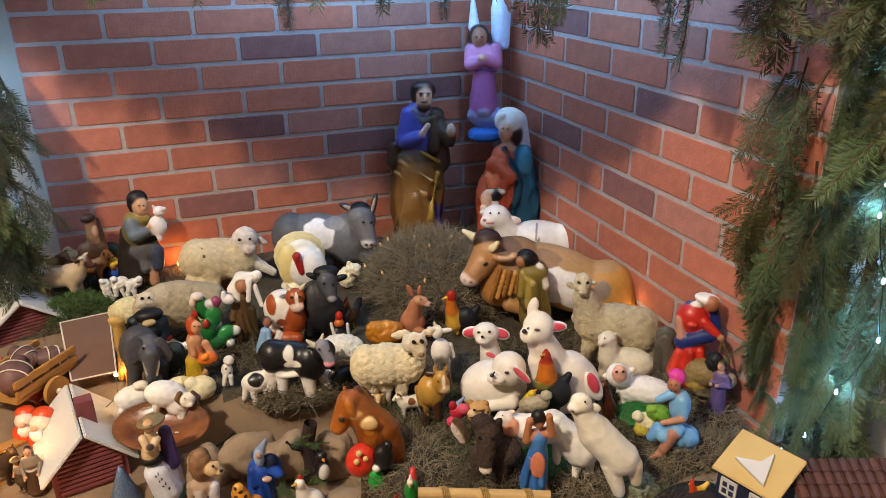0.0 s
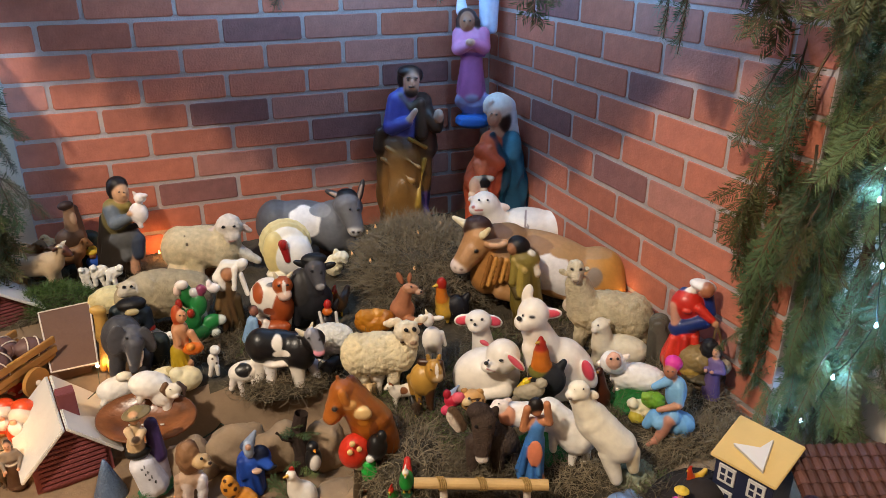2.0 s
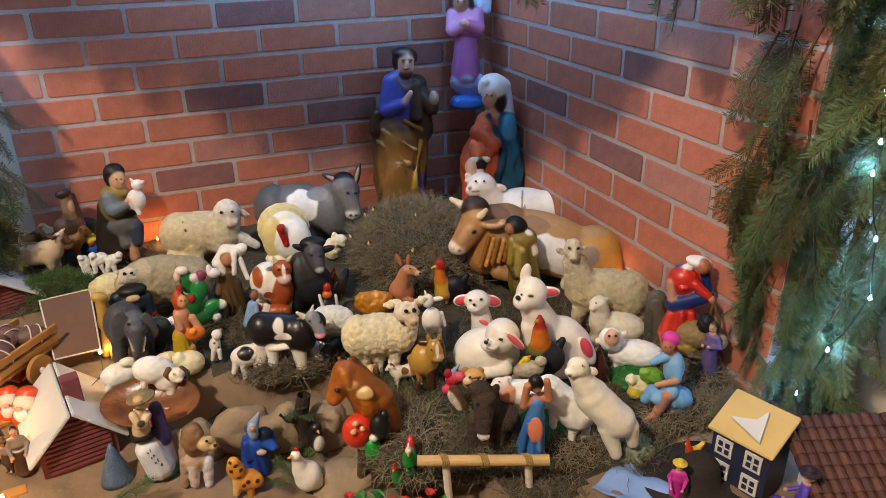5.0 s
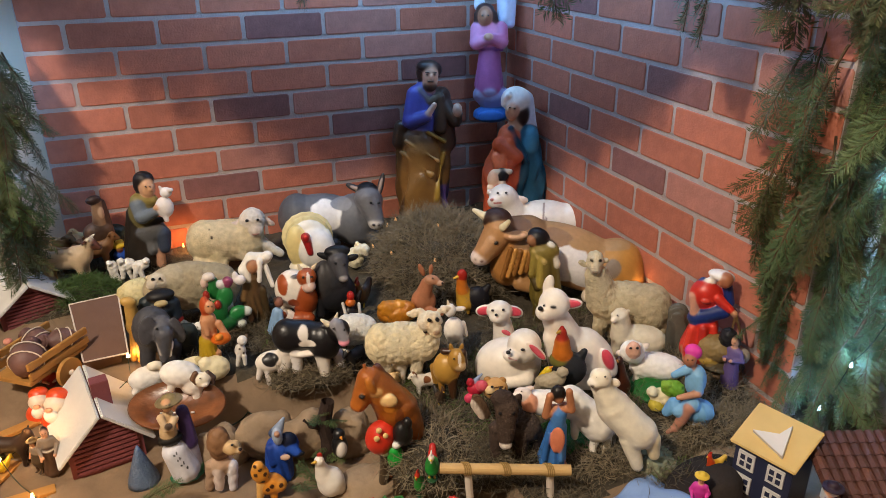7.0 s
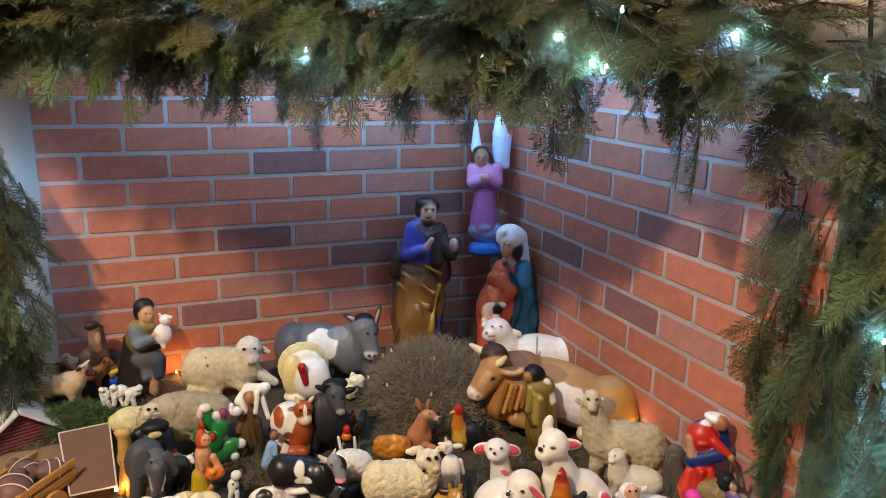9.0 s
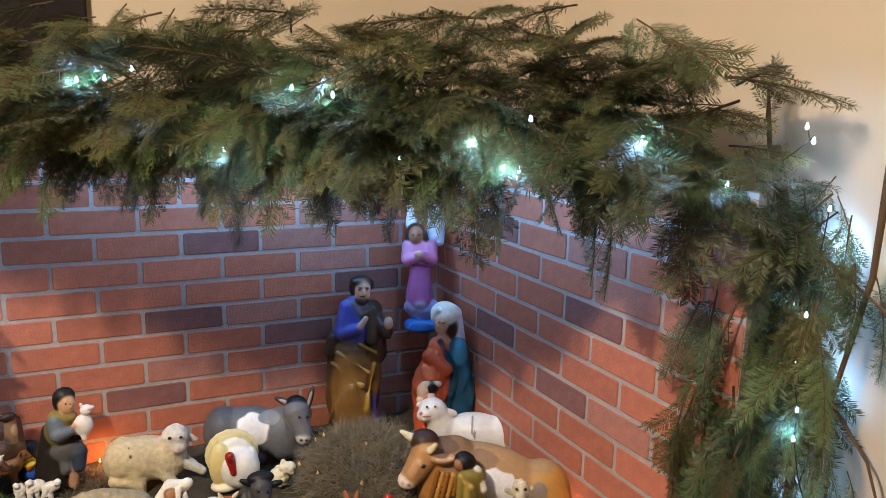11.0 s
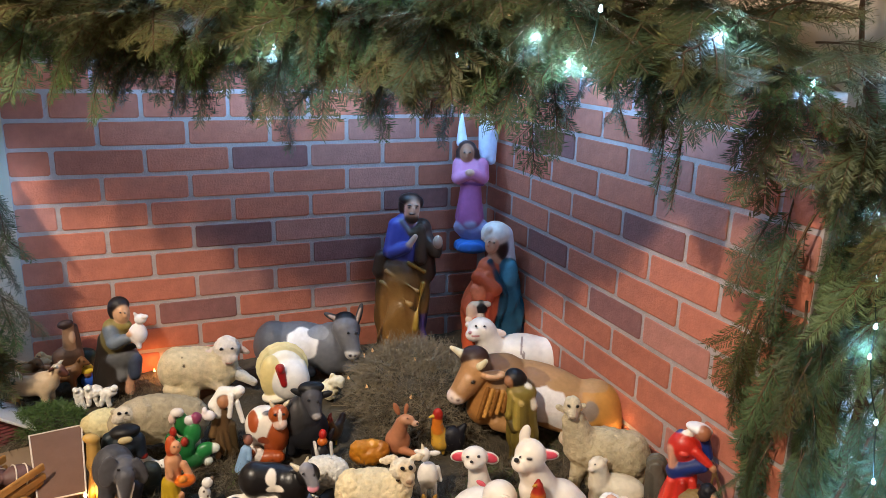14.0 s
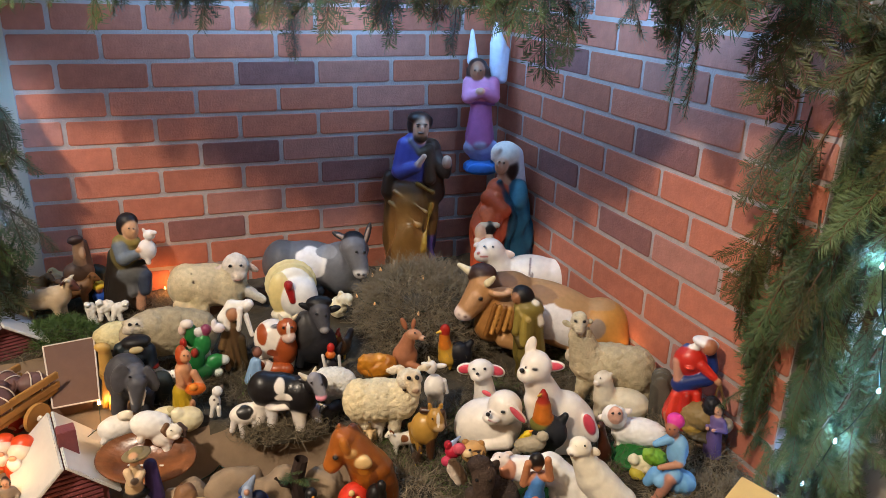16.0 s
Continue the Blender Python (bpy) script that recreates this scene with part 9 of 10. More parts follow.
fig("toadstool_ornament", [E((0.027, -0.1, 1.42), (0.337, 0.3, 0.406), hexa("d0321c"), (0, 18, 0), k=0.087), C((0.092, -0.15, 1.064), (0.382, -0.125, 1.036), 0.112, 0.1, WHITE, 0.044), E((-0.012, -0.4, 1.821), (0.069, 0.05, 0.071), hexa("ecc884"), k=0.015), E((0.121, -0.4, 1.675), (0.062, 0.05, 0.071), hexa("ecc884"), k=0.015), E((-0.069, -0.412, 1.622), (0.069, 0.05, 0.071), hexa("ecc884"), k=0.015), C((0.116, -0.05, 0.948), (0.025, 0, -0.003), 0.112, 0.112, hexa("4a3c2a"), 0.044)], GLAZE, 0.076, -0.373, -0.992, 0.700, -14, "red toadstool ornament with cream spots", "mushroom", cells=76)
fig("black_bird", [E((0.076, -0.067, 2.14), (0.3, 0.283, 0.424), hexa("141314"), k=0.058), E((0.214, -0.133, 2.53), (0.15, 0.15, 0.207), hexa("141314"), k=0.058), E((0.001, -0.233, 1.965), (0.2, 0.133, 0.133), hexa("2a2a2c"), k=0.02), E((-0.13, -0.3, 1.913), (0.133, 0.117, 0.117), hexa("dcdcd8"), k=0.02), C((0.066, 0, 1.79), (0.002, 0.067, -0.018), 0.133, 0.133, hexa("2a2018"), 0.058)], GLAZE, 0.056, -0.344, -1.014, 0.700, -16, "glossy black bird figurine on the toadstool", "bird", cells=57)
fig("green_bird", [E((0.052, -0.067, 1.388), (0.3, 0.267, 0.381), hexa("0f9430"), k=0.058), E((-0.017, -0.133, 1.733), (0.2, 0.167, 0.167), hexa("1aa83c"), k=0.058), C((0.252, 0, 1.023), (0.375, 0, 0.76), 0.133, 0.083, hexa("0c7826"), 0.025), E((-0.073, -0.133, 1.132), (0.133, 0.133, 0.163), hexa("0f8a2c"), k=0.02), C((0.041, 0, 1.046), (0.017, 0, -0.002), 0.133, 0.15, hexa("3a2c1c"), 0.058)], GLAZE, 0.057, -0.352, -1.010, 0.690, -15, "green bird figurine beside the toadstool", "bird", cells=57)
fig("wizard_figurine", [C((0.043, 0, 0.589), (0.011, 0, 0.11), 0.205, 0.223, hexa("1d47a2"), 0.062), E((0.189, -0.036, 0.709), (0.143, 0.125, 0.154), hexa("0e1730"), k=0.031), E((0.039, -0.125, 0.902), (0.08, 0.08, 0.149), hexa("a4b4cc"), k=0.031), C((0.061, -0.054, 0.969), (0.163, -0.071, 1.168), 0.089, 0.027, hexa("8a9ab4"), 0.013), E((0.026, -0.036, 0.944), (0.125, 0.107, 0.054), hexa("3a4a68"), (0, -25, 0), k=0.011), C((0.211, -0.089, 0.647), (0.298, -0.161, 0.561), 0.098, 0.08, hexa("2450b0"), 0.031), E((0.121, -0.232, 0.557), (0.08, 0.045, 0.045), hexa("c8a890"), k=0.011), E((0.328, -0.196, 0.549), (0.098, 0.054, 0.037), hexa("16161c"), k=0.011), C((-0.083, -0.089, 0.671), (-0.069, -0.161, 0.453), 0.08, 0.071, hexa("163a8c"), 0.031), E((0.258, -0.018, 0.612), (0.107, 0.107, 0.19), hexa("1c449c"), k=0.031), E((0.035, -0.196, 0.999), (0.045, 0.036, 0.05), hexa("c89a80"), k=0.011)], PLASTER, 0.111, -0.531, -0.877, 0.675, -4, "seated wizard figurine in deep blue robe with pointed hat", "figurine", cells=85, relief=lambda p: folds(p, 0.012, 9, 0.6))
fig("white_hen", [C((-0.146, -0.075, 1.06), (-0.083, -0.025, 0.732), 0.112, 0.2, WHITE, 0.044), E((0.048, 0, 0.499), (0.3, 0.275, 0.36), hexa("f0ebe2"), k=0.087), E((-0.162, -0.125, 1.195), (0.112, 0.1, 0.122), hexa("f0ebe2"), k=0.044), C((-0.245, -0.2, 1.241), (-0.316, -0.225, 1.245), 0.038, 0.019, hexa("c8a040"), 0.019), E((-0.139, -0.1, 1.321), (0.062, 0.038, 0.077), hexa("a82418"), k=0.015), E((0.21, 0.05, 0.299), (0.175, 0.175, 0.218), hexa("e8e2d8"), k=0.044)], GLAZE, 0.078, -0.459, -0.965, 0.675, -9, "white ceramic hen with red patch", "hen", paint=[((0.119, -0.375, 0.839), (0.1, 0.175, 0.125), hexa("b8342c"))], cells=76)
fig("spotted_leopard", [E((-0.047, -0.061, 0.981), (0.227, 0.212, 0.311), hexa("d08a2c"), (0, -20, 0), k=0.053), E((0.174, 0, 0.529), (0.364, 0.258, 0.309), hexa("c8822a"), k=0.053), E((0.398, -0.091, 0.505), (0.212, 0.182, 0.208), hexa("cc8a34"), k=0.053), E((-0.08, -0.121, 1.261), (0.152, 0.136, 0.162), hexa("d8983c"), k=0.053), C((-0.053, -0.091, 0.688), (-0.131, -0.121, 0.26), 0.121, 0.091, hexa("d8a860"), 0.023), C((0.236, -0.091, 0.359), (0.234, -0.121, 0.077), 0.121, 0.091, hexa("c8822a"), 0.023)], GLAZE, 0.064, -0.563, -0.926, 0.675, -3, "orange leopard figurine with brown spots", "leopard", paint=[((-0.169, -0.303, 1.359), (0.068, 0.152, 0.061), hexa("3c1e0e")), ((-0.027, -0.303, 1.229), (0.068, 0.152, 0.061), hexa("3c1e0e")), ((0.083, -0.303, 1.051), (0.068, 0.152, 0.061), hexa("3c1e0e")), ((-0.171, -0.303, 1.084), (0.068, 0.152, 0.061), hexa("3c1e0e")), ((0.182, -0.303, 0.894), (0.068, 0.152, 0.061), hexa("3c1e0e")), ((0.347, -0.303, 0.81), (0.068, 0.152, 0.061), hexa("3c1e0e")), ((0.002, -0.303, 0.832), (0.068, 0.152, 0.061), hexa("3c1e0e")), ((0.212, -0.303, 0.623), (0.068, 0.152, 0.061), hexa("3c1e0e")), ((0.443, -0.303, 0.595), (0.068, 0.152, 0.061), hexa("3c1e0e")), ((0.087, -0.303, 0.545), (0.068, 0.152, 0.061), hexa("3c1e0e")), ((0.012, -0.303, 1.456), (0.068, 0.152, 0.061), hexa("3c1e0e"))], cells=62)
fig("lion_figurine", [E((-0.009, -0.038, 0.99), (0.19, 0.171, 0.304), hexa("866244"), k=0.033), E((-0.001, 0, 1.152), (0.162, 0.143, 0.126), hexa("6e4e36"), k=0.033), E((0.184, -0.19, 0.973), (0.143, 0.124, 0.124), hexa("c6a678"), k=0.033), E((0.26, -0.267, 0.949), (0.067, 0.057, 0.057), hexa("d0b48c"), k=0.011), E((-0.016, 0, 0.569), (0.19, 0.162, 0.208), hexa("b89c84"), k=0.033), C((-0.076, -0.076, 0.509), (-0.116, -0.095, 0.159), 0.095, 0.067, hexa("c8b8b0"), 0.033), C((0.149, -0.095, 0.54), (0.108, -0.114, 0.093), 0.086, 0.067, hexa("d4d0d4"), 0.033), C((-0.185, 0.038, 0.55), (-0.261, 0.038, 0.124), 0.095, 0.076, hexa("a88c74"), 0.033), E((0.303, -0.324, 1.001), (0.024, 0.024, 0.015), hexa("2a1a14"), k=0.011), E((0.179, -0.324, 1.121), (0.017, 0.017, 0.011), BLACK, k=0.004)], PLASTER, 0.101, -0.622, -0.871, 0.675, 1, "tan lion figurine with brown mane", "lion", cells=80, relief=lambda p: wool(p, 0.01, 36))
fig("mariachi_figurine", [E((0.027, -0.041, 1.233), (0.166, 0.138, 0.036), hexa("76684a"), (0, -6, 0), k=0.024), E((0.029, -0.028, 1.27), (0.083, 0.076, 0.036), hexa("86764e"), k=0.008), E((-0.006, -0.097, 1.209), (0.062, 0.062, 0.084), hexa("c89870"), k=0.024), E((0.005, -0.055, 1.218), (0.083, 0.069, 0.057), hexa("120e0c"), k=0.024), C((-0.012, -0.014, 1.038), (-0.045, -0.014, 0.791), 0.062, 0.103, hexa("c4a880"), 0.024), C((-0.097, -0.069, 1.041), (-0.063, -0.138, 0.917), 0.048, 0.041, hexa("d0b490"), 0.01), C((0.054, -0.069, 0.988), (-0.014, -0.138, 0.915), 0.048, 0.041, hexa("d0b490"), 0.01), E((-0.035, -0.152, 0.948), (0.048, 0.034, 0.045), hexa("4a3a30"), k=0.008), E((-0.036, -0.028, 0.699), (0.145, 0.11, 0.073), hexa("12100e"), k=0.024), C((-0.012, -0.028, 0.49), (0.066, -0.028, 0.204), 0.152, 0.172, hexa("dadbe4"), 0.048), C((0.155, 0.041, 0.992), (0.176, 0.041, 0.537), 0.076, 0.103, hexa("3a2a5a"), 0.024), C((0.192, 0, 0.941), (0.212, -0.014, 0.564), 0.028, 0.034, hexa("6a5494"), 0.01), C((0.184, 0.041, 0.501), (0.203, 0.041, 0.184), 0.083, 0.083, hexa("a8a4b0"), 0.024), E((0.076, -0.014, 0.085), (0.207, 0.152, 0.036), hexa("2a6a48"), k=0.024), E((0.208, 0.028, 0.14), (0.097, 0.083, 0.083), hexa("2e6e44"), k=0.024), E((-0.022, -0.166, 1.268), (0.009, 0.009, 0.006), BLACK, k=0.004), E((0.024, -0.166, 1.252), (0.009, 0.009, 0.006), BLACK, k=0.004)], PLASTER, 0.142, -0.695, -0.823, 0.676, 5, "figurine with wide straw hat, purple cloak and white skirt", "figurine", paint=[((-0.036, -0.276, 0.635), (0.012, 0.166, 0.028), hexa("26282e")), ((-0.005, -0.276, 0.557), (0.012, 0.166, 0.028), hexa("26282e")), ((0.026, -0.276, 0.479), (0.012, 0.166, 0.028), hexa("26282e")), ((0.058, -0.276, 0.4), (0.012, 0.166, 0.028), hexa("26282e")), ((0.09, -0.276, 0.32), (0.012, 0.166, 0.028), hexa("26282e")), ((-0.064, -0.276, 0.613), (0.011, 0.166, 0.021), hexa("26282e")), ((-0.033, -0.276, 0.536), (0.011, 0.166, 0.021), hexa("26282e")), ((-0.002, -0.276, 0.457), (0.011, 0.166, 0.021), hexa("26282e")), ((0.03, -0.276, 0.378), (0.011, 0.166, 0.021), hexa("26282e"))], cells=105, relief=lambda p: folds(p, 0.004, 10, 0.5))
fig("white_sheep_figurine", [E((0.042, 0, 0.461), (0.618, 0.364, 0.389), hexa("eee9e0"), k=0.064), E((-0.183, -0.073, 0.45), (0.327, 0.291, 0.34), hexa("eee9e0"), k=0.064), E((0.286, -0.145, 0.917), (0.236, 0.145, 0.145), hexa("ece0c8"), k=0.022), E((0.434, -0.218, 0.849), (0.091, 0.073, 0.073), hexa("dccaa8"), k=0.022), C((-0.288, -0.182, 0.38), (-0.445, -0.218, 0.155), 0.127, 0.091, hexa("eee9e0"), 0.027), C((0.273, -0.145, 0.216), (0.298, -0.182, -0.03), 0.127, 0.091, hexa("eee9e0"), 0.027)], PLASTER, 0.058, -0.732, -0.642, 0.765, 6, "small white sheep figurine beside the clay dish", "sheep", group="sheep and lambs", cells=54, relief=lambda p: wool(p, 0.01, 26))
fig("white_ram_figurine", [E((-0.054, 0, 0.684), (0.462, 0.308, 0.308), hexa("f0ebe2"), (0, 22, 0), k=0.09), E((0.175, -0.077, 0.424), (0.282, 0.256, 0.292), hexa("f0ebe2"), k=0.045), E((0.368, -0.282, 0.585), (0.192, 0.154, 0.172), hexa("ece2cc"), k=0.045), E((0.406, -0.385, 0.518), (0.09, 0.077, 0.077), hexa("f0e8dc"), k=0.015), C((0.24, -0.282, 0.771), (0.162, -0.333, 0.677), 0.058, 0.051, hexa("6a4a30"), 0.019), C((0.162, -0.333, 0.677), (0.213, -0.359, 0.559), 0.051, 0.032, hexa("6a4a30"), 0.019), C((0.519, -0.256, 0.704), (0.619, -0.282, 0.571), 0.058, 0.051, hexa("4a3a34"), 0.019), C((0.619, -0.282, 0.571), (0.594, -0.308, 0.414), 0.051, 0.032, hexa("4a3a34"), 0.019), C((0.21, -0.179, 0.327), (0.21, -0.231, 0.024), 0.128, 0.077, hexa("f0ebe2"), 0.019), C((-0.235, -0.103, 0.636), (-0.317, -0.128, 0.423), 0.115, 0.077, hexa("e8e2d8"), 0.019), E((0.323, -0.436, 0.723), (0.021, 0.021, 0.015), BLACK, k=0.004)], PLASTER, 0.081, -0.665, -0.700, 0.765, 3, "small white ram figurine with brown horns", "sheep", group="sheep and lambs", cells=75, relief=lambda p: wool(p, 0.006, 34))
fig("cream_sheep_figurine", [E((0.089, 0, 0.665), (0.562, 0.417, 0.474), hexa("e2d6ae"), k=0.073), E((-0.206, -0.083, 0.985), (0.25, 0.229, 0.258), hexa("e6dcb8"), k=0.073)], PLASTER, 0.052, -0.613, -0.651, 0.754, 0, "small lying cream sheep figurine", "sheep", group="sheep and lambs", cells=54, relief=lambda p: wool(p, 0.01, 24))
fig("cream_sheep_figurine", [E((0.06, 0, 0.606), (0.588, 0.353, 0.269), hexa("e6dab4"), k=0.103), E((0.371, -0.176, 0.764), (0.206, 0.176, 0.176), hexa("c8b888"), k=0.035)], PLASTER, 0.037, -0.649, -0.624, 0.773, 2, "small lying cream sheep figurine", "sheep", group="sheep and lambs", cells=54, relief=lambda p: wool(p, 0.01, 24))
fig("spotted_puppy", [E((0.038, 0, 0.62), (0.192, 0.173, 0.273), hexa("dcd6cc"), k=0.067), E((0.138, -0.115, 1.061), (0.173, 0.154, 0.18), hexa("e6e2da"), k=0.067), E((0.277, -0.077, 1.141), (0.077, 0.058, 0.131), hexa("6a5a4c"), (0, 20, 0), k=0.023), C((-0.042, -0.115, 0.483), (-0.12, -0.154, 0.167), 0.087, 0.067, hexa("dcd6cc"), 0.029), C((0.137, -0.115, 0.444), (0.136, -0.154, 0.153), 0.087, 0.067, hexa("dcd6cc"), 0.029)], PLASTER, 0.058, -0.557, -0.636, 0.772, -2, "small white puppy figurine with dark spots", "dog", paint=[((0.02, -0.269, 0.782), (0.077, 0.154, 0.077), hexa("4a3a30")), ((0.141, -0.269, 0.579), (0.058, 0.154, 0.077), hexa("4a3a30"))], cells=54)
fig("spotted_goat", quadruped(hexa("c0a888"), length=0.44, girth=0.2, head=hexa("5a3426"), horns=0.1), PLASTER, 0.128, -0.900, -0.140, 0.788, 342, "beige goat figurine with dark head", "goat", paint=[((0.0, 0.1, 0.7), (0.3, 0.2, 0.12), hexa("6a4630"))])
fig("brown_calf", quadruped(hexa("6a4e30"), length=0.44, girth=0.22), PLASTER, 0.103, -0.934, -0.047, 0.798, 327, "small brown calf figurine", "calf")
fig("goat_kid", quadruped(hexa("b89468"), length=0.36, girth=0.18, ear_len=0.15), PLASTER, 0.093, -0.896, -0.028, 0.798, 227, "small tan goat kid figurine", "goat")
fig("brown_kid", quadruped(hexa("7a5636"), length=0.44, girth=0.2), PLASTER, 0.099, -0.845, -0.086, 0.798, 357, "small brown goat figurine", "goat")
fig("brown_hen", rooster(hexa("6a4a2a"), hexa("8a2a1c"), hexa("4a3420"), DARKBROWN), GLAZE, 0.089, -0.267, -0.500, 0.778, 227, "small brown hen figurine", "hen")
fig("brown_owl", rooster(hexa("3a2a20"), hexa("4a3020"), hexa("3a2a1e"), BLACK), GLAZE, 0.069, -0.230, -0.788, 0.764, 277, "small dark brown bird figurine", "bird")
fig("beige_puppy", quadruped(hexa("d8b888"), length=0.34, girth=0.2, lie=True), PLASTER, 0.062, -0.289, -0.793, 0.763, 257, "beige puppy figurine lying on moss", "dog")
fig("dalmatian_puppy", quadruped(WHITE, length=0.32, girth=0.2), GLAZE, 0.071, -0.262, -0.789, 0.764, 217, "black-spotted white puppy figurine", "dog", paint=[((0.1, -0.15, 0.6), 0.07, BLACK), ((-0.15, -0.15, 0.55), 0.08, BLACK), ((0.4, 0, 0.9), 0.1, BLACK), ((0.0, 0.0, 0.78), 0.08, BLACK)])
fig("black_puppy", quadruped(BLACK, length=0.32, girth=0.2), GLAZE, 0.059, -0.270, -0.752, 0.765, 237, "small black puppy figurine", "dog")
fig("purple_robed_figure", person(hexa("5a4a78"), top=hexa("6a5a8a"), hair=HAIR), PLASTER, 0.112, 0.270, -1.080, 0.788, 197, "small dark-haired figurine in purple robe beside the fir branches", "figurine")
fig("penguin_figurine", [E((0, 0, 0.45), (0.25, 0.27, 0.45), BLACK, k=0.05), E((0.1, 0, 0.4), (0.2, 0.2, 0.36), WHITE, k=0.03), E((0, 0, 0.9), (0.2, 0.2, 0.2), BLACK, k=0.05), C((0.18, 0, 0.9), (0.3, 0, 0.88), 0.05, 0.02, hexa("e09020"), 0.02)], GLAZE, 0.054, -0.423, -0.901, 0.708, 277, "small black and white bird figurine", "bird")
fig("orange_gnome", [E((0, 0, 0.36), (0.36, 0.38, 0.36), hexa("d8481c"), k=0.05), E((0.05, 0, 0.78), (0.22, 0.24, 0.2), hexa("e0d0bc"), k=0.03), E((0.3, 0.0, 0.62), (0.1, 0.16, 0.16), hexa("f0ece4"), k=0.04), E((0.32, 0, 0.8), (0.05, 0.09, 0.06), SKIN, k=0.02), E((-0.1, 0, 0.92), (0.2, 0.24, 0.16), hexa("d8481c"), k=0.03)], GLAZE, 0.083, -0.897, -0.618, 0.698, 247, "orange and white gnome figurine lit by warm bulbs", "figurine")
fig("orange_gnome", [E((0, 0, 0.36), (0.36, 0.38, 0.36), hexa("d8481c"), k=0.05), E((0.05, 0, 0.78), (0.22, 0.24, 0.2), hexa("e0d0bc"), k=0.03), E((0.3, 0.0, 0.62), (0.1, 0.16, 0.16), hexa("f0ece4"), k=0.04), E((0.32, 0, 0.8), (0.05, 0.09, 0.06), SKIN, k=0.02), E((-0.1, 0, 0.92), (0.2, 0.24, 0.16), hexa("d8481c"), k=0.03)], GLAZE, 0.076, -0.930, -0.589, 0.698, 267, "orange and white gnome figurine lit by warm bulbs", "figurine")
fig("village_woman", person(hexa("4a3426"), top=hexa("8a7a6a"), hair=HAIR, arms="fore", sash=WHITE), PLASTER, 0.094, -0.906, -0.724, 0.688, 277, "villager figurine in brown skirt beside the barn", "figurine")
fig("yellow_red_bird", rooster(hexa("c84a1c"), hexa("c8341c"), hexa("d8a020"), hexa("d8b040")), GLAZE, 0.045, 0.095, -1.250, 0.783, 177, "yellow bird figurine with red head on the felt hat", "bird")
fig("witch_figurine", person(hexa("4a3a98"), top=hexa("5a46b0"), hat=hexa("2a1a2a"), hair=hexa("e0dcd8"), seated=True, beard=True, arms="fore"), PLASTER, 0.104, 0.165, -1.400, 0.753, 127, "bearded figurine in violet robe and dark brimmed hat", "figurine", cells=67)
fig("villager_in_magenta", person(hexa("b02a86"), top=hexa("c83a9a"), hat=hexa("d8b840"), hair=HAIR, arms="fore"), PLASTER, 0.076, 0.035, -1.290, 0.755, 227, "villager figurine in magenta dress and yellow hat", "figurine")
fig("green_parrot", rooster(hexa("1e8a34"), WHITE, hexa("1e8a34"), hexa("b8241c")), GLAZE, 0.066, -0.315, -1.085, 0.773, 247, "green parrot figurine with white head", "bird")
fig("red_green_bird", rooster(hexa("2a8a34"), hexa("b82a1c"), hexa("2a7a30"), RED), GLAZE, 0.059, -0.330, -1.074, 0.738, 227, "green bird figurine with red head", "bird")
fig("brown_basket", [E((0, 0, 0.3), (0.45, 0.45, 0.32), hexa("6a5234"), k=0.02), E((0, 0, 0.55), (0.36, 0.36, 0.14), hexa("3a2c1c"), k=0.02), C((0, -0.4, 0.5), (0, 0, 1.0), 0.04, 0.04, hexa("7a6040"), 0.03), C((0, 0.4, 0.5), (0, 0, 1.0), 0.04, 0.04, hexa("7a6040"), 0.03)], PLASTER, 0.077, 0.285, -1.050, 0.773, 257, "small woven brown basket with a hoop handle", "basket")
fig("red_capped_gnome", person(hexa("a83018"), top=hexa("c84020"), hair=WHITE, seated=True, short=True), GLAZE, 0.080, -0.916, -0.519, 0.708, 277, "red gnome figurine lit by warm bulbs", "figurine")
fig("brown_villager", person(hexa("4a2e1e"), top=hexa("6a4a34"), hair=HAIR, short=True), PLASTER, 0.072, -0.875, -0.656, 0.688, 227, "small brown villager figurine beside the barn", "figurine")
fig("white_goose", rooster(WHITE, WHITE, WHITE, WHITE), GLAZE, 0.081, -0.937, -0.484, 0.718, 277, "small white goose figurine by the cart", "bird")
fig("white_kid_lying", quadruped(hexa("ece8e0"), length=0.44, girth=0.22, lie=True), PLASTER, 0.068, -0.648, -0.483, 0.778, 307, "small lying white kid figurine", "goat")
fig("white_patch_pup", quadruped(hexa("e0d8c8"), length=0.36, girth=0.2), PLASTER, 0.056, -0.240, -0.850, 0.761, 177, "small white and brown pup figurine", "dog", paint=[((0.0, 0.1, 0.65), (0.16, 0.16, 0.12), BROWN), ((0.4, 0, 0.9), 0.1, BROWN)])
fig("brown_owl", rooster(hexa("3a2a20"), hexa("4a3020"), hexa("3a2a1e"), BLACK), GLAZE, 0.050, -0.228, -0.891, 0.758, 277, "small dark brown bird figurine", "bird")
fig("brown_owl", rooster(hexa("3a2a20"), hexa("4a3020"), hexa("3a2a1e"), BLACK), GLAZE, 0.052, 0.000, -1.076, 0.758, 217, "small dark brown bird figurine", "bird")
fig("grey_pigeon", rooster(hexa("7a7468"), hexa("847c70"), hexa("6a6458"), hexa("4a443c")), PLASTER, 0.070, 0.292, -1.071, 0.768, 207, "small grey pigeon figurine near the fir branches", "bird")
fig("tiny_black_goat", quadruped(BLACK, length=0.36, girth=0.19, horns=0.12), PLASTER, 0.059, -0.343, -0.723, 0.767, 217, "tiny black goat figurine between the sheep", "goat")
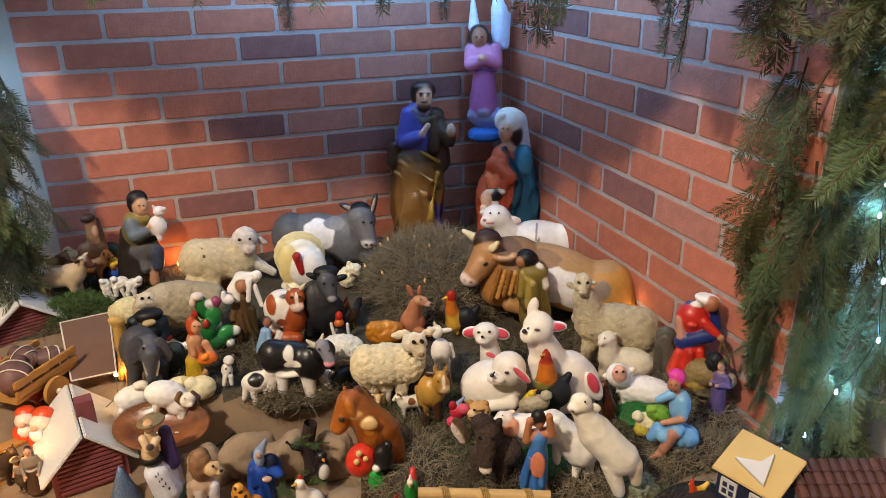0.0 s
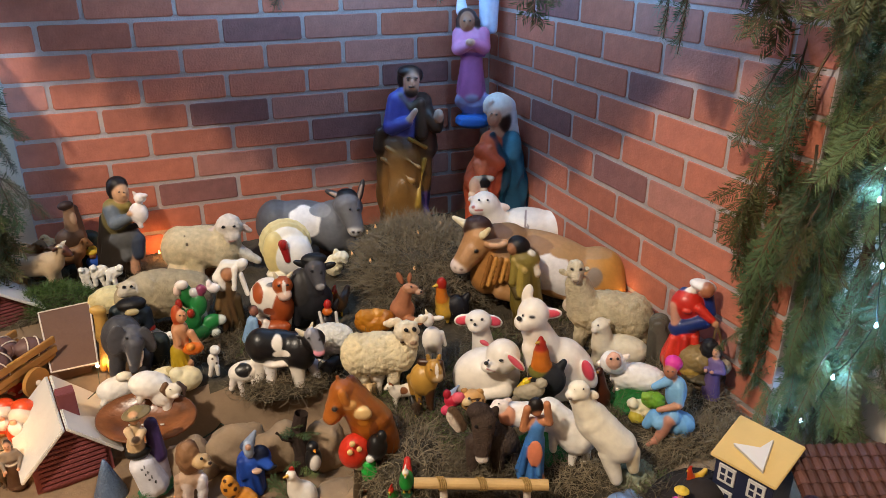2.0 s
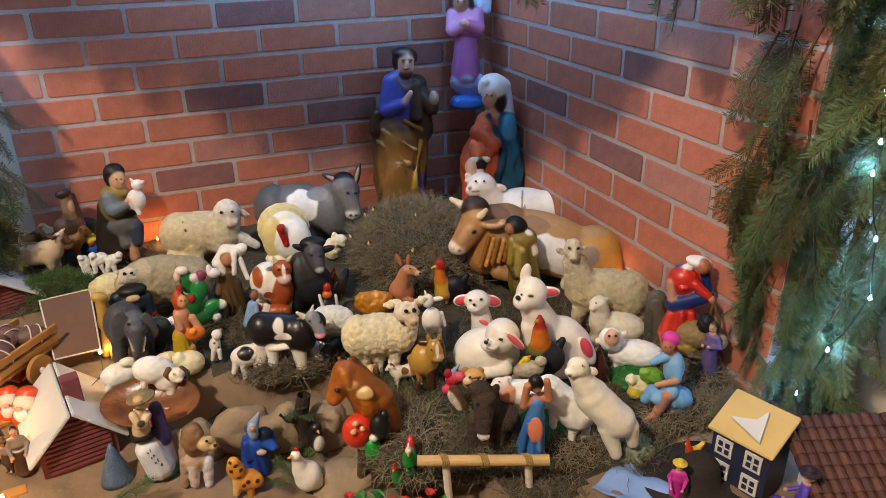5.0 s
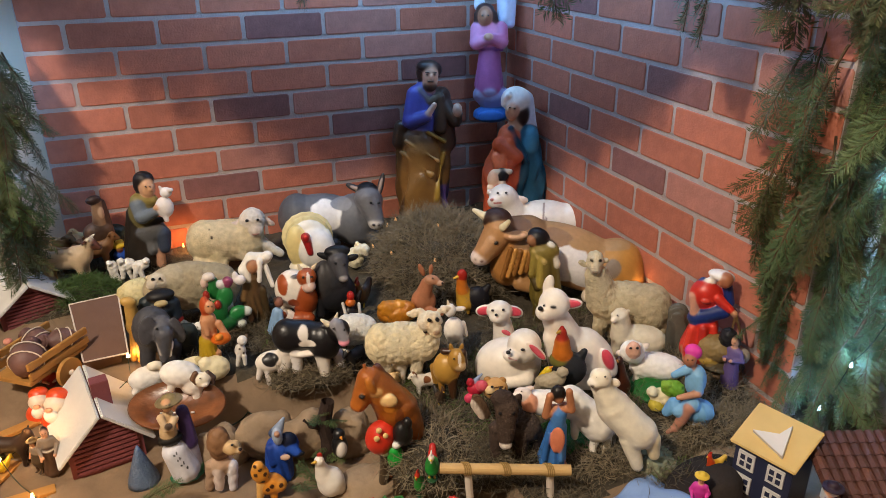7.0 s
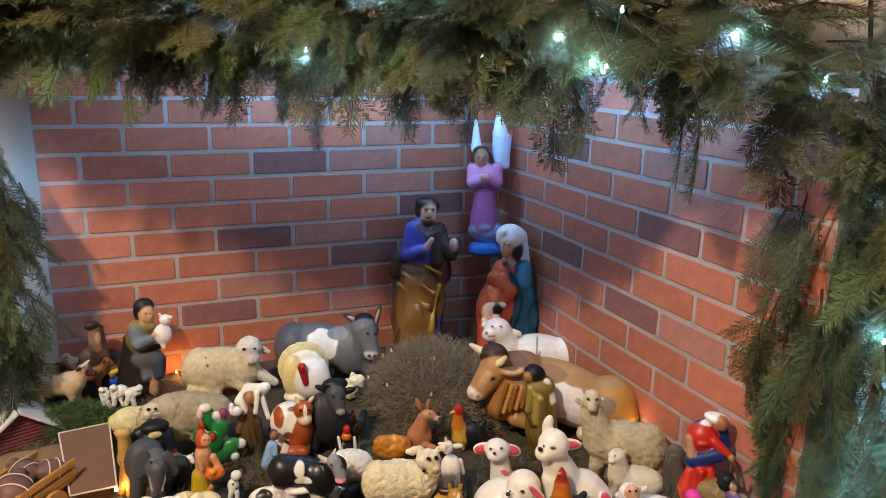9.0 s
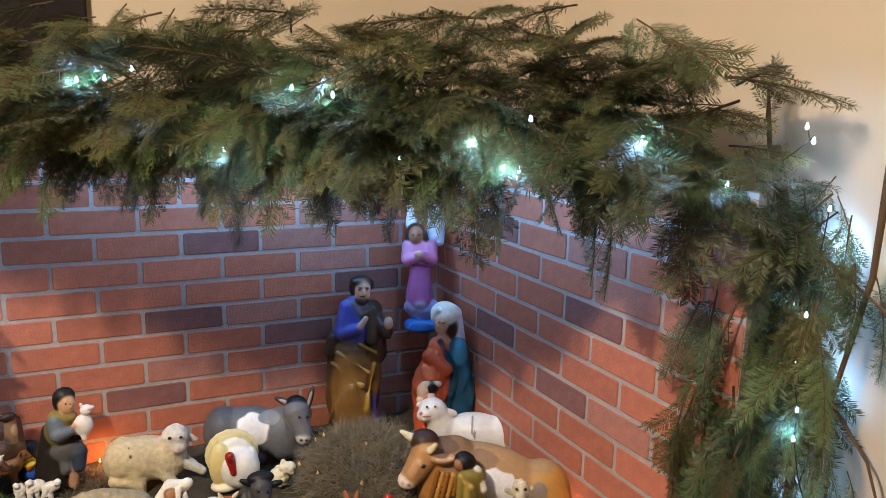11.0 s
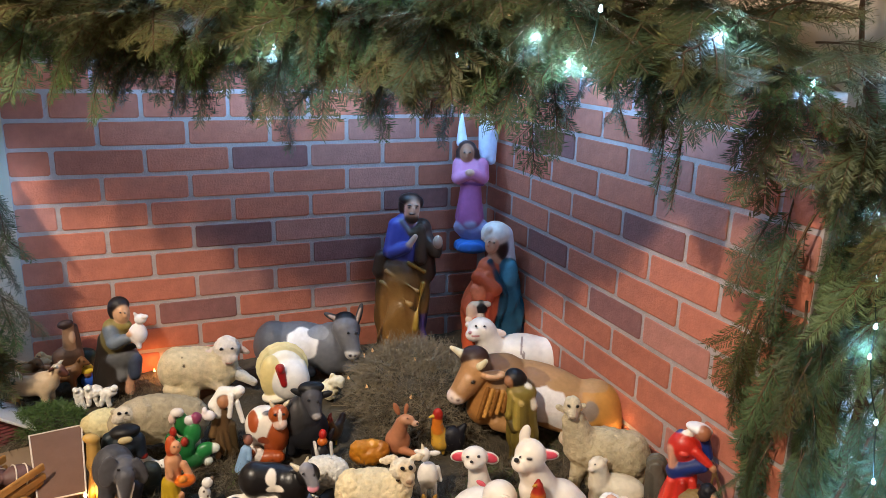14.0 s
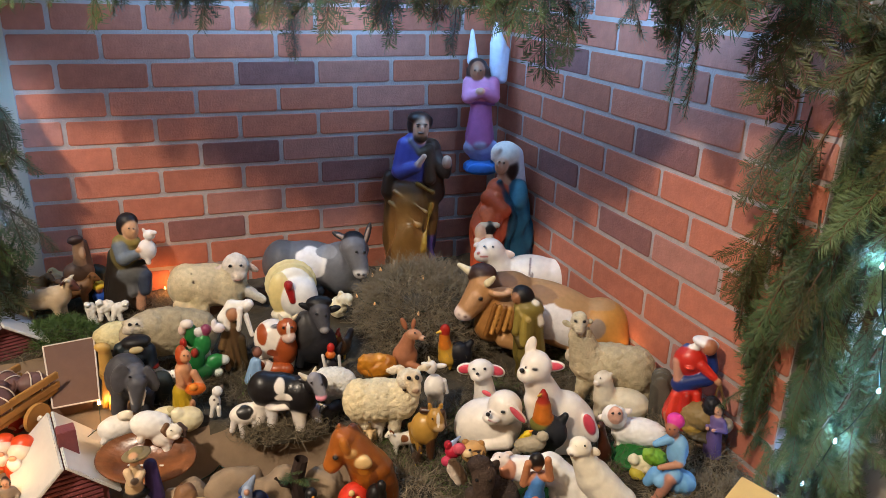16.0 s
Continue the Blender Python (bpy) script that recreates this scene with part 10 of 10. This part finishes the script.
fig("tiny_brown_calf", quadruped(hexa("6a4424"), length=0.4, girth=0.2), PLASTER, 0.051, -0.334, -0.794, 0.763, 317, "tiny brown calf figurine on the moss", "calf")
fig("dark_brown_horse", quadruped(hexa("2e2018"), length=0.42, girth=0.17, neck=(0.34, 0, 0.64, 0.46, 0, 0.9), neck_r=(0.14, 0.09), head_pitch=45, ear_len=0.08, ear_up=0.8, tail=0.4), PLASTER, 0.077, -0.974, -0.677, 0.688, 342, "dark brown horse figurine in the model village", "horse")
fig("yellow_chick", rooster(hexa("d8b820"), hexa("e0c430"), hexa("d8b820"), hexa("c8a420")), GLAZE, 0.044, -0.988, -0.700, 0.688, 227, "tiny yellow chick figurine in the model village", "bird")
fig("pink_flower_basket", [E((0, 0, 0.25), (0.4, 0.4, 0.28), hexa("6a4a2c"), k=0.03)] + [E((0.25 * math.cos(a * 2.1), 0.28 * math.sin(a * 2.1), 0.55 + 0.05 * (a % 3)), (0.15, 0.15, 0.12), hexa("e0a890") if a % 2 else hexa("b83a34"), k=0.02) for a in range(7)], PLASTER, 0.058, -0.992, -0.372, 0.743, 277, "small basket heaped with pink and red flowers", "basket")
fig("white_goose", rooster(WHITE, WHITE, WHITE, WHITE), GLAZE, 0.049, -1.020, -0.402, 0.718, 177, "small white goose figurine by the cart", "bird")
fig("village_man", person(hexa("4a3c2c"), top=hexa("8a7a68"), hair=HAIR, hat=hexa("6a5232"), arms="down", legs=hexa("4a3828")), PLASTER, 0.071, -0.928, -0.719, 0.688, 227, "villager figurine in straw hat beside the barn", "figurine")
fig("dark_bird_figure", rooster(hexa("3a2c22"), hexa("4a3a2c"), hexa("33281f"), BLACK), PLASTER, 0.123, -0.947, 0.139, 0.798, 177, "dark brown bird figurine by the brick wall", "bird")
fig("brown_spotted_kid", quadruped(hexa("6a4a30"), length=0.4, girth=0.2, ear_len=0.12), PLASTER, 0.093, -0.891, -0.060, 0.798, 307, "small brown spotted kid figurine in the back corner", "goat", paint=[((0.0, -0.15, 0.62), (0.16, 0.14, 0.12), CREAM)])
fig("tan_kid", quadruped(hexa("c8a878"), length=0.36, girth=0.19, ear_len=0.12), PLASTER, 0.089, -0.848, -0.002, 0.798, 177, "small tan kid figurine in the back corner", "goat")

# ---- bricks ----
DARK_N = {(2, -2), (5, -3), (6, -1), (8, -3), (4, 0)}
DARK_E = {(5, 0), (6, 2), (1, 0), (3, 2)}


def brick_mesh(length, h, depth, mat):
    bm = bmesh.new()
    r = 0.004
    a, b = length / 2, h / 2
    ring = [(-a + r, -b), (a - r, -b), (a, -b + r), (a, b - r), (a - r, b), (-a + r, b), (-a, b - r), (-a, -b + r)]
    back = [bm.verts.new((x, 0, z)) for x, z in ring]
    mid = [bm.verts.new((x, -depth * 0.6, z)) for x, z in ring]
    front = [bm.verts.new((x * (1 - 0.002 / a), -depth, z * (1 - 0.002 / b))) for x, z in ring]
    for u, v in ((back, mid), (mid, front)):
        for i in range(8):
            bm.faces.new((u[i], u[(i + 1) % 8], v[(i + 1) % 8], v[i]))
    bm.faces.new(front)
    me = bpy.data.meshes.new("brick")
    bmesh.ops.recalc_face_normals(bm, faces=bm.faces)
    bm.to_mesh(me)
    bm.free()
    me.materials.append(mat)
    return me


BRICKS = {}


def lay(panel, turn, origin, start, end, offset, dark, seed):
    """Courses of bricks along a panel; u runs along the wall, row 2 is centred on z = 1.35."""
    rng = random.Random(seed)
    for row in range(-2, 12):
        z = 1.35 + H * (2 - row)
        if z - H / 2 < LOW or z + H / 2 > TOP + 0.03:
            continue
        h = min(H - 0.0098, (TOP - 0.002 - z) * 2) if z + H / 2 > TOP else H - 0.0098
        shift = offset if row % 2 == 0 else offset + P / 2
        for k in range(-9, 12):
            u0, u1 = shift + k * P + 0.0051, shift + (k + 1) * P - 0.0051
            u0, u1 = max(u0, start), min(u1, end)
            if u1 - u0 < 0.02:
                continue
            mat = BRICK_DARK if (row, k) in dark else BRICK_PINK if rng.random() < 0.2 else BRICK_RED
            key = (round(u1 - u0, 3), round(h, 4), mat.name)
            if key not in BRICKS:
                BRICKS[key] = brick_mesh(u1 - u0, h, 0.0022, mat)
            ob = new("brick", BRICKS[key])
            ob.parent = panel
            ob.matrix_local = turn @ pose((u0 + u1) / 2 + rng.uniform(-0.0006, 0.0006), 0, z + rng.uniform(-0.0006, 0.0006), 0, rng.uniform(-0.35, 0.35), 0)


lay(panel_back, Matrix.Translation((0, -0.0003, 0)), 0, LEFT + 0.002, WX - 0.004, 0.0, DARK_N, 3)
lay(panel_side, Matrix.Translation((WX - 0.0003, 0, 0)) @ pose(0, 0, 0, 0, 0, -90), 0, 0.004, -NEAR - 0.002, 0.1585, DARK_E, 5)
